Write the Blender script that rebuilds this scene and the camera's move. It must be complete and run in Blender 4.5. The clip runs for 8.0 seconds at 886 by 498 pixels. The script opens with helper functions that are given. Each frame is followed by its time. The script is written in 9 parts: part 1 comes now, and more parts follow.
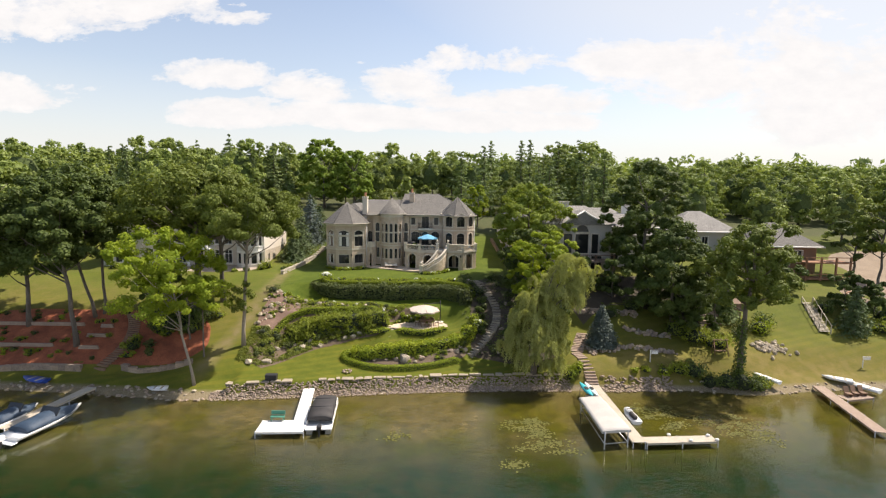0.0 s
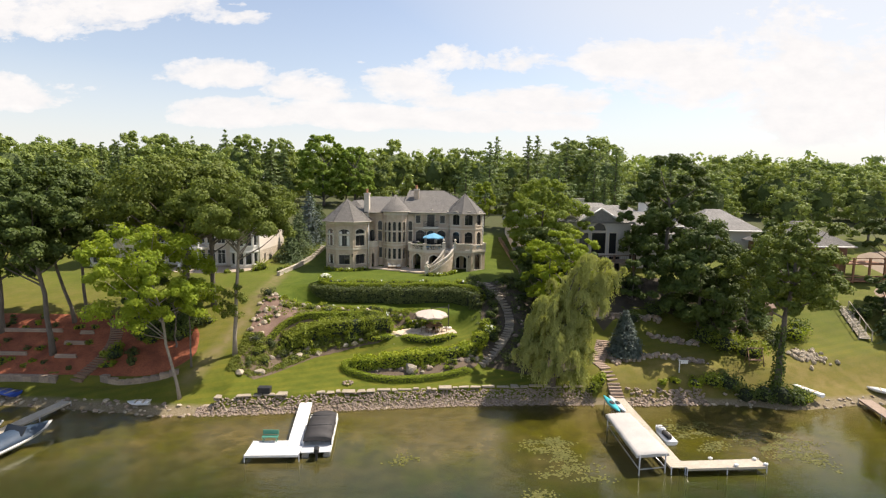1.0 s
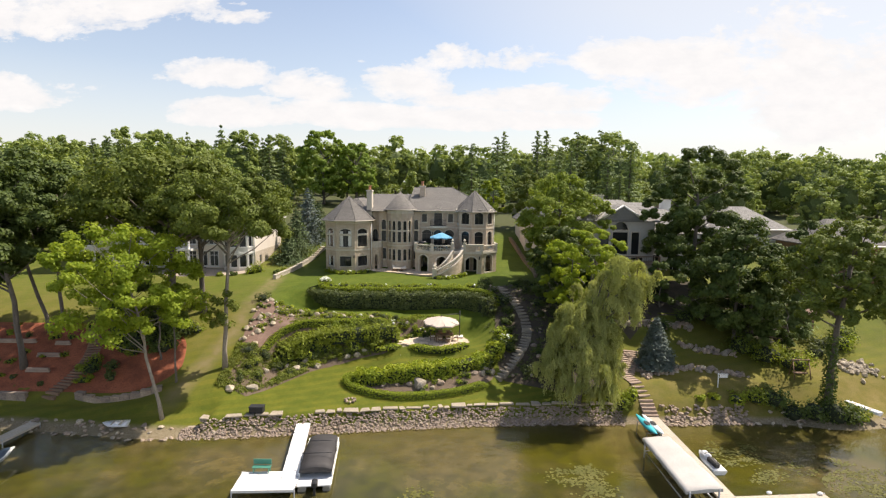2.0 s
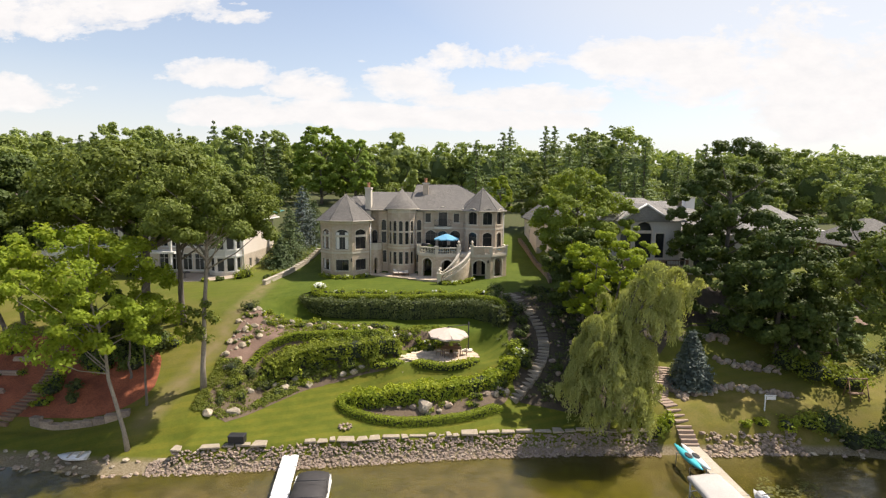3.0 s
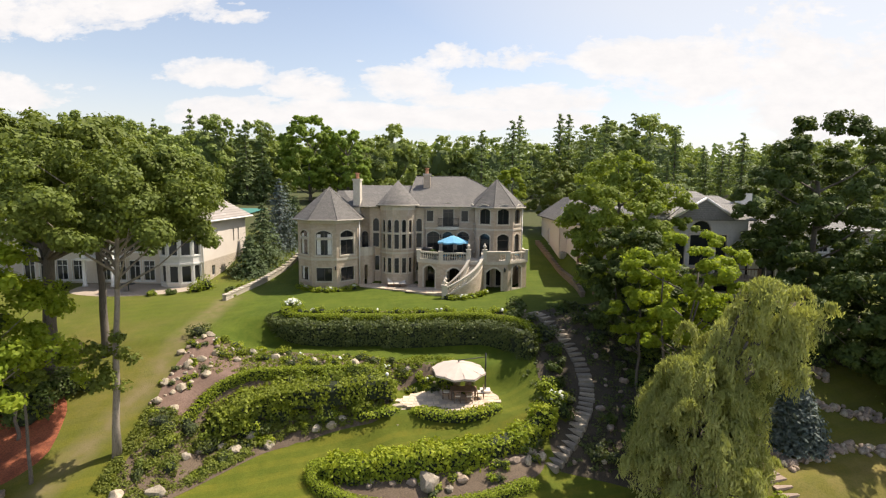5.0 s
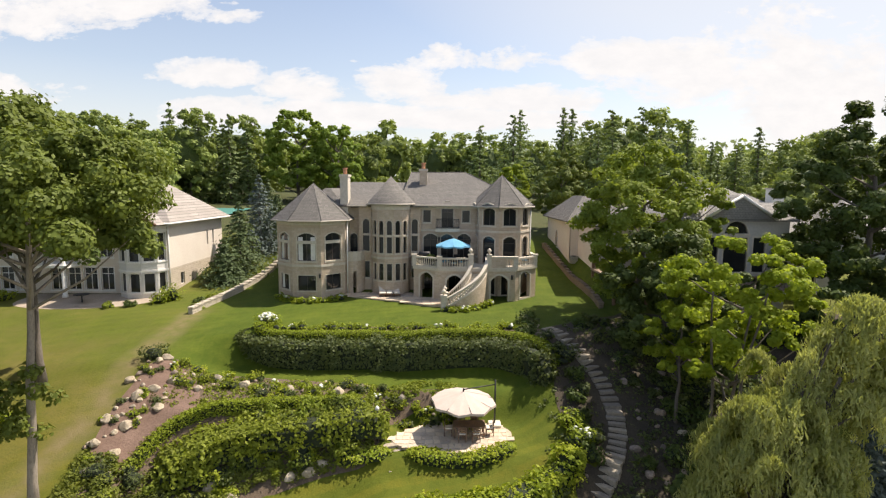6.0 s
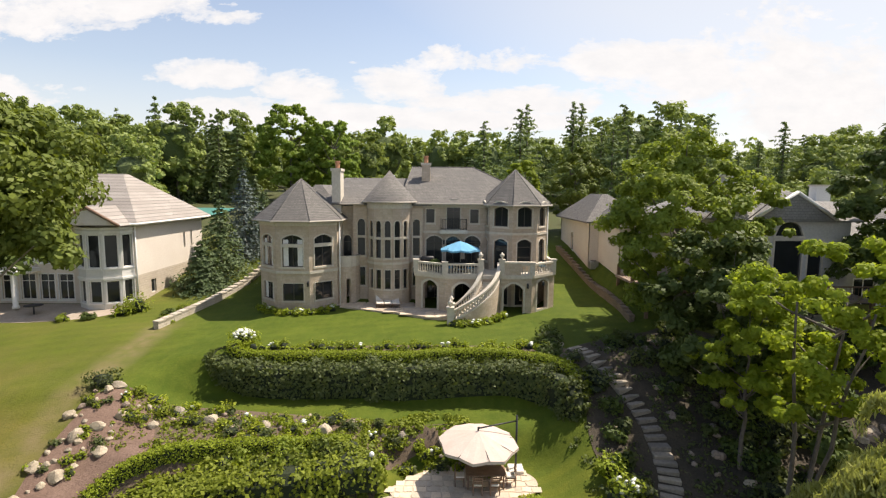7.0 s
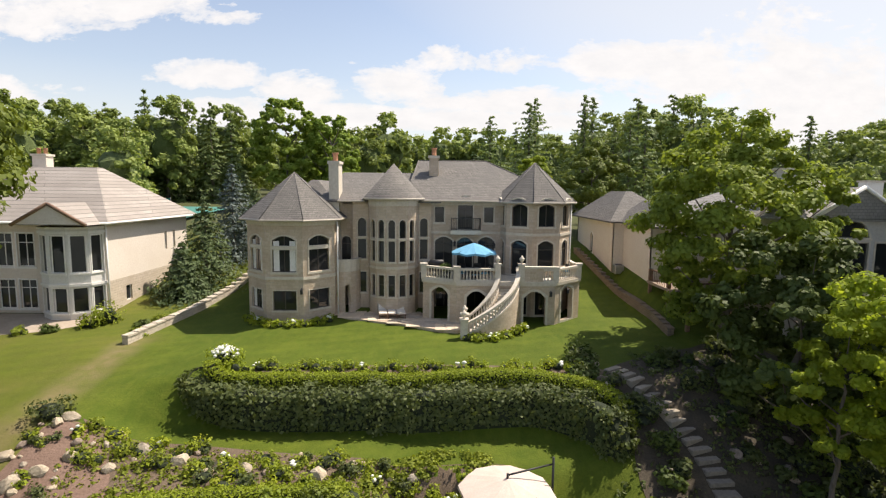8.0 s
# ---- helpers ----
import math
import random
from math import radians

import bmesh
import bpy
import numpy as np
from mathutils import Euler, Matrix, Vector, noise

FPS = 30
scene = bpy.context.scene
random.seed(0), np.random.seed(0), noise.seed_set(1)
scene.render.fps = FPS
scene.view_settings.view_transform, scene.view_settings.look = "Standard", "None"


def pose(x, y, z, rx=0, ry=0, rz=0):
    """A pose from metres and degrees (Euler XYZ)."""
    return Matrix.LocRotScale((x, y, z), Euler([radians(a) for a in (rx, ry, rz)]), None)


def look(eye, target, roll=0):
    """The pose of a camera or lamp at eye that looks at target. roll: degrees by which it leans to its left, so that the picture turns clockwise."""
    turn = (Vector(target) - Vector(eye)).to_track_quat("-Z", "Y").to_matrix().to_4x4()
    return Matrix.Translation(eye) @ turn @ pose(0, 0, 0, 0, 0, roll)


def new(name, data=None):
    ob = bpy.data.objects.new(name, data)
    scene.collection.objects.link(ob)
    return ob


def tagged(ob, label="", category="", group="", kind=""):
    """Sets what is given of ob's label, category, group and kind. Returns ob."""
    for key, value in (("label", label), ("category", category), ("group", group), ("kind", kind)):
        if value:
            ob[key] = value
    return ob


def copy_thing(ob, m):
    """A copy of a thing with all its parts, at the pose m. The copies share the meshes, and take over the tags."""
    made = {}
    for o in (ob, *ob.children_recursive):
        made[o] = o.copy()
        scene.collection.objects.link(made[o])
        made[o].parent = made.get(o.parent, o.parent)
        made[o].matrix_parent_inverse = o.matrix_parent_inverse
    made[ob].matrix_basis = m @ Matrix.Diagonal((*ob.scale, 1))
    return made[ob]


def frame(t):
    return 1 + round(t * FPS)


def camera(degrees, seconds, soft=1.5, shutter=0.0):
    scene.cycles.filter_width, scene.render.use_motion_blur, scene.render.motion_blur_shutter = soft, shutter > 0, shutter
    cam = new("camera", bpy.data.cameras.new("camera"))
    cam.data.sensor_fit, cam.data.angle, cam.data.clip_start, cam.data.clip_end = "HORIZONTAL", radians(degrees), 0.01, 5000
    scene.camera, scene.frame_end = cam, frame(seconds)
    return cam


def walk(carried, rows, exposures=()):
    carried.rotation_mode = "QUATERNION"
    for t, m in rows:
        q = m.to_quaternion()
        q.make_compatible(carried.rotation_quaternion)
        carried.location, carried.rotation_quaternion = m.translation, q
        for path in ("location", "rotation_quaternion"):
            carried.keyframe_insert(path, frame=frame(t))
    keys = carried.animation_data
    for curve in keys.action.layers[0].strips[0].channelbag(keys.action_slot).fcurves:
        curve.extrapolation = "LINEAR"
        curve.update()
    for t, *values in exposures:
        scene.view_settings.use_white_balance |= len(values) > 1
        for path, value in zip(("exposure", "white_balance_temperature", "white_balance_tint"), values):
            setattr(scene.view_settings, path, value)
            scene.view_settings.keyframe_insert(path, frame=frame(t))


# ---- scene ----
# ---- camera and its flight ----
cam = camera(80.9, 8.0, 1.25)
METRES, EYE = 48.0, 22.2
ROWS = [
    (0.0, 0.0, 0.0, 0.0, 0.08, -6.52, -0.73),
    (0.5, -0.0089, 0.0536, -0.0057, 0.12, -6.52, -0.77),
    (1.0, -0.0215, 0.1079, -0.012, 0.1, -6.56, -0.75),
    (1.5, -0.0346, 0.1634, -0.0166, 0.12, -6.64, -0.68),
    (3.0, -0.0583, 0.3515, -0.0275, 0.24, -6.69, -0.59),
    (3.5, -0.0636, 0.4182, -0.0334, 0.22, -6.7, -0.57),
    (4.0, -0.0674, 0.4865, -0.0382, 0.23, -6.71, -0.54),
    (4.5, -0.0711, 0.5545, -0.0429, 0.25, -6.71, -0.53),
    (6.0, -0.0846, 0.7576, -0.0541, -0.58, -6.67, -0.51),
    (6.5, -0.0898, 0.8242, -0.0587, -0.65, -6.6, -0.53),
    (7.0, -0.0951, 0.8849, -0.064, -0.68, -6.52, -0.57),
    (7.5, -0.1031, 0.9383, -0.0688, -0.75, -6.47, -0.61),
    (8.0, -0.1125, 0.9891, -0.0724, -0.76, -6.47, -0.63),
]
walk(cam, [(t, pose(0, 0, EYE) @ pose(METRES * x, METRES * y, METRES * z, 90 + pitch, roll, yaw)) for t, x, y, z, yaw, pitch, roll in ROWS],
     [(0.0, 0.45, 7000.0, 14.0), (8.0, 0.45, 7000.0, 14.0)])

# ---- world, sun, exposure ----
SUN_AZ, SUN_EL = 63.0, 57.5  # degrees: from +y towards +x, and above the horizon
scene.view_settings.exposure = 0.0
sun_way = Vector((math.sin(radians(SUN_AZ)) * math.cos(radians(SUN_EL)), math.cos(radians(SUN_AZ)) * math.cos(radians(SUN_EL)), math.sin(radians(SUN_EL))))
sun = new("sun", bpy.data.lights.new("sun", "SUN"))
sun.data.energy, sun.data.angle, sun.data.color = 5.0, radians(0.6), (1.0, 0.95, 0.86)
sun.matrix_world = look(sun_way * 100, (0, 0, 0))


def node(tree, kind, **sockets):
    """A node with its inputs set: values or links, by index (i0) or by name with _ for a space."""
    n = tree.nodes.new(kind)
    for key, value in sockets.items():
        socket = n.inputs[int(key[1:])] if key[0] == "i" and key[1:].isdigit() else n.inputs[key.replace("_", " ")]
        if isinstance(value, bpy.types.NodeSocket):
            tree.links.new(value, socket)
        else:
            socket.default_value = value
    return n


def maths(tree, op, a, b=0.0, clamp=False):
    n = node(tree, "ShaderNodeMath", i0=a, i1=b)
    n.operation, n.use_clamp = op, clamp
    return n.outputs[0]


def mix_rgb(tree, fac, a, b, kind="MIX"):
    n = tree.nodes.new("ShaderNodeMix")
    n.data_type, n.blend_type = "RGBA", kind
    for socket, value in ((n.inputs[0], fac), (n.inputs[6], a), (n.inputs[7], b)):
        if isinstance(value, bpy.types.NodeSocket):
            tree.links.new(value, socket)
        else:
            socket.default_value = value if isinstance(value, float) else (*value[:3], 1)
    return n.outputs[2]


def ramp(tree, fac, stops):
    n = node(tree, "ShaderNodeValToRGB", i0=fac)
    while len(n.color_ramp.elements) < len(stops):
        n.color_ramp.elements.new(0.5)
    for e, (at, c) in zip(n.color_ramp.elements, stops):
        e.position, e.color = at, (*c, 1) if not isinstance(c, float) else (c, c, c, 1)
    return n.outputs[0]


def make_sky():
    """Hazy summer sky: Nishita blue, fair-weather clouds and a milky band above the horizon."""
    world = bpy.data.worlds.new("sky")
    scene.world = world
    world.use_nodes = True
    t = world.node_tree
    t.nodes.clear()
    sky = t.nodes.new("ShaderNodeTexSky")
    sky.sky_type, sky.sun_disc = "NISHITA", False
    sky.sun_elevation, sky.sun_rotation = radians(SUN_EL), radians(SUN_AZ)
    sky.air_density, sky.dust_density, sky.ozone_density = 1.0, 1.2, 0.5
    way = node(t, "ShaderNodeTexCoord").outputs["Generated"]
    xyz = node(t, "ShaderNodeSeparateXYZ", i0=way)
    ahead = maths(t, "MAXIMUM", maths(t, "ABSOLUTE", xyz.outputs[1]), 0.05)
    u, v = maths(t, "DIVIDE", xyz.outputs[0], ahead), maths(t, "DIVIDE", xyz.outputs[2], ahead)
    up = maths(t, "MAXIMUM", xyz.outputs[2], 0.03)
    # layers of noise on the dome, flattened towards the horizon
    flat = node(t, "ShaderNodeCombineXYZ", i0=u, i1=maths(t, "MULTIPLY", v, 2.1), i2=xyz.outputs[1]).outputs[0]
    big = node(t, "ShaderNodeTexNoise", Vector=flat, Scale=5.0, Detail=9.0, Roughness=0.62, Distortion=0.25).outputs[0]
    fine = node(t, "ShaderNodeTexNoise", Vector=flat, Scale=17.0, Detail=7.0, Roughness=0.65).outputs[0]
    body = maths(t, "ADD", maths(t, "MULTIPLY", big, 0.75), maths(t, "MULTIPLY", fine, 0.25))
    # fair-weather clouds: direction across, direction up, half width, half height
    heaps = [(-0.80, 0.31, 0.23, 0.075), (-0.52, 0.335, 0.15, 0.06), (-0.79, 0.168, 0.13, 0.045), (-0.43, 0.205, 0.105, 0.03),
             (-0.375, 0.305, 0.055, 0.02), (-0.24, 0.185, 0.085, 0.034), (-0.065, 0.195, 0.11, 0.042), (0.06, 0.235, 0.22, 0.032),
             (0.36, 0.24, 0.13, 0.045), (0.75, 0.19, 0.42, 0.14), (0.15, 0.165, 0.2, 0.03), (-0.35, 0.13, 0.25, 0.03), (0.0, 0.125, 0.3, 0.025)]
    heap = 0.0
    for cu, cv, ru, rv in heaps:
        du = maths(t, "POWER", maths(t, "MULTIPLY", maths(t, "SUBTRACT", u, cu), 1 / ru), 2.0)
        rise = maths(t, "MULTIPLY", maths(t, "SUBTRACT", v, cv), 1 / rv)
        dv = maths(t, "MULTIPLY", maths(t, "POWER", rise, 2.0), maths(t, "ADD", 1.0, maths(t, "MULTIPLY", maths(t, "LESS_THAN", rise, 0.0), 1.4)))
        one = maths(t, "SUBTRACT", 1.0, maths(t, "MULTIPLY", maths(t, "ADD", du, dv), 0.5), True)
        heap = maths(t, "MAXIMUM", heap, one)
    cover = maths(t, "ADD", maths(t, "MULTIPLY", heap, 0.62), maths(t, "MULTIPLY", maths(t, "SUBTRACT", body, 0.56), 2.4))
    cloud = ramp(t, cover, [(0.16, 0.0), (0.24, 0.6), (0.40, 0.97)])
    # haze band above the horizon and glare towards the sun
    low = ramp(t, up, [(0.03, 0.9), (0.10, 0.55), (0.20, 0.22), (0.5, 0.0)])
    dot = node(t, "ShaderNodeVectorMath", i0=way, i1=tuple(sun_way))
    dot.operation = "DOT_PRODUCT"
    glare = ramp(t, dot.outputs["Value"], [(0.40, 0.0), (0.62, 0.62), (0.9, 0.85)])
    # the haze thins out towards the zenith
    glare = maths(t, "MULTIPLY", glare, ramp(t, up, [(0.30, 1.0), (0.62, 0.22)]))
    haze = maths(t, "MAXIMUM", low, glare)
    hazy = mix_rgb(t, haze, sky.outputs[0], HAZE)
    lit = ramp(t, maths(t, "MULTIPLY", dot.outputs["Value"], -1.0), [(0.0, 1.0), (0.7, 1.0)])
    lit.node.color_ramp.elements[1].color = (1.2, 1.2, 1.2, 1)
    shade = mix_rgb(t, 1.0, mix_rgb(t, fine, (4.4, 4.65, 4.95), (5.75, 5.85, 5.95)), lit, "MULTIPLY")
    whole = mix_rgb(t, cloud, hazy, shade)
    back = node(t, "ShaderNodeBackground", Color=whole, Strength=0.134)
    t.links.new(back.outputs[0], node(t, "ShaderNodeOutputWorld").inputs[0])


HAZE = (4.75, 5.0, 5.2)
make_sky()

# ---- materials ----
def material(name):
    m = bpy.data.materials.new(name)
    m.use_nodes = True
    t = m.node_tree
    return m, t, t.nodes["Principled BSDF"]


def bump(t, height, strength, distance, bsdf):
    b = node(t, "ShaderNodeBump", Height=height, Strength=strength, Distance=distance)
    t.links.new(b.outputs[0], bsdf.inputs["Normal"])


def place_of(t, scale=(1, 1, 1)):
    p = node(t, "ShaderNodeNewGeometry").outputs["Position"]
    if scale == (1, 1, 1):
        return p
    return node(t, "ShaderNodeMapping", Vector=p, Scale=scale).outputs[0]


def noise_of(t, vector, scale, detail=4.0, rough=0.55):
    return node(t, "ShaderNodeTexNoise", Vector=vector, Scale=scale, Detail=detail, Roughness=rough).outputs[0]


def mottled(name, a, b, c, scale=1.0, fine=8.0, rough=0.8, relief=0.3, depth=0.02, metal=0.0, stretch=(1, 1, 1)):
    """A surface of three shades: broad stains and fine grain, with relief."""
    m, t, p = material(name)
    v = place_of(t, stretch)
    broad, grain = noise_of(t, v, scale), noise_of(t, v, fine, 5.0, 0.65)
    col = mix_rgb(t, ramp(t, broad, [(0.35, 0.0), (0.65, 1.0)]), a, b)
    col = mix_rgb(t, ramp(t, grain, [(0.42, 0.0), (0.7, 0.8)]), col, c)
    t.links.new(col, p.inputs["Base Color"])
    p.inputs["Roughness"].default_value, p.inputs["Metallic"].default_value = rough, metal
    bump(t, grain, relief, depth, p)
    return m


def leafy(name, a, b, c, through_light=0.35, patch=0.35):
    """Leaves: each of its own shade, light passing through."""
    m, t, p = material(name)
    g = node(t, "ShaderNodeNewGeometry")
    rnd = g.outputs["Random Per Island"]
    broad = noise_of(t, g.outputs["Position"], patch, 2.0)
    own = node(t, "ShaderNodeObjectInfo").outputs["Random"]
    col = mix_rgb(t, rnd, a, b)
    col = mix_rgb(t, ramp(t, broad, [(0.38, 0.0), (0.66, 0.75)]), col, c)
    col = mix_rgb(t, maths(t, "MULTIPLY", own, 0.35), col, (a[0] * 0.9 + 0.01, a[1] * 0.8, a[2] * 0.7))
    t.links.new(col, p.inputs["Base Color"])
    p.inputs["Roughness"].default_value = 0.62
    p.inputs["Specular IOR Level"].default_value = 0.25
    lit = node(t, "ShaderNodeBsdfTranslucent", Color=mix_rgb(t, 0.3, mix_rgb(t, 1.0, col, (1.25, 1.25, 0.9), "MULTIPLY"), (0.30, 0.36, 0.02)))
    mixed = node(t, "ShaderNodeMixShader", i0=through_light, i1=p.outputs[0], i2=lit.outputs[0])
    t.links.new(mixed.outputs[0], t.nodes["Material Output"].inputs[0])
    return m


LEAF_OAK = leafy("leaf_oak", (0.098, 0.138, 0.023), (0.190, 0.234, 0.036), (0.126, 0.166, 0.030), 0.24)
# dark leaves whose colour also carries the shaded side of backlit crowns
LEAF_DARK = leafy("leaf_dark", (0.054, 0.088, 0.020), (0.112, 0.156, 0.032), (0.070, 0.109, 0.025), 0.2)
LEAF_YELLOW = leafy("leaf_yellow", (0.26, 0.35, 0.032), (0.40, 0.455, 0.048), (0.225, 0.31, 0.034), 0.52)
LEAF_WILLOW = leafy("leaf_willow", (0.36, 0.385, 0.125), (0.54, 0.545, 0.205), (0.31, 0.345, 0.11), 0.42)
LEAF_BRIGHT = leafy("leaf_bright", (0.18, 0.28, 0.045), (0.30, 0.385, 0.065), (0.215, 0.31, 0.05), 0.4)
LEAF_WEED = leafy("leaf_weed", (0.135, 0.175, 0.030), (0.25, 0.285, 0.050), (0.165, 0.19, 0.040), 0.35, 0.6)
LEAF_SUNNY = leafy("leaf_sunny", (0.27, 0.365, 0.034), (0.43, 0.49, 0.05), (0.25, 0.34, 0.036), 0.55)
LEAF_MAPLE = leafy("leaf_maple", (0.175, 0.24, 0.036), (0.315, 0.375, 0.055), (0.195, 0.26, 0.04), 0.42)
NEEDLE_SPRUCE = leafy("needle_spruce", (0.075, 0.115, 0.045), (0.135, 0.18, 0.075), (0.092, 0.135, 0.058), 0.2)
LEAF_HEDGE = leafy("leaf_hedge", (0.150, 0.195, 0.024), (0.34, 0.395, 0.044), (0.205, 0.255, 0.034), 0.38, 0.9)
LEAF_BOX = leafy("leaf_boxwood", (0.180, 0.240, 0.018), (0.310, 0.370, 0.030), (0.225, 0.285, 0.022), 0.32)
LEAF_LIME = leafy("leaf_lime", (0.255, 0.315, 0.024), (0.42, 0.45, 0.040), (0.190, 0.265, 0.026), 0.36, 0.8)
LEAF_VINE = leafy("leaf_vine", (0.062, 0.088, 0.028), (0.14, 0.165, 0.052), (0.085, 0.108, 0.038), 0.25, 0.8)
# far wood and its needles: distance haze is mixed into these pale colours
LEAF_HAZED = leafy("leaf_hazed", (0.213, 0.282, 0.076), (0.345, 0.405, 0.115), (0.178, 0.239, 0.074), 0.32, 0.05)
NEEDLE = leafy("needle", (0.130, 0.190, 0.070), (0.215, 0.275, 0.105), (0.160, 0.220, 0.085), 0.3)
NEEDLE_BLUE = leafy("needle_blue", (0.082, 0.116, 0.102), (0.165, 0.200, 0.182), (0.105, 0.140, 0.120), 0.12)
BARK_PALE = mottled("pale_bark", (0.26, 0.22, 0.17), (0.34, 0.29, 0.23), (0.16, 0.13, 0.10), 1.5, 14, 0.9, 0.6, 0.02, 0, (1, 1, 0.25))
BARK = mottled("bark", (0.13, 0.11, 0.09), (0.20, 0.17, 0.14), (0.075, 0.062, 0.05), 1.5, 14, 0.9, 0.7, 0.03, 0, (1, 1, 0.25))
# near-black solid put within hedges and shrubs for the shade among leaves
SHADE_CORE = mottled("shrub_shade_core", (0.018, 0.028, 0.010), (0.03, 0.04, 0.014), (0.012, 0.016, 0.008), 3, 9, 0.95)

# for the solid crown cores: dark green in place of shaded inner leaves
CROWN_SHADE = mottled("crown_shade_core", (0.085, 0.118, 0.034), (0.11, 0.145, 0.044), (0.06, 0.085, 0.025), 0.6, 5, 0.95, 0.9, 0.2)


def make_lawn():
    m, t, p = material("ground")
    v = place_of(t)
    xyz = node(t, "ShaderNodeSeparateXYZ", i0=v)
    x, y, z = xyz.outputs
    broad, mid, grain = noise_of(t, v, 0.12, 5.0), noise_of(t, v, 0.9, 4.0), noise_of(t, v, 9.0, 5.0, 0.7)
    lush = mix_rgb(t, ramp(t, broad, [(0.35, 0.0), (0.65, 1.0)]), (0.064, 0.100, 0.008), (0.106, 0.140, 0.012))
    dry = mix_rgb(t, ramp(t, mid, [(0.4, 0.0), (0.62, 1.0)]), (0.185, 0.142, 0.038), (0.26, 0.186, 0.07))
    # mowing stripes across the upper lawn
    low_lawn = ramp(t, maths(t, "MULTIPLY", maths(t, "ADD", y, maths(t, "MULTIPLY", maths(t, "SUBTRACT", noise_of(t, v, 0.3, 3.0), 0.5), 8.0)), 0.01), [(0.64, 0.8), (0.72, 0.0)])
    lush = mix_rgb(t, low_lawn, lush, (0.162, 0.146, 0.016))
    stripe = node(t, "ShaderNodeTexWave", Vector=node(t, "ShaderNodeMapping", Vector=v, Rotation=(0, 0, 1.3)).outputs[0], Scale=0.28, Distortion=1.2, Detail=1.0).outputs[1]
    lush = mix_rgb(t, maths(t, "MULTIPLY", ramp(t, stripe, [(0.35, 0.0), (0.65, 1.0)]), 0.42), lush, (0.056, 0.092, 0.007))
    tuft = noise_of(t, place_of(t, (1.0, 0.45, 1.0)), 2.2, 6.0, 0.7)
    lush = mix_rgb(t, ramp(t, tuft, [(0.38, 0.0), (0.68, 0.6)]), lush, (0.125, 0.145, 0.018))
    patches = noise_of(t, v, 0.45, 6.0, 0.7)
    lush = mix_rgb(t, ramp(t, patches, [(0.40, 0.0), (0.62, 0.55)]), lush, (0.052, 0.080, 0.006))
    # the neighbours' lawns and the worn path between them are dry
    wob = maths(t, "MULTIPLY", maths(t, "SUBTRACT", noise_of(t, v, 0.35, 4.0), 0.5), 6.0)
    left = ramp(t, maths(t, "MULTIPLY", maths(t, "ADD", maths(t, "SUBTRACT", -21.5, x), wob), 0.18), [(0.0, 0.0), (1.0, 0.62)])
    left = maths(t, "MULTIPLY", left, ramp(t, maths(t, "MULTIPLY", y, 0.01), [(0.555, 0.15), (0.60, 0.85), (0.68, 0.95), (0.76, 0.5)]))
    right = ramp(t, maths(t, "MULTIPLY", maths(t, "ADD", maths(t, "SUBTRACT", x, 12.5), wob), 0.2), [(0.0, 0.0), (1.0, 0.75)])
    right = maths(t, "MULTIPLY", right, ramp(t, maths(t, "MULTIPLY", y, 0.01), [(0.60, 1.0), (0.65, 0.4)]))
    dryness = maths(t, "MULTIPLY", maths(t, "MAXIMUM", left, right), ramp(t, noise_of(t, v, 0.16, 5.0), [(0.36, 0.42), (0.62, 1.0)]))
    col = mix_rgb(t, dryness, lush, dry)
    col = mix_rgb(t, ramp(t, grain, [(0.45, 0.0), (0.75, 0.45)]), col, (0.035, 0.058, 0.006))
    # worn strip along the boundary
    off = maths(t, "ABSOLUTE", maths(t, "SUBTRACT", maths(t, "ADD", x, maths(t, "MULTIPLY", wob, 0.12)), maths(t, "ADD", -24.7, maths(t, "MULTIPLY", maths(t, "MINIMUM", maths(t, "SUBTRACT", y, 66.0), 0.0), 0.24))))
    worn = maths(t, "MULTIPLY", ramp(t, maths(t, "MULTIPLY", off, 0.5), [(0.1, 0.8), (0.75, 0.0)]), ramp(t, mid, [(0.3, 0.3), (0.6, 1.0)]))
    worn = maths(t, "MULTIPLY", worn, ramp(t, maths(t, "MULTIPLY", y, 0.01), [(0.545, 0.0), (0.57, 1.0), (0.80, 1.0), (0.82, 0.0)]))
    col = mix_rgb(t, worn, col, (0.21, 0.165, 0.085))
    # woodland floor behind the houses
    wood = ramp(t, maths(t, "MULTIPLY", maths(t, "ADD", y, wob), 0.005), [(0.52, 0.0), (0.56, 1.0)])
    col = mix_rgb(t, wood, col, mix_rgb(t, mid, (0.05, 0.075, 0.02), (0.09, 0.08, 0.04)))
    # wet shore and lake bed: sand and pebbles, then weed
    sand = mix_rgb(t, ramp(t, grain, [(0.4, 0.0), (0.65, 1.0)]), (0.16, 0.125, 0.07), (0.30, 0.25, 0.17))
    weed = mix_rgb(t, ramp(t, noise_of(t, v, 0.28, 4.0), [(0.46, 0.0), (0.60, 1.0)]), (0.23, 0.175, 0.07), (0.10, 0.095, 0.014))
    bed = mix_rgb(t, ramp(t, maths(t, "MULTIPLY", z, -0.5), [(0.05, 0.0), (0.5, 1.0)]), sand, weed)
    # dark green with depth: light lost in the water, painted on the bed
    deep = ramp(t, maths(t, "MULTIPLY", z, -0.2), [(0.22, 0.0), (0.55, 1.0)])
    bed = mix_rgb(t, deep, bed, (0.018, 0.045, 0.014))
    shore_line = ramp(t, maths(t, "ADD", z, maths(t, "MULTIPLY", wob, 0.05)), [(0.30, 1.0), (0.55, 0.0)])
    col = mix_rgb(t, shore_line, col, bed)
    t.links.new(col, p.inputs["Base Color"])
    p.inputs["Roughness"].default_value = 0.9
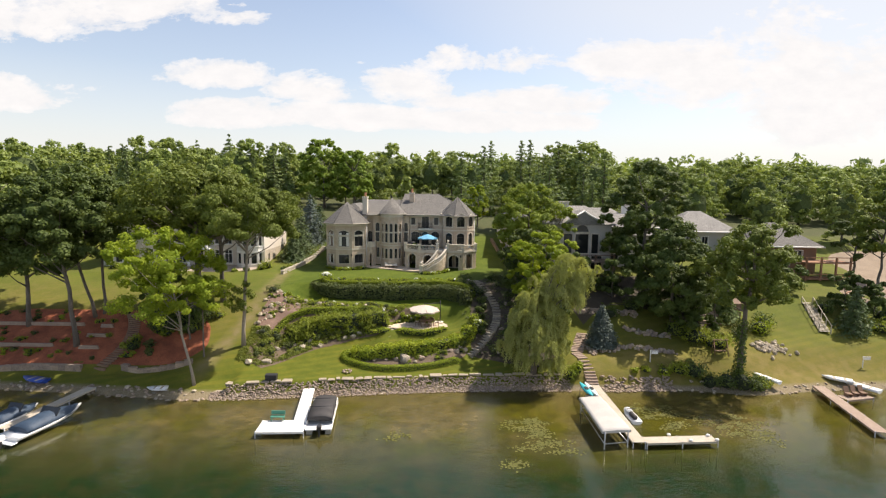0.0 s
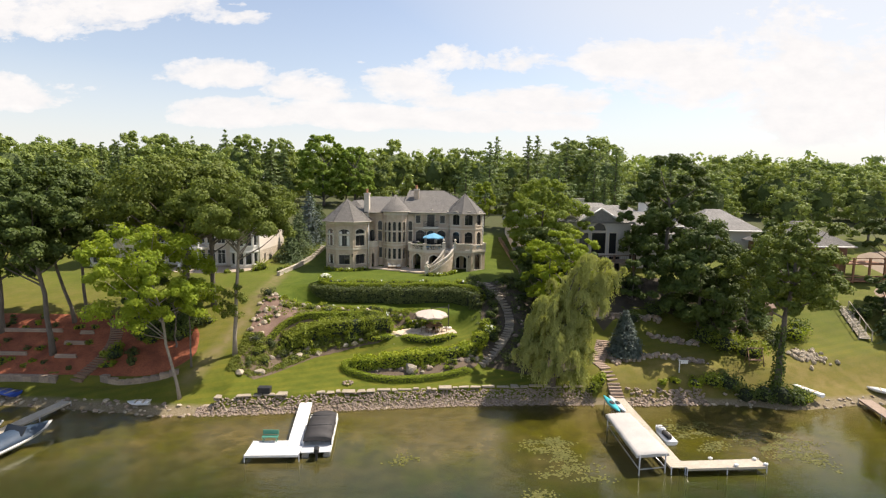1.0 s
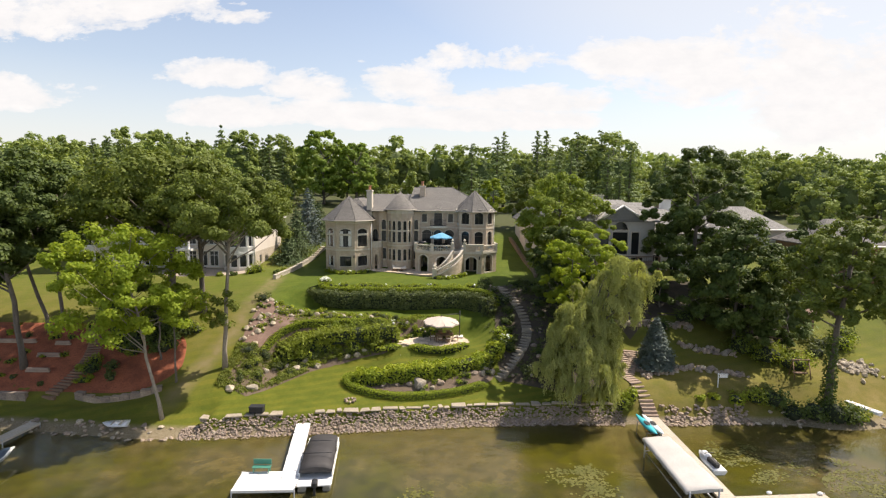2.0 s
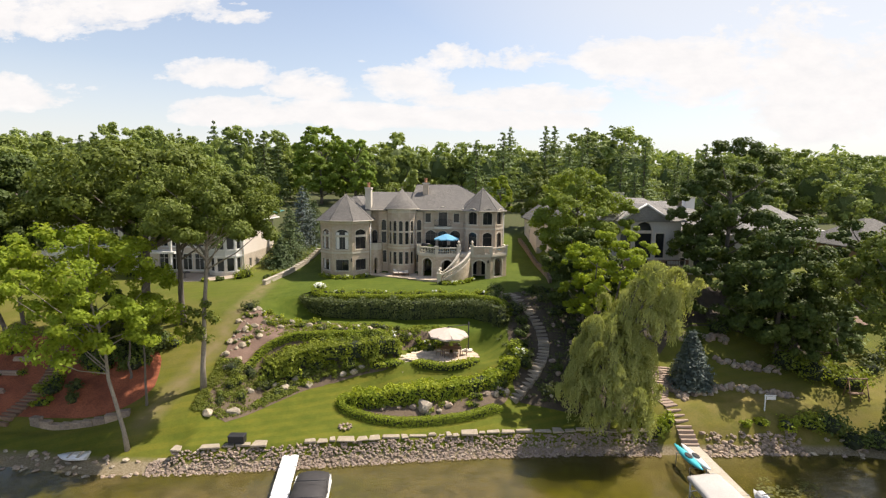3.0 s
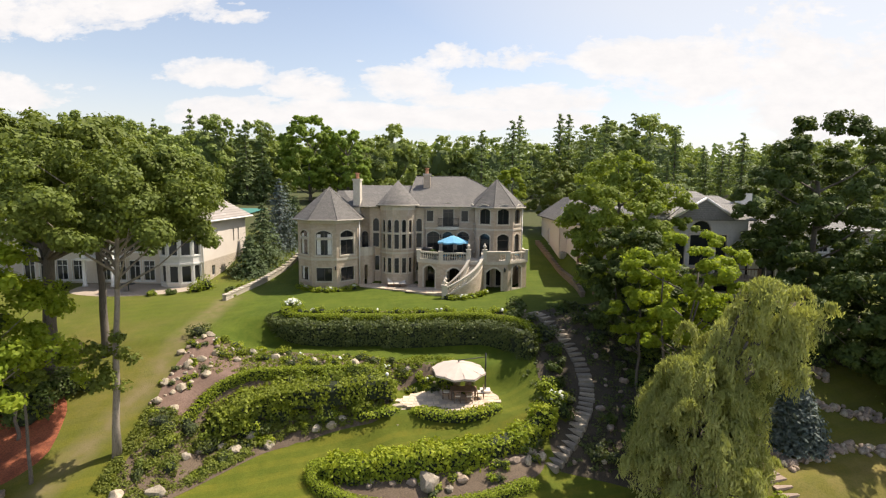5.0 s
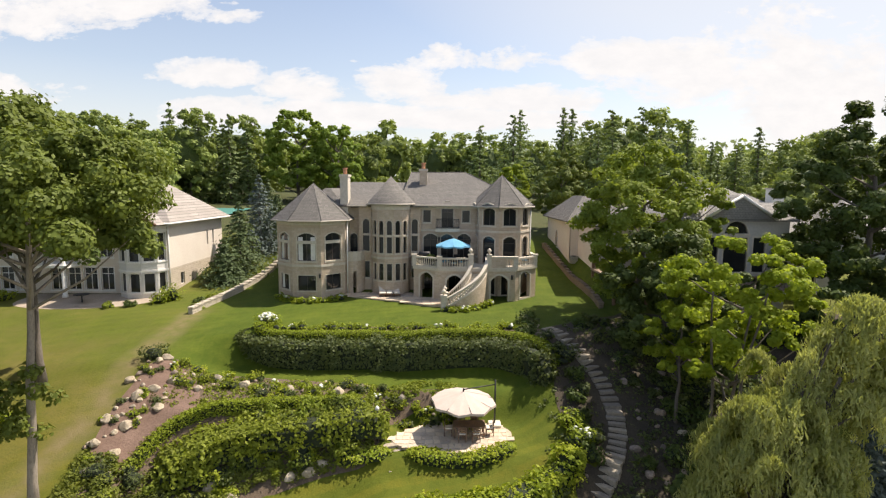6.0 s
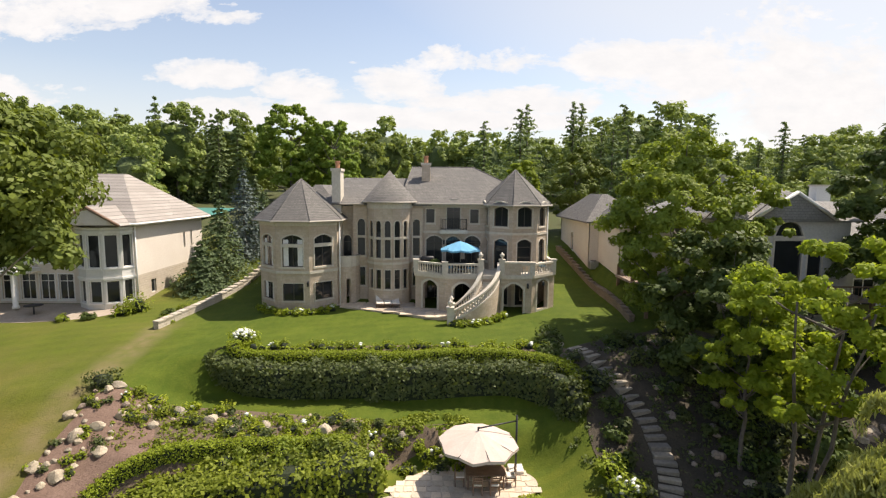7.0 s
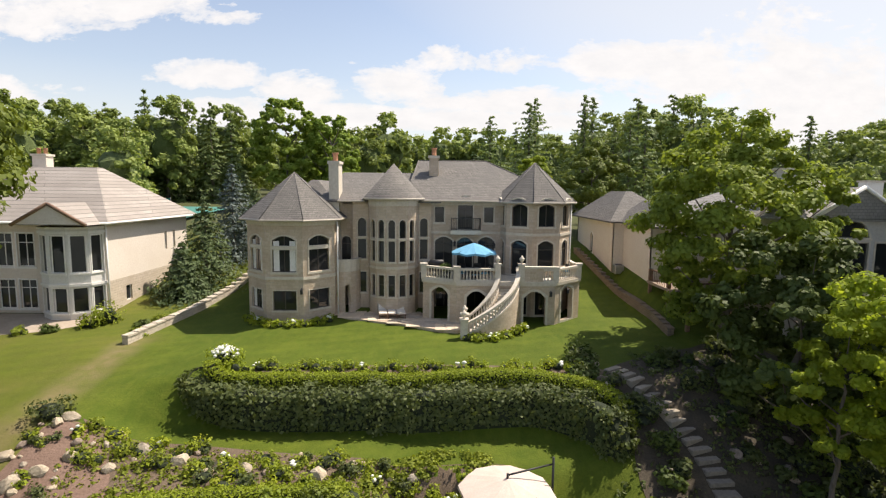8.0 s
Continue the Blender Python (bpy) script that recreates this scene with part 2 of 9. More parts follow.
    p.inputs["Specular IOR Level"].default_value = 0.2
    bump(t, grain, 0.6, 0.05, p)
    return m


def make_water():
    """Lake water: murky away from the shore, clear in the shallows, rippled and mirroring."""
    m, t, p = material("lake_water")
    t.nodes.remove(p)
    g = place_of(t)
    x, y, z = node(t, "ShaderNodeSeparateXYZ", i0=g).outputs
    v = place_of(t, (1, 2.4, 1))
    calm = ramp(t, noise_of(t, g, 0.07, 3.0), [(0.40, 0.15), (0.60, 1.0)])
    h = maths(t, "ADD", noise_of(t, v, 0.8, 3.0), maths(t, "MULTIPLY", noise_of(t, v, 2.6, 4.0), 0.5))
    b = node(t, "ShaderNodeBump", Height=maths(t, "MULTIPLY", h, calm), Strength=0.42, Distance=0.12).outputs[0]
    wob = maths(t, "MULTIPLY", maths(t, "SUBTRACT", noise_of(t, g, 0.12, 4.0), 0.5), 14.0)
    off = maths(t, "ADD", maths(t, "SUBTRACT", 55.0, y), wob)
    weed = ramp(t, noise_of(t, g, 0.11, 4.0), [(0.44, 0.0), (0.56, 1.0)])
    shallow = mix_rgb(t, weed, (0.135, 0.104, 0.036), (0.088, 0.080, 0.009))
    # dark green far out paints the light lost in deeper water
    tint = mix_rgb(t, ramp(t, maths(t, "MULTIPLY", off, 0.04), [(0.28, 0.0), (0.72, 1.0)]), shallow, (0.010, 0.027, 0.009))
    tint = mix_rgb(t, ramp(t, noise_of(t, g, 0.8, 6.0), [(0.42, 0.0), (0.62, 0.55)]), tint, (0.035, 0.034, 0.012))
    clear = node(t, "ShaderNodeBsdfTransparent", Color=(0.86, 0.88, 0.66, 1))
    murk = node(t, "ShaderNodeBsdfDiffuse", Color=tint)
    thick = ramp(t, maths(t, "MULTIPLY", off, 0.1), [(0.0, 0.3), (0.7, 0.86)])
    under = node(t, "ShaderNodeMixShader", i0=thick, i1=clear.outputs[0], i2=murk.outputs[0])
    gloss = node(t, "ShaderNodeBsdfGlossy", Color=(0.93, 0.93, 0.86, 1), Roughness=0.04, Normal=b)
    fres = node(t, "ShaderNodeFresnel", IOR=1.4, Normal=b)
    out = node(t, "ShaderNodeMixShader", i0=fres.outputs[0], i1=under.outputs[0], i2=gloss.outputs[0])
    t.links.new(out.outputs[0], t.nodes["Material Output"].inputs[0])
    return m


GROUND, WATER = make_lawn(), make_water()


def make_stonework(name, a, b, c, joint, width=0.42, height=0.2):
    """Coursed cut stone: joints in relief, each stone of its own shade."""
    m, t, p = material(name)
    g = node(t, "ShaderNodeNewGeometry")
    xyz = node(t, "ShaderNodeSeparateXYZ", i0=g.outputs["Position"])
    across = maths(t, "ADD", xyz.outputs[0], maths(t, "MULTIPLY", xyz.outputs[1], 0.83))
    v = node(t, "ShaderNodeCombineXYZ", i0=across, i1=xyz.outputs[2], i2=0.0).outputs[0]
    brick = node(t, "ShaderNodeTexBrick", Vector=v, Color1=(*a, 1), Color2=(*b, 1), Mortar=(*joint, 1), Scale=1.0, Mortar_Size=0.012, Mortar_Smooth=0.3, Bias=0.0, Brick_Width=width, Row_Height=height)
    brick.offset, brick.squash, brick.squash_frequency = 0.43, 0.7, 3
    stain = noise_of(t, g.outputs["Position"], 0.7, 5.0)
    grain = noise_of(t, g.outputs["Position"], 7.0, 5.0, 0.7)
    col = mix_rgb(t, ramp(t, stain, [(0.42, 0.0), (0.7, 0.7)]), brick.outputs[0], c)
    col = mix_rgb(t, ramp(t, grain, [(0.45, 0.0), (0.8, 0.5)]), col, tuple(q * 0.6 for q in a))
    t.links.new(col, p.inputs["Base Color"])
    p.inputs["Roughness"].default_value = 0.88
    h = maths(t, "ADD", maths(t, "MULTIPLY", brick.outputs[1], -0.6), maths(t, "MULTIPLY", grain, 0.8))
    bump(t, h, 0.7, 0.03, p)
    return m


STONE = make_stonework("house_stone", (0.54, 0.43, 0.315), (0.64, 0.53, 0.41), (0.44, 0.335, 0.235), (0.50, 0.415, 0.325))
TRIM = mottled("cast_stone", (0.60, 0.54, 0.44), (0.66, 0.60, 0.50), (0.50, 0.44, 0.35), 0.8, 6, 0.8, 0.2)


def make_shingles(name, a, b, c, row=0.16, wide=0.27, joint=0.012):
    m, t, p = material(name)
    g = node(t, "ShaderNodeNewGeometry")
    xyz = node(t, "ShaderNodeSeparateXYZ", i0=g.outputs["Position"])
    across = maths(t, "ADD", xyz.outputs[0], maths(t, "MULTIPLY", xyz.outputs[1], 0.71))
    v = node(t, "ShaderNodeCombineXYZ", i0=across, i1=xyz.outputs[2], i2=0.0).outputs[0]
    brick = node(t, "ShaderNodeTexBrick", Vector=v, Color1=(*a, 1), Color2=(*b, 1), Mortar=(*[q * 0.4 for q in a], 1), Scale=1.0, Mortar_Size=joint, Mortar_Smooth=0.4, Brick_Width=wide, Row_Height=row)
    stain = noise_of(t, g.outputs["Position"], 0.5, 5.0)
    col = mix_rgb(t, ramp(t, stain, [(0.4, 0.0), (0.7, 0.7)]), brick.outputs[0], c)
    t.links.new(col, p.inputs["Base Color"])
    p.inputs["Roughness"].default_value = 0.85
    bump(t, maths(t, "ADD", maths(t, "MULTIPLY", brick.outputs[1], -1.0), noise_of(t, g.outputs["Position"], 12.0)), 0.6, 0.03, p)
    return m


SHINGLE = make_shingles("slate_shingles", (0.138, 0.128, 0.114), (0.19, 0.176, 0.157), (0.12, 0.113, 0.103), 0.13)


def make_glass():
    """Window glass before a dim room: dark inside, sharp reflections."""
    m, t, p = material("window_glass")
    v = place_of(t)
    t.links.new(mix_rgb(t, noise_of(t, v, 0.6), (0.012, 0.014, 0.016), (0.035, 0.036, 0.036)), p.inputs["Base Color"])
    p.inputs["Roughness"].default_value = 0.03
    p.inputs["IOR"].default_value = 1.5
    bump(t, noise_of(t, v, 0.8), 0.05, 0.05, p)
    return m


GLASS = make_glass()
FRAME_DARK = mottled("bronze_frame", (0.05, 0.042, 0.035), (0.07, 0.06, 0.05), (0.035, 0.03, 0.026), 2, 20, 0.5, 0.1)
WHITE = mottled("white_paint", (0.78, 0.76, 0.72), (0.82, 0.81, 0.78), (0.66, 0.63, 0.57), 0.8, 9, 0.6, 0.1)

# ---- terrain: height profiles along y, blended from column to column along x ----
SHORE = [(-90, 56), (-47, 54.2), (-37, 53.4), (-27.5, 52.1), (-20, 52.8), (-9, 54.3), (0, 55.5), (10, 56.2), (15, 56.1), (20, 56.2), (25, 56.6), (30, 56.4), (34.5, 55.1), (42, 56.8), (50, 57.5), (90, 59)]


def along(profile, s):
    if s <= profile[0][0]:
        return profile[0][1]
    for (a, za), (b, zb) in zip(profile, profile[1:]):
        if s <= b:
            return za + (zb - za) * (s - a) / (b - a)
    return profile[-1][1]


def shore(x):
    """y of the waterline."""
    return (along(SHORE, x - 1.5) + along(SHORE, x) + along(SHORE, x + 1.5)) / 3


# rise from the waterline: (distance inland, height); the land's own height: (y, height)
RISE = [(-70, -5.0), (-16, -2.4), (-3, -0.7), (0, 0.0), (0.45, 0.35), (1.05, 1.05), (1.4, 1.6), (3, 2.6), (8, 7), (14, 30)]
BEACH = [(-70, -5.0), (-16, -2.4), (-3, -0.7), (0, 0.0), (1.2, 0.4), (3, 1.1), (8, 4.5), (14, 30)]
UP = [(87, 9.2), (92, 9.8), (103, 12.5), (115, 14.0), (160, 17.0), (250, 21.0), (550, 27.0), (900, 29.0)]
UP_PAD = [(83, 9.7), (88, 11.3), (94, 11.9), (108, 13.2), (115, 14.0)] + UP[4:]
P_MULCH = [(50, 0.6), (57, 1.0), (57.3, 1.6), (60, 2.9), (64, 5.0), (66.7, 6.3), (73, 7.6), (80, 8.7)] + UP
P_LAWN = [(50, 0.9), (55.5, 1.4), (60, 3.3), (66.2, 5.8), (70.7, 7.7), (79, 8.8)] + UP
P_BANK = [(50, 1.2), (56, 1.35), (59.2, 1.9), (63.0, 2.7), (64.6, 3.9), (66.8, 6.0), (69.2, 6.35), (72.4, 6.5), (74.8, 8.5), (77.2, 8.8)] + UP
P_PATIO = [(50, 1.2), (56.5, 1.3), (58.4, 1.75), (61.2, 2.9), (63.8, 3.35), (65.0, 4.1), (68.8, 4.25), (70.2, 5.9), (72.4, 6.2), (75.0, 8.5), (77.2, 8.8)] + UP
P_STAIR = [(50, 1.2), (57.5, 1.35), (60.7, 1.9), (64.2, 4.1), (68.2, 5.5), (71.5, 7.2), (74.2, 8.8)] + UP
P_PAD = [(50, 1.2), (57.5, 1.35), (60.7, 1.9), (64.2, 4.1), (68.2, 5.5), (71.5, 7.2), (74.2, 8.8)] + UP_PAD
P_RIGHT = [(50, 2.0), (57.6, 2.1), (59.2, 2.7), (61.7, 3.0), (65.2, 4.0), (71.2, 6.8), (78.2, 9.0)] + UP_PAD
P_FAR = [(50, 1.2), (59.2, 2.0), (67.2, 4.4), (75.2, 7.2)] + UP
COLUMNS = [(-36, P_MULCH), (-27, P_LAWN), (-23, P_LAWN), (-19, P_BANK), (-9, P_BANK), (-6.6, P_PATIO), (0.8, P_PATIO), (4.2, P_STAIR), (10.3, P_STAIR), (12.0, P_PAD), (16, P_RIGHT), (31, P_RIGHT), (40, P_FAR)]


def ground_z(x, y):
    rise = along(RISE if -23 < x < 30 else BEACH, y - shore(x))
    if x <= COLUMNS[0][0]:
        return min(rise, along(COLUMNS[0][1], y))
    for (a, pa), (b, pb) in zip(COLUMNS, COLUMNS[1:]):
        if x <= b:
            k = (x - a) / (b - a)
            k = k * k * (3 - 2 * k)
            return min(rise, along(pa, y) * (1 - k) + along(pb, y) * k)
    return min(rise, along(COLUMNS[-1][1], y))

# ---- mesh tools ----
def mesh_from(name, verts, faces, mat, smooth=False):
    me = bpy.data.meshes.new(name)
    me.from_pydata([tuple(map(float, v)) for v in verts], [], [tuple(map(int, f)) for f in faces])
    me.materials.append(mat)
    if smooth:
        me.shade_smooth()
    me.update()
    return me


def quads_mesh(name, verts, mat):
    """A mesh of loose quads from an array (n, 4, 3)."""
    n = len(verts)
    me = bpy.data.meshes.new(name)
    me.vertices.add(n * 4)
    me.vertices.foreach_set("co", np.ascontiguousarray(verts, dtype=np.float32).ravel())
    me.loops.add(n * 4)
    me.loops.foreach_set("vertex_index", np.arange(n * 4, dtype=np.int32))
    me.polygons.add(n)
    me.polygons.foreach_set("loop_start", np.arange(0, n * 4, 4, dtype=np.int32))
    me.materials.append(mat)
    me.update(calc_edges=True)
    return me


def thing(name, at=(0, 0, 0), label="", category="", group="", kind=""):
    ob = new(name)
    ob.location = at
    return tagged(ob, label, category, group, kind)


def part(name, geometry, mat, parent, label=""):
    """One mesh object under a thing or a part; geometry in the thing's own space (or in the world's, where the thing stands at the origin)."""
    if isinstance(geometry, bmesh.types.BMesh):
        bmesh.ops.remove_doubles(geometry, verts=geometry.verts[:], dist=0.0005)
        me = bpy.data.meshes.new(name)
        geometry.to_mesh(me)
        geometry.free()
        me.materials.append(mat)
    else:
        me = geometry
    ob = new(name, me)
    ob.parent = parent
    if label:
        ob["label"] = label
    return ob


def box(bm, x0, y0, z0, x1, y1, z1, m=None, bevel=0.0):
    made = bmesh.ops.create_cube(bm, size=1.0, matrix=Matrix.LocRotScale(((x0 + x1) / 2, (y0 + y1) / 2, (z0 + z1) / 2), None, (x1 - x0, y1 - y0, z1 - z0)))["verts"]
    if bevel:
        edges = list({e for v in made for e in v.link_edges})
        made = bmesh.ops.bevel(bm, geom=edges, offset=bevel, segments=1, affect="EDGES")["verts"]
    if m is not None:
        bmesh.ops.transform(bm, matrix=m, verts=made)
    return bm


def prism(bm, points, z0, z1, top=None):
    """An upright prism over a plan outline (counter-clockwise); top: another outline for its upper end."""
    low = [bm.verts.new((x, y, z0)) for x, y in points]
    high = [bm.verts.new((x, y, z1)) for x, y in (top or points)]
    n = len(points)
    for i in range(n):
        bm.faces.new((low[i], low[(i + 1) % n], high[(i + 1) % n], high[i]))
    bm.faces.new(high)
    bm.faces.new(low[::-1])
    return bm


def pyramid(bm, points, z0, apex):
    low = [bm.verts.new((x, y, z0)) for x, y in points]
    tip = bm.verts.new(apex)
    n = len(points)
    for i in range(n):
        bm.faces.new((low[i], low[(i + 1) % n], tip))
    bm.faces.new(low[::-1])
    return bm


def tube(bm, path, radii, sides=8, caps=True):
    """A tapered tube along a path of points."""
    rings, side = [], Vector((1.0, 0.13, 0.07))
    for i, p in enumerate(path):
        p = Vector(p)
        a, b = Vector(path[max(i - 1, 0)]), Vector(path[min(i + 1, len(path) - 1)])
        d = (b - a).normalized()
        if abs(side.dot(d)) > 0.98 * side.length:
            side = Vector((0.1, 1.0, 0.2))
        side = (side - d * side.dot(d)).normalized()
        other = d.cross(side)
        r = radii[i] if hasattr(radii, "__len__") else radii
        rings.append([bm.verts.new(p + side * (r * math.cos(k * math.tau / sides)) + other * (r * math.sin(k * math.tau / sides))) for k in range(sides)])
    for a, b in zip(rings, rings[1:]):
        for k in range(sides):
            f = bm.faces.new((a[k], a[(k + 1) % sides], b[(k + 1) % sides], b[k]))
            f.smooth = True
    if caps:
        bm.faces.new(rings[0][::-1])
        bm.faces.new(rings[-1])
    return bm


def ring(cx, cy, r, n, turn=0.0):
    return [(cx + r * math.cos(math.tau * i / n + turn), cy + r * math.sin(math.tau * i / n + turn)) for i in range(n)]


def resample(points, step):
    """Points at an even step along a polyline that is rounded at its corners."""
    pts = [Vector(p).to_2d() if len(p) > 2 else Vector(p) for p in points]
    for _ in range(2):
        out = [pts[0]]
        for a, b in zip(pts, pts[1:]):
            out += [a.lerp(b, 0.25), a.lerp(b, 0.75)]
        pts = out + [pts[-1]]
    run, out, left = 0.0, [pts[0]], step
    for a, b in zip(pts, pts[1:]):
        d = (b - a).length
        while d >= left > 0:
            a = a.lerp(b, left / d)
            d -= left
            out.append(a)
            left = step
        left -= d
    return out


def sheet_between(name, left, right, mat, lift=0.05, cells=6, n=40, kind="structure", label="", category=""):
    """A sheet lying on the ground between two edge curves."""
    def even(c):
        pts = resample(c, 0.25)
        return [pts[round(i * (len(pts) - 1) / n)] for i in range(n + 1)]
    a, b = even(left), even(right)
    verts, faces = [], []
    for p, q in zip(a, b):
        for k in range(cells + 1):
            w = p.lerp(q, k / cells)
            edge = 0.0 if k in (0, cells) else lift
            verts.append((w.x, w.y, ground_z(w.x, w.y) + edge + 0.01))
    for i in range(n):
        for k in range(cells):
            j = i * (cells + 1) + k
            faces.append((j, j + 1, j + cells + 2, j + cells + 1))
    ob = new(name, mesh_from(name, verts, faces, mat, True))
    return tagged(ob, label, category, "", kind)


# ---- plants ----
def leaves(rng, at, out, size, lie=0.5, long=1.5):
    """Quads at the points at, facing roughly along out."""
    n = len(at)
    nrm = out + rng.normal(0, lie, (n, 3))
    nrm /= np.linalg.norm(nrm, axis=1, keepdims=True) + 1e-9
    t = rng.normal(0, 1, (n, 3))
    t -= nrm * (t * nrm).sum(1, keepdims=True)
    t /= np.linalg.norm(t, axis=1, keepdims=True) + 1e-9
    b = np.cross(nrm, t)
    s = size * rng.uniform(0.6, 1.25, (n, 1))
    return np.stack([at - t * s * long * 0.5, at - b * s * 0.5, at + t * s * long * 0.5 + nrm * s * 0.12, at + b * s * 0.5], 1)


def clump_leaves(rng, centres, radii, per, size, flat=0.78, lie=0.45, heart=None):
    """Leaves filling ellipsoid clumps; heart: the crown's middle, from which they face away."""
    centres = np.asarray(centres, dtype=float)
    k = len(centres)
    d = rng.normal(0, 1, (k, per, 3))
    d /= np.linalg.norm(d, axis=2, keepdims=True)
    r = rng.uniform(0.55, 1.1, (k, per, 1)) * np.asarray(radii)[:, None, None]
    at = centres[:, None, :] + d * r * np.array([1, 1, flat])
    out = d + np.array([0, 0, 0.4])
    if heart is not None:
        away = centres - np.asarray(heart)
        away /= np.linalg.norm(away, axis=1, keepdims=True) + 1e-6
        out = out + 0.3 * away[:, None, :]
    return leaves(rng, at.reshape(-1, 3), out.reshape(-1, 3), size, lie)


def crown_lobes(rng, n, sub, r, z0, z1, low=0.75, rough=0.3, lobe_r=0.3):
    """Flattened boughs spread over a rounded crown, each a dome of small clumps; gaps stay between them."""
    tall = z1 - z0
    off = Vector(rng.uniform(0, 50, 3))
    lobes, clumps, radii = [], [], []
    while len(lobes) < n:
        best, far = None, -1.0
        for _ in range(7):
            w = rng.uniform(0.03, 0.98)
            a = rng.uniform(0, math.tau)
            prof = low + (1 - low) * math.sin(min(1, w / 0.38) * math.pi / 2) if w < 0.38 else math.sqrt(max(0.0, 1 - ((w - 0.38) / 0.62) ** 2))
            if rng.uniform() > 0.3 + prof * 0.7:
                continue
            way = Vector((math.cos(a) * prof, math.sin(a) * prof, (w - 0.4) * 1.6))
            swell = 1 + rough * (noise.noise(way * 1.5 + off) + 0.6 * noise.noise(way * 3.1 + off))
            deep = rng.uniform()
            f = 1 - 0.22 * deep ** 2 if rng.uniform() < 0.8 else math.sqrt(deep) * 0.75
            rl = r * lobe_r * rng.uniform(0.7, 1.3)
            rad = max(0.0, r - 0.75 * rl) * prof * f * swell
            p = (rad * math.cos(a), rad * math.sin(a), min(z0 + tall * (w + 0.2 * (swell - 1)), z1 - 0.1 * rl), rl)
            gap = min(((p[0] - q[0]) ** 2 + (p[1] - q[1]) ** 2 + 2.2 * (p[2] - q[2]) ** 2 for q in lobes), default=1e9)
            if gap > far:
                best, far = p, gap
        if best:
            lobes.append(best)
    for x, y, z, rl in lobes:
        out = math.hypot(x, y) / r
        ux, uy = (x / (out * r), y / (out * r)) if out > 0.05 else (0.0, 0.0)
        for _ in range(sub):
            a, k = rng.uniform(0, math.tau), rng.uniform(-0.55, 1.0)
            d = math.sqrt(1 - k * k) * rl * rng.uniform(0.6, 1.0)
            dx, dy = math.cos(a) * d, math.sin(a) * d
            fall = 0.3 * out * (dx * ux + dy * uy)
            clumps.append((x + dx, y + dy, z + 0.62 * rl * k - fall))
            radii.append(rl * rng.uniform(0.36, 0.58))
    return np.array(lobes)[:, :3], np.array(clumps), np.array(radii)


def broadleaf(name, h, r, base, mat, seed, clumps=110, per=110, leaf=0.30, trunk=0.22, lean=(0, 0), stems=1, label="", category="tree", low=0.6, clump_r=0.175, group="", limbs=14, bark=None, rough=0.4, core=None):
    """A deciduous tree: tapered trunk, limbs that reach the clumps, a crown of leaves with gaps."""
    rng = np.random.default_rng(seed)
    bark = bark or BARK
    tree = thing(name, (0, 0, 0), label, category, group)
    tips, c, rc = crown_lobes(rng, max(8, clumps // 6), 7, r, base + (h - base) * 0.05, h - r * clump_r * 0.9, low, rough, clump_r * 1.4)
    bend = lambda z: np.array([lean[0] * z / h, lean[1] * z / h])
    c[:, :2] += np.array([bend(z) for z in c[:, 2]])
    tips[:, :2] += np.array([bend(z) for z in tips[:, 2]])
    top = base + (h - base) * 0.6
    boles = []
    for s in range(stems):
        bm = bmesh.new()
        a = s * math.tau / stems + 0.7
        off = 0.0 if stems == 1 else trunk * 1.4
        pts, rad = [], []
        for i in range(8):
            z = -0.5 + (top + 0.5) * i / 7
            k = i / 7
            spread = off * (1 + 4.5 * k)
            b = bend(max(z, 0))
            pts.append((b[0] + math.cos(a) * spread + rng.normal(0, 0.05 * (1 + k)), b[1] + math.sin(a) * spread + rng.normal(0, 0.05 * (1 + k)), z))
            rad.append(trunk / math.sqrt(stems) * (1.35 if i == 0 else 1 - 0.62 * k))
        tube(bm, pts, rad, 8)
        boles.append(part("trunk", bm, bark, tree))
    for i in rng.choice(len(tips), min(limbs, len(tips)), replace=False):
        p2 = Vector(tips[i])
        z0 = min(max(p2.z - 0.75 * math.hypot(p2.x, p2.y), base * 0.8), top * 0.97)
        b = bend(z0)
        p0 = Vector((b[0], b[1], z0))
        mid = p0.lerp(p2, 0.55) + Vector((0, 0, -0.06 * (p2 - p0).length))
        t0 = trunk * 0.36
        part("limb", tube(bmesh.new(), [p0, mid, p2], [t0, t0 * 0.6, t0 * 0.2], 5, False), bark, boles[i % stems])
    heart = (*bend(base + (h - base) * 0.35), base + (h - base) * 0.35)
    crown = part("crown", quads_mesh("crown", clump_leaves(rng, c, rc, per, leaf, 0.72, heart=heart), mat), mat, tree)
    # an added solid closes the crown's gaps, its dark colour standing for shade
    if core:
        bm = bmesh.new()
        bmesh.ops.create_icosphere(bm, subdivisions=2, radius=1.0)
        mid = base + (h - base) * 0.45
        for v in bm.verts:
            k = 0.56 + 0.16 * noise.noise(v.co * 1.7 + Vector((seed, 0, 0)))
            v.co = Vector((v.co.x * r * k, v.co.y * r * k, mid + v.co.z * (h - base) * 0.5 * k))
        part("inside", bm, core, crown, "solid dark core in place of shaded inner leaves")
    return tree


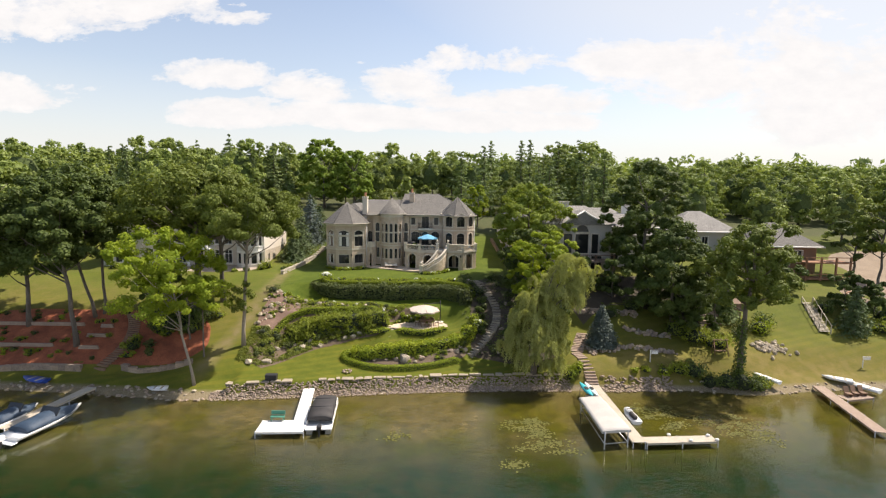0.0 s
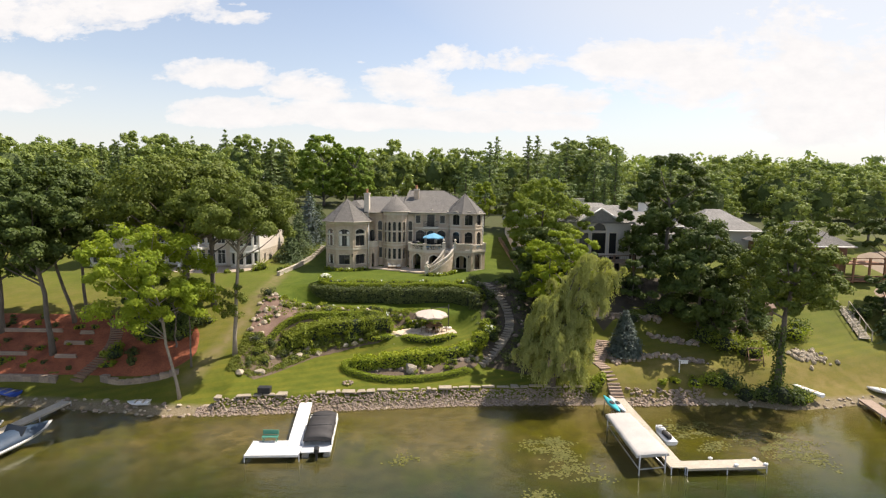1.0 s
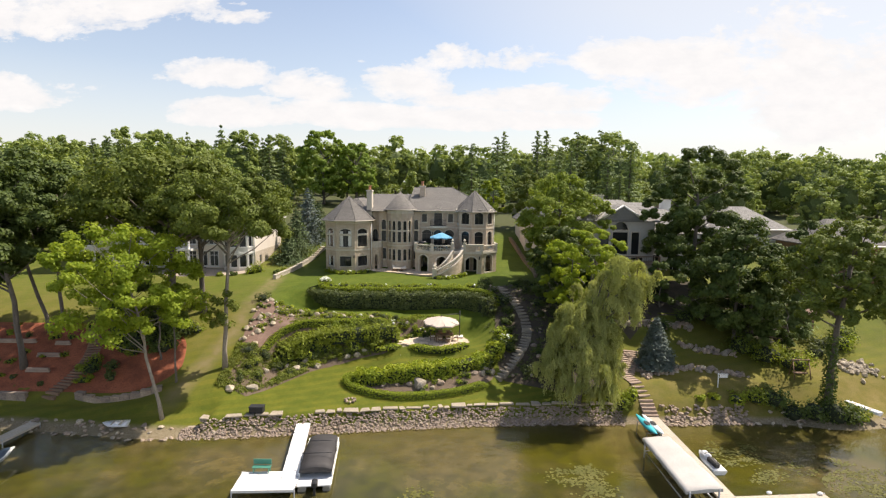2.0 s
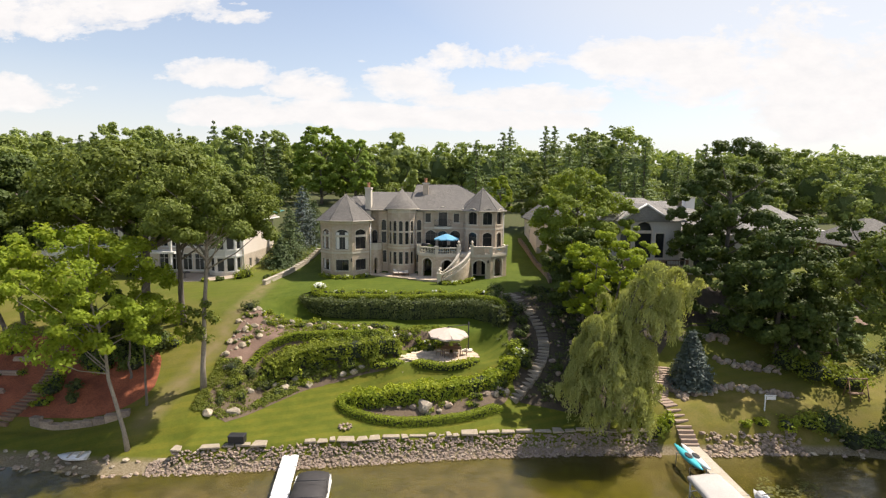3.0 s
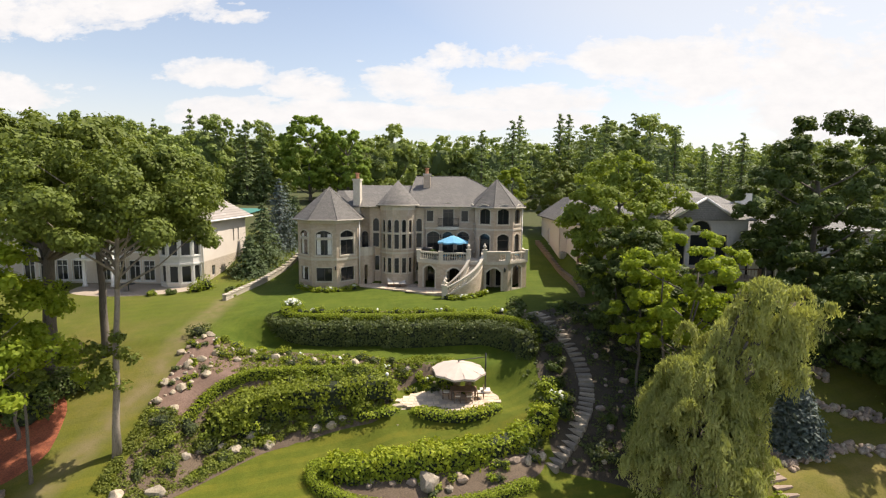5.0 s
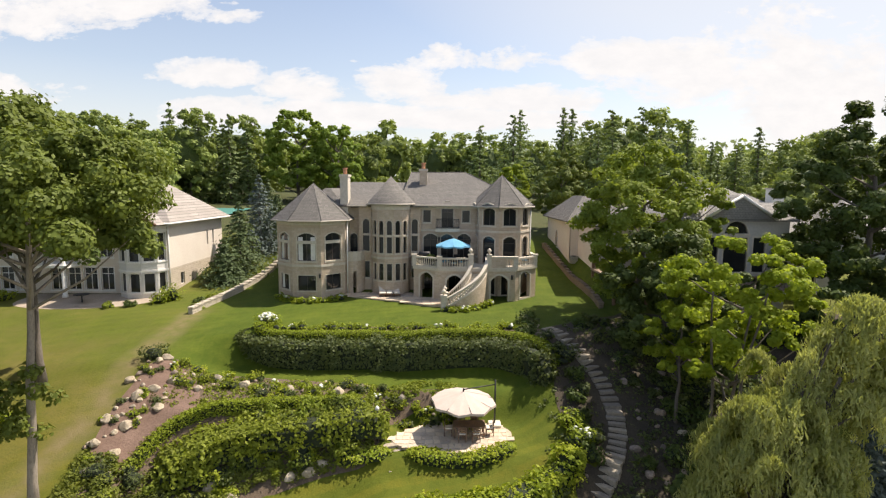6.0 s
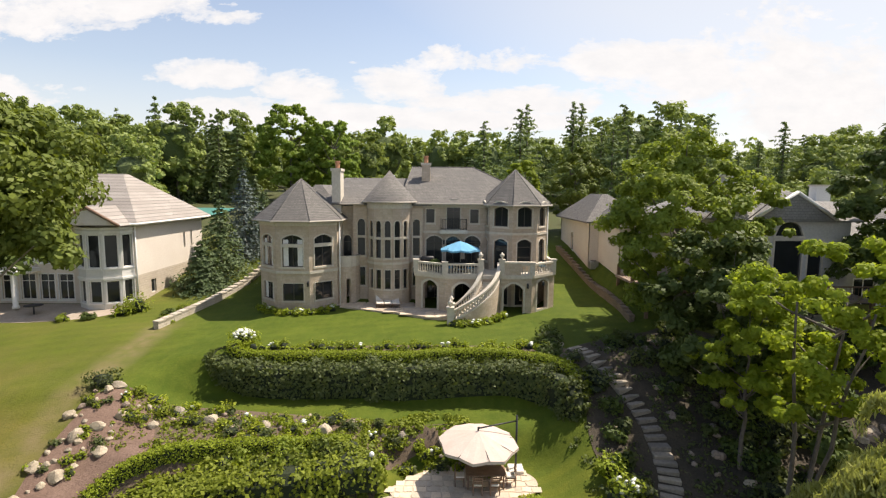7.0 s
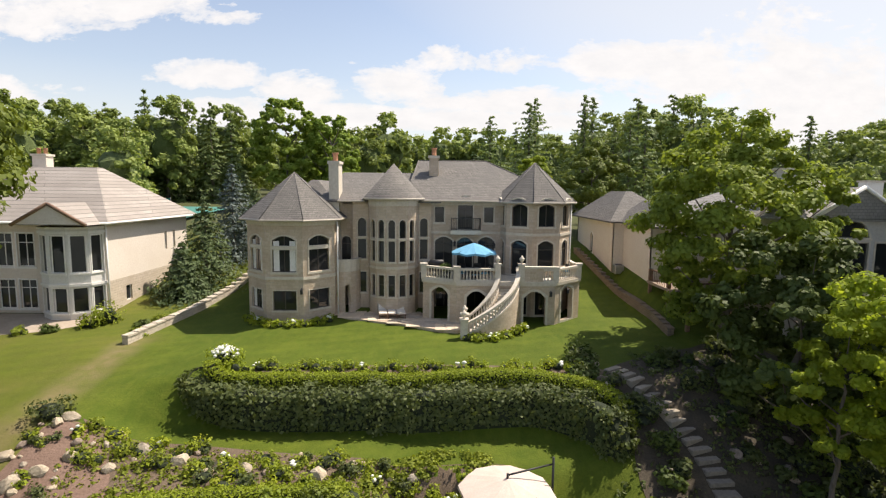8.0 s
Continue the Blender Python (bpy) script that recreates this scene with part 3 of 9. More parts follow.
def conifer(name, h, r, mat, seed, whorls=22, per=9, leaf=0.32, bare=0.06, label="", category="tree", droop=0.25, ragged=0.15, steps=9, group="", fullness=0.85, layers=0, blur=0.4):
    """A conifer: boughs at uneven heights, each set with sprays of needles, along a straight trunk."""
    rng = np.random.default_rng(seed)
    tree = thing(name, (0, 0, 0), label, category, group)
    bole = part("trunk", tube(bmesh.new(), [(0, 0, -0.4), (0, 0, h * 0.5), (0, 0, h * 0.98)], [0.02 * h, 0.012 * h, 0.01], 7), BARK, tree)
    at, out = [], []
    n = whorls * per
    side = rng.uniform(0, 6.28, 5)
    for i in range(n):
        k = min(0.985, 1 - (1 - (i + rng.uniform(0, 1)) / n) ** 0.66)
        if layers:
            k = min(0.985, (math.floor(k * layers) + rng.uniform(0.0, blur)) / layers)
        a = i * 2.399 + rng.uniform(-0.4, 0.4)
        lump = 1 + ragged * (math.sin(a + side[0] + 7 * k) + math.sin(2 * a + side[1] - 13 * k) + rng.normal(0, 0.7))
        ln = max(0.15, r * min(1.0, (1 - k) * 1.0) ** fullness * max(0.3, lump)) + 0.1
        z = h * (bare + (1 - bare) * k)
        if i % 17 == 0:
            tip = Vector((math.cos(a) * ln * 0.9, math.sin(a) * ln * 0.9, z - ln * droop * 0.9))
            part("limb", tube(bmesh.new(), [(0, 0, z), tip], [0.035, 0.01], 4, False), BARK, bole)
        for s in range(steps):
            f = ((s + rng.uniform(0.2, 1)) / steps) ** 0.7
            w = 0.34 * ln * (1 - 0.5 * f)
            at.append((math.cos(a) * ln * f + rng.normal(0, w * 0.45), math.sin(a) * ln * f + rng.normal(0, w * 0.45), z - ln * droop * f ** 1.5 + rng.normal(0, 0.03 + 0.06 * leaf)))
            out.append((math.cos(a) * 0.6, math.sin(a) * 0.6, 0.7))
    part("crown", quads_mesh("crown", leaves(rng, np.array(at), np.array(out), leaf * 0.85, 0.42, 2.3), mat), mat, tree)
    return tree


def plant_at(tree, x, y, turn=0.0, scale=1.0, z=None):
    tree.location = (x, y, (ground_z(x, y) if z is None else z))
    tree.rotation_euler = (0, 0, turn)
    tree.scale = (scale, scale, scale)
    return tree


def plant_copy(tree, x, y, turn=0.0, scale=1.0, tall=1.0):
    ob = copy_thing(tree, pose(x, y, ground_z(x, y), 0, 0, turn))
    ob.scale = (scale, scale, scale * tall)
    return ob

# ---- ground, water ----
def spaced(a, b, near0, near1, step, far):
    """Grid lines: even between near0 and near1, then wider and wider."""
    out, v, s = list(np.arange(near0, near1 + step / 2, step)), near1, step
    while v < b:
        s *= far
        v = min(v + s, b)
        out.append(v)
    v, s = near0, step
    while v > a:
        s *= far
        v = max(v - s, a)
        out.insert(0, v)
    return out


def make_ground():
    xs, ys = spaced(-1500, 1500, -56, 56, 0.5, 1.25), spaced(-300, 2500, 50, 90, 0.4, 1.22)
    verts = [(x, y, ground_z(x, y)) for y in ys for x in xs]
    n = len(xs)
    faces = [(j * n + i, j * n + i + 1, (j + 1) * n + i + 1, (j + 1) * n + i) for j in range(len(ys) - 1) for i in range(n - 1)]
    tagged(new("ground", mesh_from("ground", verts, faces, GROUND, True)), "mown lawn terraces sloping down to a sandy lake bed", "ground", "", "structure")
    edge = 1500
    line = [(x, shore(x) + 1.0) for x in np.arange(-110, 111, 2)]
    pts = [(-edge, -290, 0), (edge, -290, 0), (edge, 62, 0)] + [(x, y, 0) for x, y in line[::-1]] + [(-edge, 62, 0)]
    tagged(new("water", mesh_from("water", pts, [tuple(range(len(pts)))], WATER)), "greenish calm lake water with small ripples", "water", "", "structure")


make_ground()

# ---- building kit ----
CREAM = mottled("cream_stucco", (0.70, 0.62, 0.53), (0.74, 0.67, 0.58), (0.62, 0.54, 0.45), 0.5, 7, 0.9, 0.15)
GREY_PAINT = mottled("grey_render", (0.50, 0.48, 0.44), (0.55, 0.53, 0.49), (0.42, 0.40, 0.37), 0.6, 7, 0.85, 0.15)
DARK_FILL = mottled("dark_fill", (0.10, 0.085, 0.07), (0.14, 0.12, 0.10), (0.07, 0.06, 0.05), 0.7, 5, 0.9)
TERRACOTTA = mottled("terracotta", (0.42, 0.20, 0.11), (0.50, 0.26, 0.15), (0.33, 0.15, 0.08), 2, 12, 0.8)
IRON = mottled("black_iron", (0.02, 0.02, 0.02), (0.03, 0.03, 0.03), (0.015, 0.015, 0.015), 3, 20, 0.5)
GUTTER = mottled("copper_brown_gutter", (0.42, 0.37, 0.30), (0.47, 0.42, 0.35), (0.36, 0.31, 0.25), 1, 10, 0.5)


class Face:
    """An upright wall face from plan point a to b, its outside on the right hand."""

    def __init__(self, a, b):
        self.a, self.b = Vector(a), Vector(b)
        self.length = (self.b - self.a).length
        self.way = (self.b - self.a) / self.length
        self.out = Vector((self.way.y, -self.way.x))

    def at(self, u, z, depth=0.0):
        p = self.a + self.way * u - self.out * depth
        return (p.x, p.y, z)


def arch_top(u, o):
    """Height of the top of an opening (u0, u1, z0, z1, rise) at u."""
    u0, u1, z0, z1, rise = o
    if rise <= 0:
        return z1
    k = (2 * (u - u0) / (u1 - u0) - 1)
    return z1 - rise + rise * math.sqrt(max(0.0, 1 - k * k)) if rise >= (u1 - u0) * 0.45 else z1 - rise * k * k


def wall_face(bm, face, z0, z1, openings=(), thick=0.3, ends=0.0):
    """A wall with openings that go through it; an opening: (u0, u1, z0, z1, rise of its arch)."""
    cuts = {ends, face.length - ends}
    for o in openings:
        n = 8 if o[4] > 0 else 1
        cuts |= {o[0] + (o[1] - o[0]) * i / n for i in range(n + 1)}
    cuts = sorted(cuts)
    quad = lambda *p: bm.faces.new([bm.verts.new(q) for q in p])
    for ua, ub in zip(cuts, cuts[1:]):
        if ub - ua < 1e-5:
            continue
        mid = (ua + ub) / 2
        low_a = low_b = z0
        for o in sorted((o for o in openings if o[0] < mid < o[1]), key=lambda o: o[2]):
            ta, tb = arch_top(ua, o), arch_top(ub, o)
            for d, order in ((0.0, 1), (thick, -1)):
                p = [face.at(ua, low_a, d), face.at(ub, low_b, d), face.at(ub, o[2], d), face.at(ua, o[2], d)]
                if o[2] > low_a + 1e-4:
                    quad(*p[::order])
            quad(face.at(ua, o[2], 0), face.at(ub, o[2], 0), face.at(ub, o[2], thick), face.at(ua, o[2], thick))
            quad(face.at(ua, ta, thick), face.at(ub, tb, thick), face.at(ub, tb, 0), face.at(ua, ta, 0))
            if abs(ua - o[0]) < 1e-6 and ta > o[2]:
                quad(face.at(ua, o[2], 0), face.at(ua, o[2], thick), face.at(ua, ta, thick), face.at(ua, ta, 0))
            if abs(ub - o[1]) < 1e-6 and tb > o[2]:
                quad(face.at(ub, o[2], thick), face.at(ub, o[2], 0), face.at(ub, tb, 0), face.at(ub, tb, thick))
            low_a, low_b = ta, tb
        for d, order in ((0.0, 1), (thick, -1)):
            p = [face.at(ua, low_a, d), face.at(ub, low_b, d), face.at(ub, z1, d), face.at(ua, z1, d)]
            quad(*p[::order])
    for u, s in ((ends, 1), (face.length - ends, -1)):
        p = [face.at(u, z0, thick), face.at(u, z0, 0), face.at(u, z1, 0), face.at(u, z1, thick)]
        quad(*p[::s])
    return bm


def outline_of(o, grow=0.0):
    """Points (u, z) round an opening, anticlockwise from its lower left corner."""
    u0, u1, z0, z1, rise = o
    u0, u1, z0, z1 = u0 - grow, u1 + grow, z0 - grow, z1 + grow
    n = 10 if rise > 0 else 1
    return [(u0, z0), (u1, z0)] + [(u1 + (u0 - u1) * i / n, arch_top(u1 + (u0 - u1) * i / n, (u0, u1, z0, z1, rise))) for i in range(n + 1)]


def band(bm, face, outer, inner, d0, d1):
    """A closed band between two outlines, from depth d0 (outside) to d1."""
    n = len(outer)
    q = lambda *p: bm.faces.new([bm.verts.new(v) for v in p])
    for i in range(n):
        j = (i + 1) % n
        a, b, c, d = outer[i], outer[j], inner[j], inner[i]
        q(face.at(*a, d0), face.at(*b, d0), face.at(*c, d0), face.at(*d, d0))
        q(face.at(*a, d1), face.at(*b, d1), face.at(*b, d0), face.at(*a, d0))
        q(face.at(*d, d0), face.at(*c, d0), face.at(*c, d1), face.at(*d, d1))


def bar(bm, face, u0, u1, z0, z1, d0, d1):
    p = [face.at(u, z, d) for d in (d0, d1) for u, z in ((u0, z0), (u1, z0), (u1, z1), (u0, z1))]
    v = [bm.verts.new(q) for q in p]
    for f in ((0, 1, 2, 3), (7, 6, 5, 4), (0, 4, 5, 1), (1, 5, 6, 2), (2, 6, 7, 3), (3, 7, 4, 0)):
        bm.faces.new([v[i] for i in f])


def window(parent, face, o, mullions=1, rails=(), frame_mat=None, surround=0.10, trim=None, name="window", curtain=None):
    """Frame with its glass, and a stone surround that stands proud of the wall."""
    frame_mat, trim = frame_mat or FRAME_DARK, trim or TRIM
    bm = bmesh.new()
    w = 0.055
    band(bm, face, outline_of(o), outline_of(o, -w), 0.13, 0.20)
    for i in range(mullions):
        u = o[0] + (o[1] - o[0]) * (i + 1) / (mullions + 1)
        bar(bm, face, u - 0.03, u + 0.03, o[2] + w, arch_top(u, o) - w, 0.135, 0.195)
    for z, h in rails:
        bar(bm, face, o[0] + w, o[1] - w, z - h / 2, z + h / 2, 0.125, 0.195)
    win = part(name, bm, frame_mat, parent)
    bm = bmesh.new()
    pts = [bm.verts.new(face.at(u, z, 0.165)) for u, z in outline_of(o, -0.01)]
    bm.faces.new(pts)
    back = [bm.verts.new(face.at(u, z, 0.18)) for u, z in outline_of(o, -0.01)]
    bm.faces.new(back[::-1])
    part("pane", bm, GLASS, win)
    if surround:
        bm = bmesh.new()
        band(bm, face, outline_of(o, surround), outline_of(o, 0.0), -0.035, 0.02)
        bar(bm, face, o[0] - surround - 0.05, o[1] + surround + 0.05, o[2] - surround - 0.06, o[2] - 0.02, -0.07, 0.02)
        part("sill_and_surround", bm, trim, win, "pale cut-stone surround")
    if curtain:
        for s in (0, 1):
            bm = bmesh.new()
            a, b = (o[0] + 0.06, o[0] + (o[1] - o[0]) * 0.28) if s == 0 else (o[1] - (o[1] - o[0]) * 0.28, o[1] - 0.06)
            bar(bm, face, a, b, o[2] + 0.05, o[3] - o[4] - 0.05, 0.15, 0.16)
            part("curtain", bm, curtain, win, "pale drawn-back curtain")
    return win


def faces_round(points):
    return [Face(a, b) for a, b in zip(points, points[1:])]


def lathe(profile, mat, name="baluster", sides=8):
    """A turned piece: rings of (radius, height)."""
    verts, faces = [], []
    for r, z in profile:
        verts += [(r * math.cos(k * math.tau / sides), r * math.sin(k * math.tau / sides), z) for k in range(sides)]
    for i in range(len(profile) - 1):
        for k in range(sides):
            faces.append((i * sides + k, i * sides + (k + 1) % sides, (i + 1) * sides + (k + 1) % sides, (i + 1) * sides + k))
    faces += [tuple(range(sides))[::-1], tuple(range((len(profile) - 1) * sides, len(profile) * sides))]
    return mesh_from(name, verts, faces, mat, True)


BALUSTER = lathe([(0.065, 0), (0.065, 0.05), (0.035, 0.1), (0.07, 0.25), (0.06, 0.34), (0.03, 0.52), (0.035, 0.58), (0.06, 0.62), (0.06, 0.66)], TRIM)


def balustrade(parent, points, height=0.95, step=0.24):
    """Stone balustrade along points (x, y, z of its foot): two rails and turned balusters."""
    rails = []
    for z0, z1, w in ((0.0, 0.12, 0.12), (height - 0.15, height, 0.15)):
        bm = bmesh.new()
        rows = []
        for i, p in enumerate(points):
            d = (Vector(points[min(i + 1, len(points) - 1)]) - Vector(points[max(i - 1, 0)])).to_2d().normalized()
            n = Vector((-d.y, d.x)) * w
            rows.append([bm.verts.new((p[0] + k * n.x, p[1] + k * n.y, p[2] + z)) for k, z in ((-1, z0), (1, z0), (1, z1), (-1, z1))])
        for ra, rb in zip(rows, rows[1:]):
            for k in range(4):
                bm.faces.new((ra[k], ra[(k + 1) % 4], rb[(k + 1) % 4], rb[k]))
        bm.faces.new(rows[0][::-1])
        bm.faces.new(rows[-1])
        rails.append(part("bottom_rail" if z0 == 0 else "handrail", bm, TRIM, parent, "pale cast-stone rail"))
    rail_part = rails[0]
    run, carry = 0.0, step / 2
    for a, b in zip(points, points[1:]):
        a, b = Vector(a), Vector(b)
        d = (b - a).length
        s = carry
        while s < d:
            p = a.lerp(b, s / d)
            o = new("baluster", BALUSTER)
            o.parent = rail_part
            o.location = (p.x, p.y, p.z + 0.12)
            s += step
        carry = s - d
    return rail_part


def pillar(parent, x, y, z, h=1.15, w=0.24, urn=True):
    bm = bmesh.new()
    box(bm, x - w, y - w, z - 0.05, x + w, y + w, z + h)
    box(bm, x - w - 0.06, y - w - 0.06, z + h, x + w + 0.06, y + w + 0.06, z + h + 0.12)
    p = part("pillar", bm, TRIM, parent)
    if urn:
        me = lathe([(0.10, 0), (0.05, 0.08), (0.06, 0.12), (0.17, 0.25), (0.2, 0.36), (0.15, 0.42), (0.1, 0.46), (0.04, 0.58)], TRIM, "urn", 10)
        o = part("urn", me, TRIM, p)
        o.location = (x, y, z + h + 0.12)
    return p


def hip_roof(bm, x0, y0, x1, y1, z0, z1, rx0, ry0, rx1, ry1):
    """A hipped roof over a rectangle with its ridge rectangle above, and a thin eave edge."""
    prism(bm, [(x0, y0), (x1, y0), (x1, y1), (x0, y1)], z0 - 0.14, z0)
    prism(bm, [(x0, y0), (x1, y0), (x1, y1), (x0, y1)], z0, z1, [(rx0, ry0), (rx1, ry0), (rx1, ry1 + 0.02), (rx0, ry1 + 0.02)])
    return bm


def hip_caps(parent, lines, mat, r=0.09, name="ridge_cap"):
    for a, b in lines:
        bm = bmesh.new()
        tube(bm, [a, b], r, 6)
        part(name, bm, mat, parent)


def eave_ring(parent, points, z, closed=True, r=0.09):
    bm = bmesh.new()
    pts = [Vector((x, y, z)) for x, y in points]
    n = len(pts)
    rows = []
    for i, p in enumerate(pts):
        before = pts[i - 1] if closed or i else p
        after = pts[(i + 1) % n] if closed or i < n - 1 else p
        d = (after - before).normalized()
        side = Vector((d.y, -d.x, 0))
        rows.append([bm.verts.new(p + side * r * math.cos(k * math.tau / 6) + Vector((0, 0, r * math.sin(k * math.tau / 6)))) for k in range(6)])
    for a, b in zip(rows, rows[1:] + (rows[:1] if closed else [])):
        for k in range(6):
            bm.faces.new((a[k], a[(k + 1) % 6], b[(k + 1) % 6], b[k]))
    part("gutter", bm, GUTTER, parent)


def lantern(parent, x, y, z):
    bm = bmesh.new()
    box(bm, x - 0.08, y - 0.2, z, x + 0.08, y - 0.04, z + 0.3)
    box(bm, x - 0.03, y - 0.12, z + 0.3, x + 0.03, y + 0.02, z + 0.42)
    pyramid(bm, [(x - 0.11, y - 0.23), (x + 0.11, y - 0.23), (x + 0.11, y - 0.01), (x - 0.11, y - 0.01)], z + 0.3, (x, y - 0.12, z + 0.42))
    part("wall_lantern", bm, IRON, parent, "dark iron wall lantern")


# ---- the mansion ----
def mansion():
    house = thing("mansion", (0, 0, 0), "pale tan stone mansion with slate turret roofs and arched windows", "house")
    blank = lambda f, z0, z1, o=(): (f, z0, z1, o)
    walls = []
    # left octagonal tower
    cx, cy, r = -16.2, 87.6, 3.5
    oct8 = ring(cx, cy, r, 8, math.pi / 8)
    order = [oct8[(i + 3) % 8] for i in range(9)]
    tower = faces_round(order)
    for i, f in enumerate(tower):
        m = f.length / 2
        o = []
        if i in (0, 1, 2, 3, 7):
            half = 0.84 if i != 0 else 0.74
            o = [(m - half, m + half, 9.95, 11.4, 0), (m - half, m + half, 12.75, 15.35, 0.32)]
        walls.append((f, 8.4, 16.5, o))
        for k, q in enumerate(o):
            window(house, f, q, 1, (), surround=0.09 if k else 0.06, curtain=WHITE if (k and i in (1, 2)) or (not k and i == 1) else None)
        if o:
            bm = bmesh.new()
            bar(bm, f, o[1][0] + 0.004, o[1][1] - 0.004, 14.36, 14.64, -0.02, 0.2)
            part("transom", bm, TRIM, house, "pale stone transom between the window and its arched light")
        bm = bmesh.new()
        bar(bm, f, -0.03, f.length + 0.03, 12.2, 12.42, -0.06, 0.05)
        part("string_course", bm, TRIM, house)
        bm = bmesh.new()
        bar(bm, f, -0.03, f.length + 0.03, 16.1, 16.5, -0.05, 0.05)
        part("cornice", bm, TRIM, house)
    # right octagonal tower, a little turned
    cx2, cy2, r2, turn = 2.4, 88.95, 2.85, radians(11.5)
    oct2 = ring(cx2, cy2, r2, 8, math.pi / 8 + turn)
    order2 = [oct2[(i + 3) % 8] for i in range(9)]
    for i, f in enumerate(faces_round(order2)):
        m = f.length / 2
        o = []
        if i in (0, 1, 2, 3):
            half = 0.64
            o = [(m - half, m + half, 12.35 if i == 1 else 12.9, 14.98, 0.3), (m - half, m + half, 16.05, 17.72, 0.22)]
        doors = [(m - 0.75, m + 0.75, 9.3, 11.5, 0)] if i in (1, 2) else []
        walls.append((f, 8.4, 17.85, o + doors))
        for q in doors:
            window(house, f, q, 1, ((11.0, 0.06),), surround=0.08, name="garden_door")
        for k, q in enumerate(o):
            window(house, f, q, 1 if k else 0, () if k else ((14.3, 0.06),))
        if i in (0, 1, 2, 3, 4):
            bm = bmesh.new()
            bar(bm, f, -0.03, f.length + 0.03, 15.35, 15.55, -0.06, 0.05)
            part("string_course", bm, TRIM, house)
            # eyebrow moulding over the upper window
            bm = bmesh.new()
            big = (m - 0.8, m + 0.8, 17.3, 18.12, 0.3)
            band(bm, f, [p for p in outline_of(big, 0.1)][2:] , [p for p in outline_of(big, 0.0)][2:], -0.28, 0.05)
            part("eyebrow_moulding", bm, TRIM, house)
    # half-round bow with five window bays
    bx, by, br = -8.69, 88.25, 1.95
    bays = [-90 + 25 * (k - 2.5) for k in range(6)]
    pts = [(bx - br, by)] + [(bx + br * math.cos(radians(a)), by + br * math.sin(radians(a))) for a in bays] + [(bx + br, by)]
    for i, f in enumerate(faces_round(pts)):
        o = []
        m = f.length / 2
        if 1 <= i <= 5:
            w = 0.25
            o = [(m - w, m + w, 10.6, 12.25, 0), (m - w, m + w, 13.28, 14.85, 0), (m - w, m + w, 15.06, 16.45, w)]
        walls.append((f, 8.4, 17.95, o))
        for k, q in enumerate(o):
            window(house, f, q, 0, ((11.5, 0.04),) if k == 0 else (), surround=0.07)
        bm = bmesh.new()
        bar(bm, f, -0.02, f.length + 0.02, 17.5, 17.95, -0.07, 0.05)
        part("cornice", bm, TRIM, house)
        bm = bmesh.new()
        bar(bm, f, -0.02, f.length + 0.02, 12.72, 12.9, -0.05, 0.05)
        part("string_course", bm, TRIM, house)
    # walls that flank the bow
    left = Face((-11.9, 88.25), (bx - br, 88.25))
    m = 0.72
    o = [(m - 0.33, m + 0.33, 10.6, 12.25, 0), (m - 0.33, m + 0.33, 13.28, 14.85, 0), (m - 0.33, m + 0.33, 15.06, 16.5, 0.33)]
    walls.append((left, 8.4, 17.85, o))
    right = Face((bx + br, 88.25), (-5.75, 88.25))
    o2 = [(0.1, 0.76, 10.6, 12.25, 0), (0.1, 0.76, 13.28, 14.85, 0), (0.1, 0.76, 15.06, 16.5, 0.33)]
    walls.append((right, 8.4, 17.85, o2))
    for f, oo in ((left, o), (right, o2)):
        for q in oo:
            window(house, f, q, 0, (), surround=0.07)
    # recessed link between tower and bow, with its balcony door
    link = Face((-13.2, 88.9), (-11.9, 88.9))
    q = (0.3, 1.05, 12.55, 15.0, 0.37)
    walls += [(link, 8.4, 17.6, [q]), (Face((-11.9, 88.9), (-11.9, 88.25)), 8.4, 17.85, [])]
    window(house, link, q, 0, ((14.4, 0.05),), name="balcony_door")
    # wall behind the terrace
    main = Face((-5.75, 88.6), (0.2, 88.6))
    oo = [(0.3, 1.7, 12.25, 15.05, 0.35), (2.05, 3.3, 12.25, 15.0, 0.35), (3.72, 5.02, 12.25, 15.05, 0.35), (0.28, 1.0, 16.2, 17.4, 0), (2.1, 3.28, 15.68, 18.05, 0.35), (4.18, 4.92, 16.2, 17.4, 0)]
    ground_doors = [(0.4, 2.4, 9.3, 11.5, 0), (2.9, 4.9, 9.3, 11.5, 0)]
    for q in ground_doors:
        window(house, main, q, 2, ((11.0, 0.06),), surround=0.08, name="garden_door")
    walls += [(main, 8.4, 17.85, oo[:4] + oo[5:] + [(2.1, 3.28, 15.68, 17.84, 0)] + ground_doors), (Face((-5.75, 88.25), (-5.75, 88.6)), 8.4, 17.85, [])]
    for k, q in enumerate(oo):
        if k == 4:
            continue
        window(house, main, q, 1 if k < 3 else 0, ((14.45, 0.07),) if k < 3 else (), name="window")
    window(house, main, (2.1, 3.28, 15.68, 17.84, 0), 1, ((17.2, 0.06),), name="balcony_door")
    bm = bmesh.new()
    bar(bm, main, 0, main.length, 15.3, 15.48, -0.06, 0.05)
    part("string_course", bm, TRIM, house)
    bm = bmesh.new()
    bar(bm, main, 0, main.length, 17.55, 17.85, -0.06, 0.05)
    part("string_course", bm, TRIM, house)
    # arched dormer head over the balcony door
    bm = bmesh.new()
    arch = (1.85, 3.55, 17.2, 18.35, 0.45)
    pts = outline_of(arch)
    front = [bm.verts.new(main.at(u, max(z, 17.86), -0.08)) for u, z in pts[2:]]
    back = [bm.verts.new(main.at(u, max(z, 17.86), 2.0)) for u, z in pts[2:]]
    bm.faces.new(front)
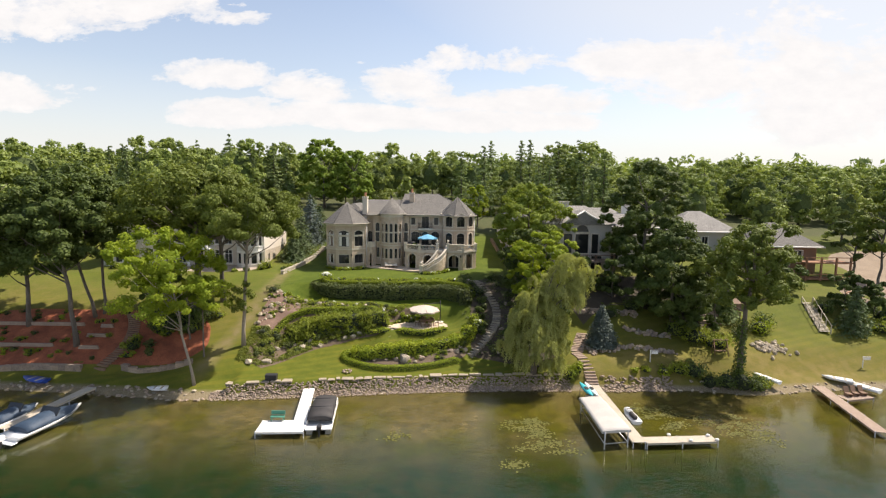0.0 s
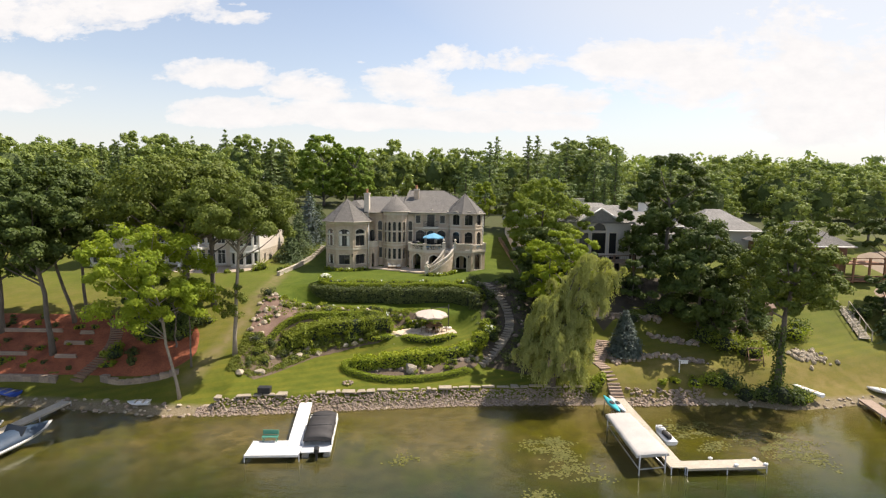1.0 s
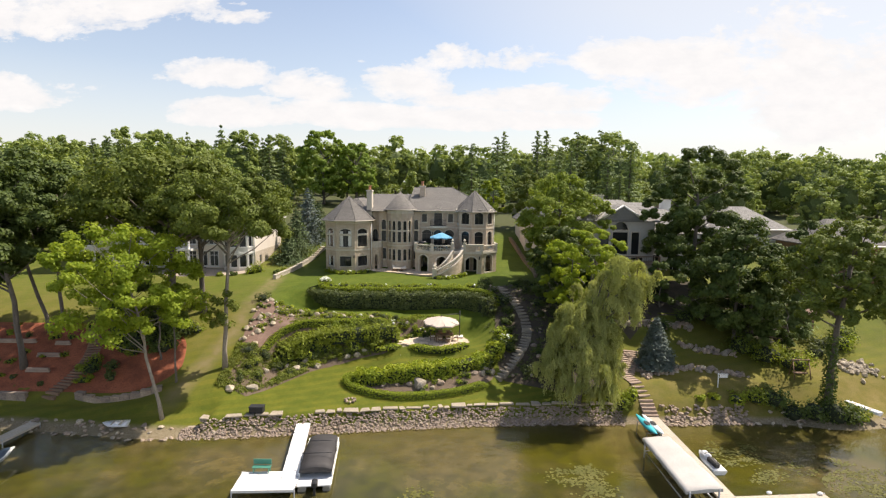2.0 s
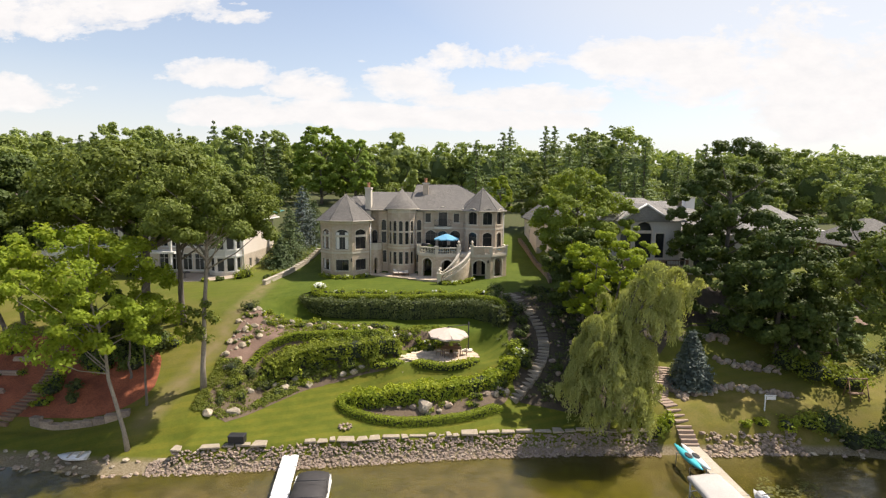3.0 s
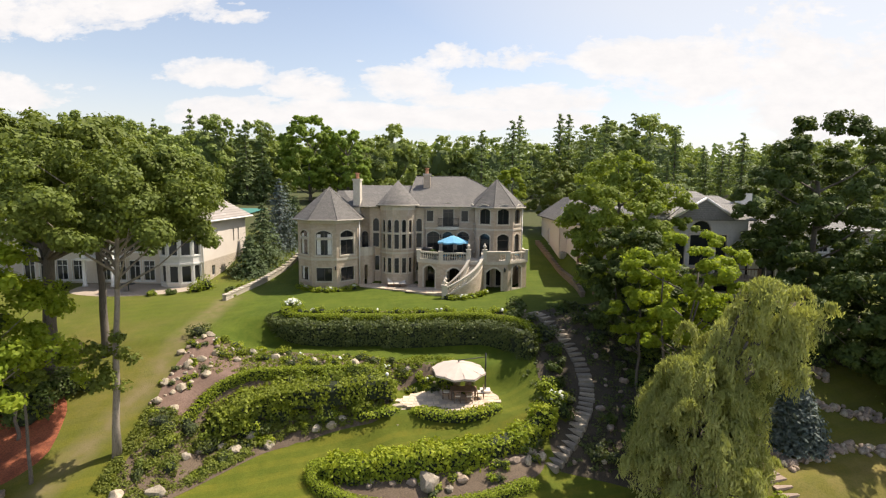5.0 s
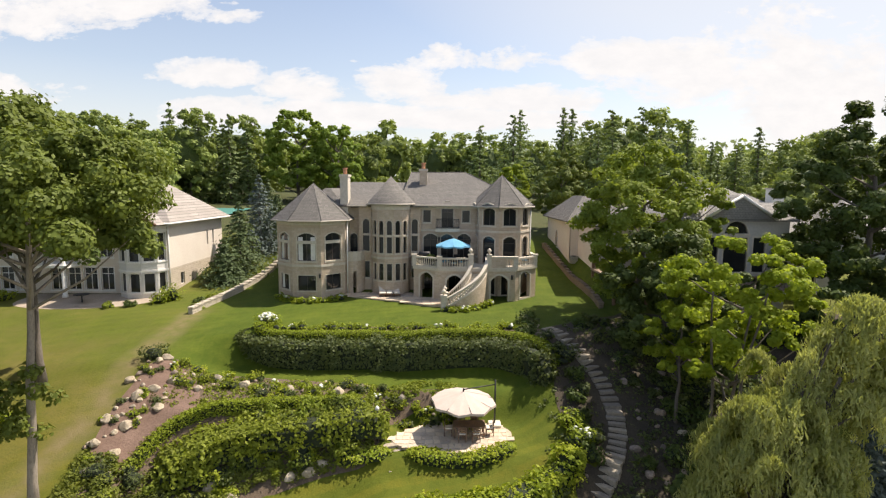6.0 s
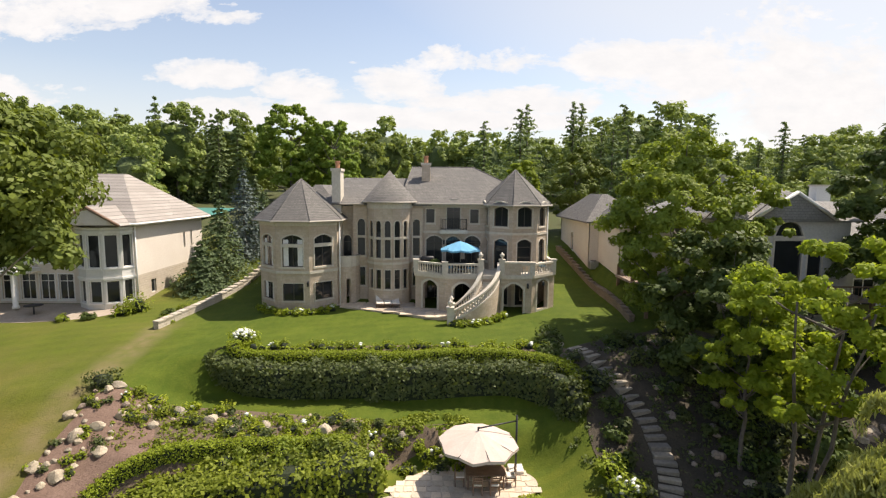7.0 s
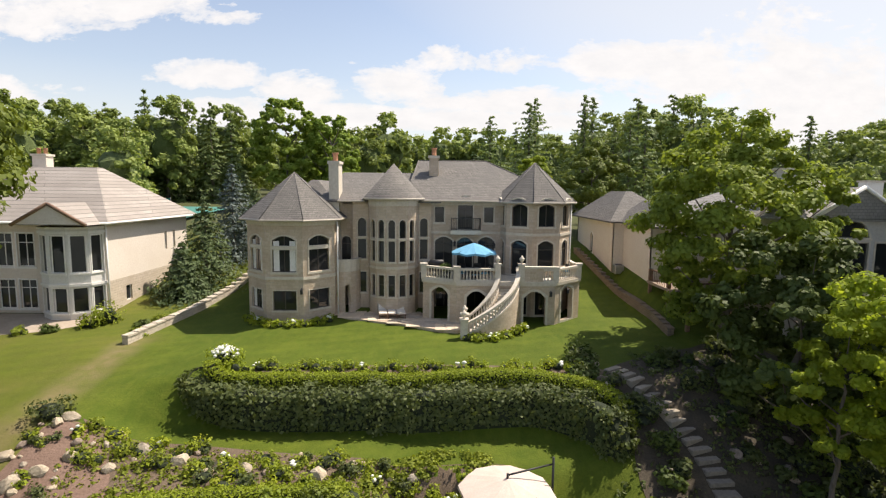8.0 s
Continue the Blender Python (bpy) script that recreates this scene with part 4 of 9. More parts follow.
    for i in range(len(front) - 1):
        bm.faces.new((front[i], back[i], back[i + 1], front[i + 1]))
    part("dormer_head", bm, TRIM, house, "arched pale stone dormer head")
    # house sides and back
    for a, b in (((5.0, 89.3), (5.0, 105)), ((5.0, 105), (-18.6, 105)), ((-18.6, 105), (-18.6, 89.5))):
        walls.append((Face(a, b), 8.4, 17.6 if a[0] > 0 else 16.4, []))
    bm = bmesh.new()
    for f, z0, z1, o in walls:
        if f.length < 0.7 and not o and z1 > 17.8 and f.length > 0.3 and abs(f.at(0, 0)[0] - f.at(1, 0)[0]) < 0.01:
            # short returns, a little behind the plane of the walls they meet
            part("wall_return", wall_face(bmesh.new(), f, z0, z1, (), 0.3, 0.008), STONE, house)
        else:
            wall_face(bm, f, z0, z1, o)
    part("wall", bm, STONE, house)
    # one added dark solid fills the house, so that no light passes through the shell
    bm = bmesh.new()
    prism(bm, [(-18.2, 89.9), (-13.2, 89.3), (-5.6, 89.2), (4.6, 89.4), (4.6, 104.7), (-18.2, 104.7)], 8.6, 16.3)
    part("light_block", bm, DARK_FILL, house)

    # roofs
    bm = bmesh.new()
    hip_roof(bm, -7.9, 87.95, 5.45, 105.4, 17.95, 21.35, -7.0, 95.2, -0.9, 98.6)
    part("roof", bm, SHINGLE, house, "grey-brown slate hipped roof")
    bm = bmesh.new()
    hip_roof(bm, -14.6, 87.9, -5.0, 103, 17.85, 20.2, -13.6, 94.4, -6.0, 97.5)
    part("roof", bm, SHINGLE, house)
    bm = bmesh.new()
    hip_roof(bm, -19.0, 90.6, -12.8, 105.4, 16.5, 19.5, -16.5, 94.2, -15.9, 101)
    part("roof", bm, SHINGLE, house)
    hip_caps(house, [((-7.9, 87.95, 17.98), (-7.0, 95.2, 21.37)), ((5.45, 87.95, 17.98), (-0.9, 95.2, 21.37)), ((-7.0, 95.2, 21.37), (-0.9, 95.2, 21.37))], SHINGLE, 0.04)
    for ring_pts, z0, apex in ((ring(cx, cy, 4.02, 8, math.pi / 8), 16.55, (cx, cy, 19.95)), (ring(cx2, cy2, 3.28, 8, math.pi / 8 + turn), 17.92, (cx2, cy2, 20.95))):
        bm = bmesh.new()
        prism(bm, ring_pts, z0 - 0.14, z0)
        pyramid(bm, ring_pts, z0, apex)
        cone = part("tower_roof", bm, SHINGLE, house, "grey-brown slate turret roof")
        for x, y in ring_pts:
            b2 = bmesh.new()
            tube(b2, [(x, y, z0), apex], 0.035, 5)
            part("hip_cap", b2, SHINGLE, cone)
        eave_ring(cone, ring_pts, z0 - 0.08)
    bm = bmesh.new()
    cone_ring = [(bx + 2.35 * math.cos(math.tau * i / 32), by + 0.1 + 2.35 * math.sin(math.tau * i / 32)) for i in range(32)]
    prism(bm, cone_ring, 17.95, 18.1)
    pyramid(bm, cone_ring, 18.1, (bx, by + 0.1, 20.75))
    for f in bm.faces:
        f.smooth = len(f.verts) == 3
    cone = part("bow_roof", bm, SHINGLE, house, "round slate cone roof over the bow")
    eave_ring(cone, cone_ring, 18.02)
    eave_ring(house, [(-13.0, 87.9), (-10.9, 87.9)], 17.8, False)
    eave_ring(house, [(-6.5, 87.95), (0.0, 87.95)], 17.88, False)

    # chimneys
    for x, y, w, d, z0, z1 in ((-13.32, 88.9, 0.38, 0.8, 8.6, 20.75), (-5.6, 92.6, 0.4, 0.5, 18.5, 21.5)):
        bm = bmesh.new()
        box(bm, x - w, y - d, z0, x + w, y + d, z1)
        ch = part("chimney", bm, TRIM if x < -10 else STONE, house, "tall pale stone chimney")
        bm = bmesh.new()
        box(bm, x - w - 0.08, y - d - 0.08, z1 - 0.1, x + w + 0.08, y + d + 0.08, z1 + 0.12)
        part("cap", bm, TRIM, ch)
        o = part("chimney_pot", lathe([(0.24, 0), (0.2, 0.1), (0.19, 0.5), (0.25, 0.58), (0.25, 0.66)], TERRACOTTA, "chimney_pot", 10), TERRACOTTA, ch, "terracotta chimney pot")
        o.location = (x, y, z1 + 0.12)
    bm = bmesh.new()
    tube(bm, [(-16.9, 92.2, 17.4), (-16.9, 92.2, 18.9)], 0.14, 8)
    part("vent_pipe", bm, GREY_PAINT, house)
    # downpipes
    for x, y, z1 in ((-12.75, 86.35, 16.4), (5.3, 88.5, 17.7)):
        bm = bmesh.new()
        tube(bm, [(x, y, 8.9), (x, y, z1)], 0.06, 6)
        part("downpipe", bm, WHITE, house)

    # little rounded balcony over the garden door
    bm = bmesh.new()
    c0 = (-12.55, 88.6)
    arc = [(c0[0] + 1.25 * math.cos(radians(a)), c0[1] + 1.75 * math.sin(radians(a))) for a in range(180, 361, 20)]
    for i, f in enumerate(faces_round(arc)):
        m = f.length / 2
        wall_face(bm, f, 8.5, 12.2, [(m - 0.24, m + 0.24, 9.0, 11.4, 0.24)] if i == 5 else [], 0.25)
    prism(bm, arc + [(arc[-1][0], 88.85), (arc[0][0], 88.85)], 12.2, 12.42)
    part("balcony_base", bm, STONE, house)
    bm = bmesh.new()
    inner = [(c0[0] + 1.05 * math.cos(radians(a)), c0[1] + 1.55 * math.sin(radians(a))) for a in range(180, 361, 20)]
    prism(bm, arc + inner[::-1], 12.42, 13.2)
    parapet = part("balcony_parapet", bm, TRIM, house, "solid pale stone balcony parapet")
    wide = [(c0[0] + 1.31 * math.cos(radians(a)), c0[1] + 1.81 * math.sin(radians(a))) for a in range(180, 361, 20)]
    tight = [(c0[0] + 0.99 * math.cos(radians(a)), c0[1] + 1.49 * math.sin(radians(a))) for a in range(180, 361, 20)]
    part("coping", prism(bmesh.new(), wide + tight[::-1], 13.2, 13.35), TRIM, parapet)
    # iron balcony at the upper door
    bm = bmesh.new()
    box(bm, -4.25, 87.75, 15.3, -1.85, 88.62, 15.62)
    slab = part("balcony_slab", bm, TRIM, house)
    bm = bmesh.new()
    for x0, y0, x1, y1 in ((-4.18, 87.82, -1.92, 87.82), (-4.18, 87.82, -4.18, 88.6), (-1.92, 87.82, -1.92, 88.6)):
        for z in (15.72, 16.55):
            tube(bm, [(x0, y0, z), (x1, y1, z)], 0.025, 5)
        n = max(2, round(math.hypot(x1 - x0, y1 - y0) / 0.13))
        for i in range(n + 1):
            x, y = x0 + (x1 - x0) * i / n, y0 + (y1 - y0) * i / n
            tube(bm, [(x, y, 15.62), (x, y, 16.55)], 0.014, 4)
    part("iron_railing", bm, IRON, slab, "black wrought-iron balcony railing")

    # terrace on arches
    ring_t = [(-6.3, 88.2), (-6.3, 85.6), (-3.85, 84.1), (-0.9, 84.1), (0.62, 84.1), (3.25, 84.2), (5.55, 86.3), (5.55, 89.5)]
    bm = bmesh.new()
    opened = {1: [(0.75, 2.15, 8.8, 11.7, 0.45)], 2: [(0.7, 2.1, 8.8, 11.55, 0.45)], 4: [(0.35, 1.95, 8.8, 11.55, 0.5)], 5: [(0.75, 2.2, 9.3, 11.75, 0.3)]}
    tf = faces_round(ring_t)
    for i, f in enumerate(tf):
        wall_face(bm, f, 8.4, 12.2, opened.get(i, []), 0.35)
    part("terrace_wall", bm, STONE, house)
    for i, oo in opened.items():
        bm = bmesh.new()
        for q in oo:
            band(bm, tf[i], outline_of(q, 0.16), outline_of(q, 0.0), -0.03, 0.05)
        part("arch_surround", bm, TRIM, house)
    bm = bmesh.new()
    out = [(-6.4, 88.3), (-6.4, 85.5), (-3.9, 84.0), (3.3, 84.08), (5.65, 86.25), (5.65, 89.6), (4.8, 89.6), (4.6, 87.6), (3.5, 86.3), (1.3, 86.1), (-0.2, 87.6), (-0.3, 88.5), (-5.7, 88.5)]
    prism(bm, out, 12.0, 12.22)
    part("terrace_floor", bm, TRIM, house)
    for f in tf:
        bm = bmesh.new()
        bar(bm, f, -0.04, f.length + 0.04, 11.95, 12.26, -0.08, 0.05)
        part("string_course", bm, TRIM, house)
    z = 12.24
    balustrade(house, [(-6.25, 88.0, z), (-6.25, 85.65, z), (-3.85, 84.2, z), (-1.05, 84.2, z)])
    balustrade(house, [(3.3, 84.3, z), (5.45, 86.3, z), (5.45, 89.3, z)])
    bm = bmesh.new()
    box(bm, 0.9, 84.12, 12.24, 2.35, 84.42, 13.2)
    part("parapet", bm, STONE, house)
    bm = bmesh.new()
    box(bm, 0.85, 84.06, 13.2, 3.3, 84.48, 13.35)
    part("parapet_coping", bm, TRIM, house)
    balustrade(house, [(2.35, 84.25, z), (3.2, 84.25, z)])
    for x, y in ((-6.25, 85.65), (-3.85, 84.22), (3.25, 84.28), (5.45, 86.35)):
        pillar(house, x, y, z, 0.98, 0.2, False)
    for x in (-0.95, 0.78):
        pillar(house, x, 84.15, z, 1.2, 0.2)
    for x, y, zz in ((-0.75, 88.55, 14.2), (-3.9, 88.55, 14.3), (-5.0, 84.8, 10.9), (2.9, 84.12, 11.2), (-14.95, 84.3, 11.2), (4.35, 85.0, 11.3)):
        lantern(house, x, y, zz)

    # curved garden stair
    c = Vector((-3.15, 84.75))
    r0, r1, n = 2.35, 3.75, 18
    top, low = 12.22, 9.05
    spot = lambda rr, k: (c.x + rr * math.cos(radians(-k * 92)), c.y + rr * math.sin(radians(-k * 92)))
    stair = part("stair_flight", prism(bmesh.new(), [spot(r0, 0), spot(r0, 0.001), spot(r1, 0.001), spot(r1, 0)], 8.6, 12.2), TRIM, house, "curved stone garden stair")
    for i in range(n):
        z1 = top - (top - low) * (i + 1) / (n + 0.5)
        a, b = i / n, (i + 1) / n
        bm = bmesh.new()
        prism(bm, [spot(r0, a), spot(r0, b), spot(r1, b), spot(r1, a)], 8.5, z1)
        part("step", bm, TRIM, stair)
    for rr in (r0, r1):
        bm = bmesh.new()
        k = 24
        for i in range(k):
            a, b = i / k, (i + 1) / k
            za, zb = top - (top - low) * a, top - (top - low) * b
            s = 0.12
            v = [bm.verts.new((*spot(rr + d, q), z)) for q, zt in ((a, za), (b, zb)) for d, z in ((-s, 8.5), (s, 8.5), (s, zt + 0.14), (-s, zt + 0.14))]
            for q in ((0, 4, 5, 1), (1, 5, 6, 2), (2, 6, 7, 3), (3, 7, 4, 0)):
                bm.faces.new([v[j] for j in q])
        part("stringer_wall", bm, STONE, stair, "curved stone wall under the stair")
        path = [(*spot(rr, i / 30), top + 0.14 - (top - low) * i / 30) for i in range(31)]
        balustrade(house, path, 0.88, 0.26)
    for rr in (r0, r1):
        x, y = spot(rr, 1.03)
        pillar(house, x, y, 8.9, 1.3, 0.24)
    return house


mansion()

# ---- trees ----
def willow(x, y, seed):
    """A weeping willow: domed boughs from which bundles of strands fall, the lowest to the ground."""
    rng = np.random.default_rng(seed)
    tree = thing("weeping_willow", (0, 0, 0), "weeping willow with long pale green strands over the shore", "tree")
    bole = part("trunk", tube(bmesh.new(), [(0, 0, -0.4), (0.2, -0.1, 2.5), (1.0, -0.2, 6.0), (2.4, -0.4, 10.5)], [0.42, 0.3, 0.22, 0.06], 8), BARK, tree)
    at, out = [], []
    # boughs: offset of each, its spread and the height of its top
    boughs = [(3.3, -0.5, 1.5, 13.6), (4.7, -0.6, 1.2, 12.3), (2.2, -0.3, 1.4, 12.2), (3.8, 0.6, 1.4, 11.5), (1.3, 0.3, 1.4, 10.8), (4.0, -0.9, 1.2, 10.2), (2.6, -1.2, 1.3, 10.4), (5.0, 0.2, 1.0, 9.6),
              (-1.3, -0.4, 1.5, 9.2), (0.2, -1.2, 1.5, 9.4), (1.9, -1.5, 1.4, 8.8), (3.2, -1.2, 1.2, 8.2), (-2.6, 0.1, 1.3, 7.6), (-2.0, -1.2, 1.4, 7.4), (-0.5, -2.0, 1.4, 7.6), (1.2, -2.3, 1.4, 7.0), (3.4, -0.6, 1.2, 6.6), (2.5, -1.9, 1.2, 6.2),
              (-3.5, -0.5, 1.2, 5.8), (-2.6, -1.8, 1.2, 5.4), (-1.0, -2.6, 1.3, 5.4), (0.6, -3.0, 1.2, 4.9), (2.0, -2.6, 1.1, 4.4), (3.5, -1.5, 1.0, 4.6), (-3.8, -1.3, 1.0, 3.8), (-2.2, -2.6, 1.0, 3.5), (-0.6, -3.2, 1.0, 3.2), (1.2, -3.2, 1.0, 2.9), (2.9, -2.3, 0.9, 2.8),
              (-1.3, 1.6, 1.5, 7.5), (1.0, 1.8, 1.5, 8.6), (2.8, 1.6, 1.4, 7.5), (-2.6, 1.4, 1.2, 5.2), (0.4, 2.6, 1.3, 5.4), (3.4, 1.4, 1.1, 5.0), (0.4, 0.2, 1.6, 10.0)]
    boughs += [(5.7, -0.2, 1.0, 12.2), (5.5, 0.3, 1.0, 10.8)]
    boughs = [(bu * (0.78 if bu < 0 else 0.84 if bh < 9.5 else 1.0), bv * 0.95 + 0.3, bs * rng.uniform(0.62, 0.95), bh + rng.uniform(-0.7, 0.3)) for bu, bv, bs, bh in boughs]
    for bu, bv, bs, bh in list(boughs):
        a = rng.uniform(0, math.tau)
        boughs.append((bu + math.cos(a) * bs * 1.25, bv + math.sin(a) * bs * 1.25, bs * rng.uniform(0.35, 0.55), bh - rng.uniform(-0.4, 1.0)))
    for bu, bv, bs, bh in boughs:
        if bs > 0.8:
            part("limb", tube(bmesh.new(), [(0.2, -0.3, min(bh * 0.55, 6.5)), (bu * 0.6, bv * 0.6, bh * 0.85), (bu, bv, bh - 0.2)], [0.1, 0.06, 0.02], 5, False), BARK, bole)
        # sprays bow out from the bough's top and hang in tufts of uneven length
        for _ in range(int(21 * bs)):
            a0, reach = rng.uniform(0, math.tau), bs * math.sqrt(rng.uniform(0.2, 1.0))
            length = rng.uniform(0.3, 1.0) ** 2 * (2.6 if bs > 0.7 else 1.4)
            for _ in range(5):
                a, rr = a0 + rng.normal(0, 0.16), reach * rng.uniform(0.8, 1.15)
                end = max(0.5 + rng.uniform(0, 1.0), bh - 0.6 * rr * rr / bs - length * rng.uniform(0.75, 1.1))
                path = []
                for j in range(7):
                    q = j / 6
                    path.append((bu + math.cos(a) * rr * q, bv + math.sin(a) * rr * q, bh - 0.6 * rr * rr / bs * q * q))
                lowest = path[-1][2]
                k = max(1, int((lowest - end) / 0.17))
                for j in range(1, k + 1):
                    path.append((path[6][0] + 0.22 * math.cos(a) * j / k, path[6][1] + 0.22 * math.sin(a) * j / k, lowest + (end - lowest) * j / k))
                for p in path[2:]:
                    for _ in range(2):
                        at.append((p[0] + rng.normal(0, 0.09), p[1] + rng.normal(0, 0.09), p[2] + rng.normal(0, 0.08)))
                        out.append((math.cos(a) + rng.normal(0, 0.4), math.sin(a) + rng.normal(0, 0.4), 0.8 + rng.normal(0, 0.4)))
    at, out = np.array(at), np.array(out)
    n = len(at)
    down = np.tile(np.array([0.0, 0.0, -1.0]), (n, 1)) + rng.normal(0, 0.42, (n, 3))
    nrm = out / np.linalg.norm(out, axis=1, keepdims=True)
    side = np.cross(nrm, down)
    side /= np.linalg.norm(side, axis=1, keepdims=True)
    wdt, lng = 0.036 * rng.uniform(0.7, 1.3, (n, 1)), 0.24 * rng.uniform(0.7, 1.3, (n, 1))
    quad = np.stack([at - side * wdt, at + down * lng * 0.5, at + side * wdt, at - down * lng * 0.5], 1)
    part("crown", quads_mesh("crown", quad, LEAF_WILLOW), LEAF_WILLOW, tree)
    return plant_at(tree, x, y)


def ivy_on(tree, h, r, seed):
    rng = np.random.default_rng(seed)
    n = 900
    a, z = rng.uniform(0, math.tau, n), rng.uniform(0, 1, n) ** 1.3 * h
    rad = r * (1.3 - 0.5 * z / h) * rng.uniform(0.9, 1.4, n)
    at = np.stack([rad * np.cos(a), rad * np.sin(a), z], 1)
    part("ivy", quads_mesh("ivy", leaves(rng, at, np.stack([np.cos(a), np.sin(a), 0.3 + 0 * a], 1), 0.2), LEAF_DARK), LEAF_DARK, tree, "dark ivy on the trunk")


def near_trees():
    T = broadleaf
    plant_at(T("oak", 19.6, 8.4, 11.0, LEAF_OAK, 1, 300, 120, 0.25, 0.52, label="tall spreading green oak on the sloping lawn", low=0.82, limbs=18), -31.4, 65.8)
    # the second oak gets dark leaves to stand for shade below the canopy
    plant_at(T("oak", 17.4, 5.3, 7.4, LEAF_DARK, 2, 216, 130, 0.23, 0.34, label="tall oak by the neighbour's lawn, leaves darkened for canopy shade", low=0.5), -29.6, 68.9)
    thin = plant_at(T("ash_tree", 19.2, 6.4, 13.0, LEAF_OAK, 3, 204, 240, 0.16, 0.24, (1.1, 0), bark=BARK_PALE, low=0.75, label="slender tall tree with a thin bare trunk", limbs=18), -23.6, 60.2)
    rng = np.random.default_rng(8)
    c = np.stack([rng.normal(0, 0.55, 16), rng.normal(0, 0.55, 16), rng.uniform(4.2, 7.6, 16)], 1)
    part("shoot_foliage", quads_mesh("shoot_foliage", clump_leaves(rng, c, np.full(16, 0.5), 60, 0.2), LEAF_OAK), LEAF_OAK, thin, "leafy shoots low on the trunk")
    plant_at(T("maple_tree", 17.6, 6.4, 7.4, LEAF_YELLOW, 4, 252, 110, 0.19, 0.17, (-3.6, 0.6), 1, "yellow-green young maple leaning over the shore", clump_r=0.14, bark=BARK_PALE, rough=0.3, low=0.9, limbs=20), -26.8, 54.4)
    plant_at(T("maple_tree", 9.0, 1.5, 5.6, LEAF_OAK, 14, 42, 90, 0.18, 0.11, (0.3, 0), 1, "small slim green maple on the bank"), -27.6, 58.4)
    plant_at(T("young_tree", 7.0, 1.5, 3.6, LEAF_OAK, 15, 42, 90, 0.2, 0.12, label="small green tree on the red mulch bank"), -30.6, 61.4)
    plant_at(T("young_tree", 8.5, 2.8, 2.0, LEAF_DARK, 16, 90, 120, 0.22, 0.14, label="dark leafy tree above the mulch bank"), -34.8, 63.0)
    plant_at(T("oak", 20.5, 7.2, 9.5, LEAF_DARK, 5, 225, 140, 0.25, 0.3, (-2, 0), label="tall dark green tree above the mulch bank"), -43.6, 60.4)
    plant_at(T("oak", 19.0, 6.5, 8.5, LEAF_DARK, 6, 189, 140, 0.25, 0.3, (-2, 0), label="tall forked tree beside the lawn", stems=2), -43.9, 65.2)
    plant_at(T("oak", 19.5, 8, 7, LEAF_OAK, 61, 150, 90, 0.32, 0.3, label="tall broad tree beside the lawn"), -58, 66)
    plant_at(T("oak", 17.5, 6.5, 6, LEAF_DARK, 62, 140, 90, 0.3, 0.3, label="tall shady tree at the neighbour's lawn edge"), -51.5, 63.5)
    willow(10.5, 57.6, 7)
    plant_at(T("maple_tree", 13.4, 3.7, 5.4, LEAF_SUNNY, 8, 210, 110, 0.16, 0.2, (1.3, 0), stems=3, rough=0.4, clump_r=0.15, low=0.75, label="bright yellow-green young maple with several bare stems", limbs=14), 11.9, 64.3)
    plant_at(T("maple_tree", 9.2, 2.6, 3.4, LEAF_SUNNY, 20, 132, 110, 0.16, 0.12, rough=0.35, clump_r=0.17, low=0.85, label="bright green bushy young maple beside the steps"), 10.9, 67.2)
    plant_at(T("maple_tree", 14.2, 6.0, 1.8, LEAF_MAPLE, 9, 288, 130, 0.21, 0.3, label="broad green maple between the two gardens", rough=0.4, clump_r=0.15), 13.2, 79.8)
    plant_at(T("maple_tree", 9.8, 4.3, 0.8, LEAF_DARK, 19, 168, 140, 0.22, 0.2, label="dark leafy tree beside the garden steps"), 12.3, 71.6)
    plant_at(T("maple_tree", 18.8, 6.2, 2.6, LEAF_DARK, 10, 300, 140, 0.24, 0.34, label="tall dark green maple before the neighbour's house", clump_r=0.165, low=0.85), 29.8, 76.6)
    plant_at(T("linden_tree", 13.6, 5.4, 0.8, LEAF_DARK, 11, 288, 140, 0.22, 0.25, label="dense green linden on the neighbour's slope", low=0.8), 30.0, 66.8)
    plant_at(T("young_tree", 9, 3.2, 1.2, LEAF_DARK, 17, 99, 140, 0.22, 0.2, label="dark bushy tree on the shaded slope"), 33.0, 69.0)
    ivy_on(plant_at(T("oak", 18.4, 4.9, 8.4, LEAF_OAK, 12, 216, 120, 0.2, 0.35, (1.0, 0), label="shore tree with ivy on its trunk", rough=0.5), 34.3, 58.0), 7.0, 0.42, 4)
    plant_at(T("oak", 10, 3.6, 3, LEAF_DARK, 13, 99, 140, 0.25, 0.3, label="dark green tree beside the lane"), 46.5, 78)
    plant_at(T("oak", 11, 3.6, 3, LEAF_DARK, 18, 99, 131, 0.25, 0.22, label="dark green tree by the building lot"), 67.5, 84.5)
    plant_at(T("young_tree", 6.5, 2.6, 0.8, LEAF_DARK, 22, 90, 131, 0.21, 0.16, label="dark bushy evergreen at the timber stair"), 57, 70)
    # trees of the far right slope
    plant_at(T("oak", 15.0, 4.2, 6.5, LEAF_OAK, 63, 126, 120, 0.24, 0.22, (0.6, 0), label="tall tree with a bare trunk by the building lot"), 63.4, 74.8)
    plant_at(conifer("spruce", 6.5, 2.2, NEEDLE_SPRUCE, 79, 20, 12, 0.24, 0.02, "dark green spruce beside the timber stair", droop=0.2, layers=13), 54.0, 66.6)
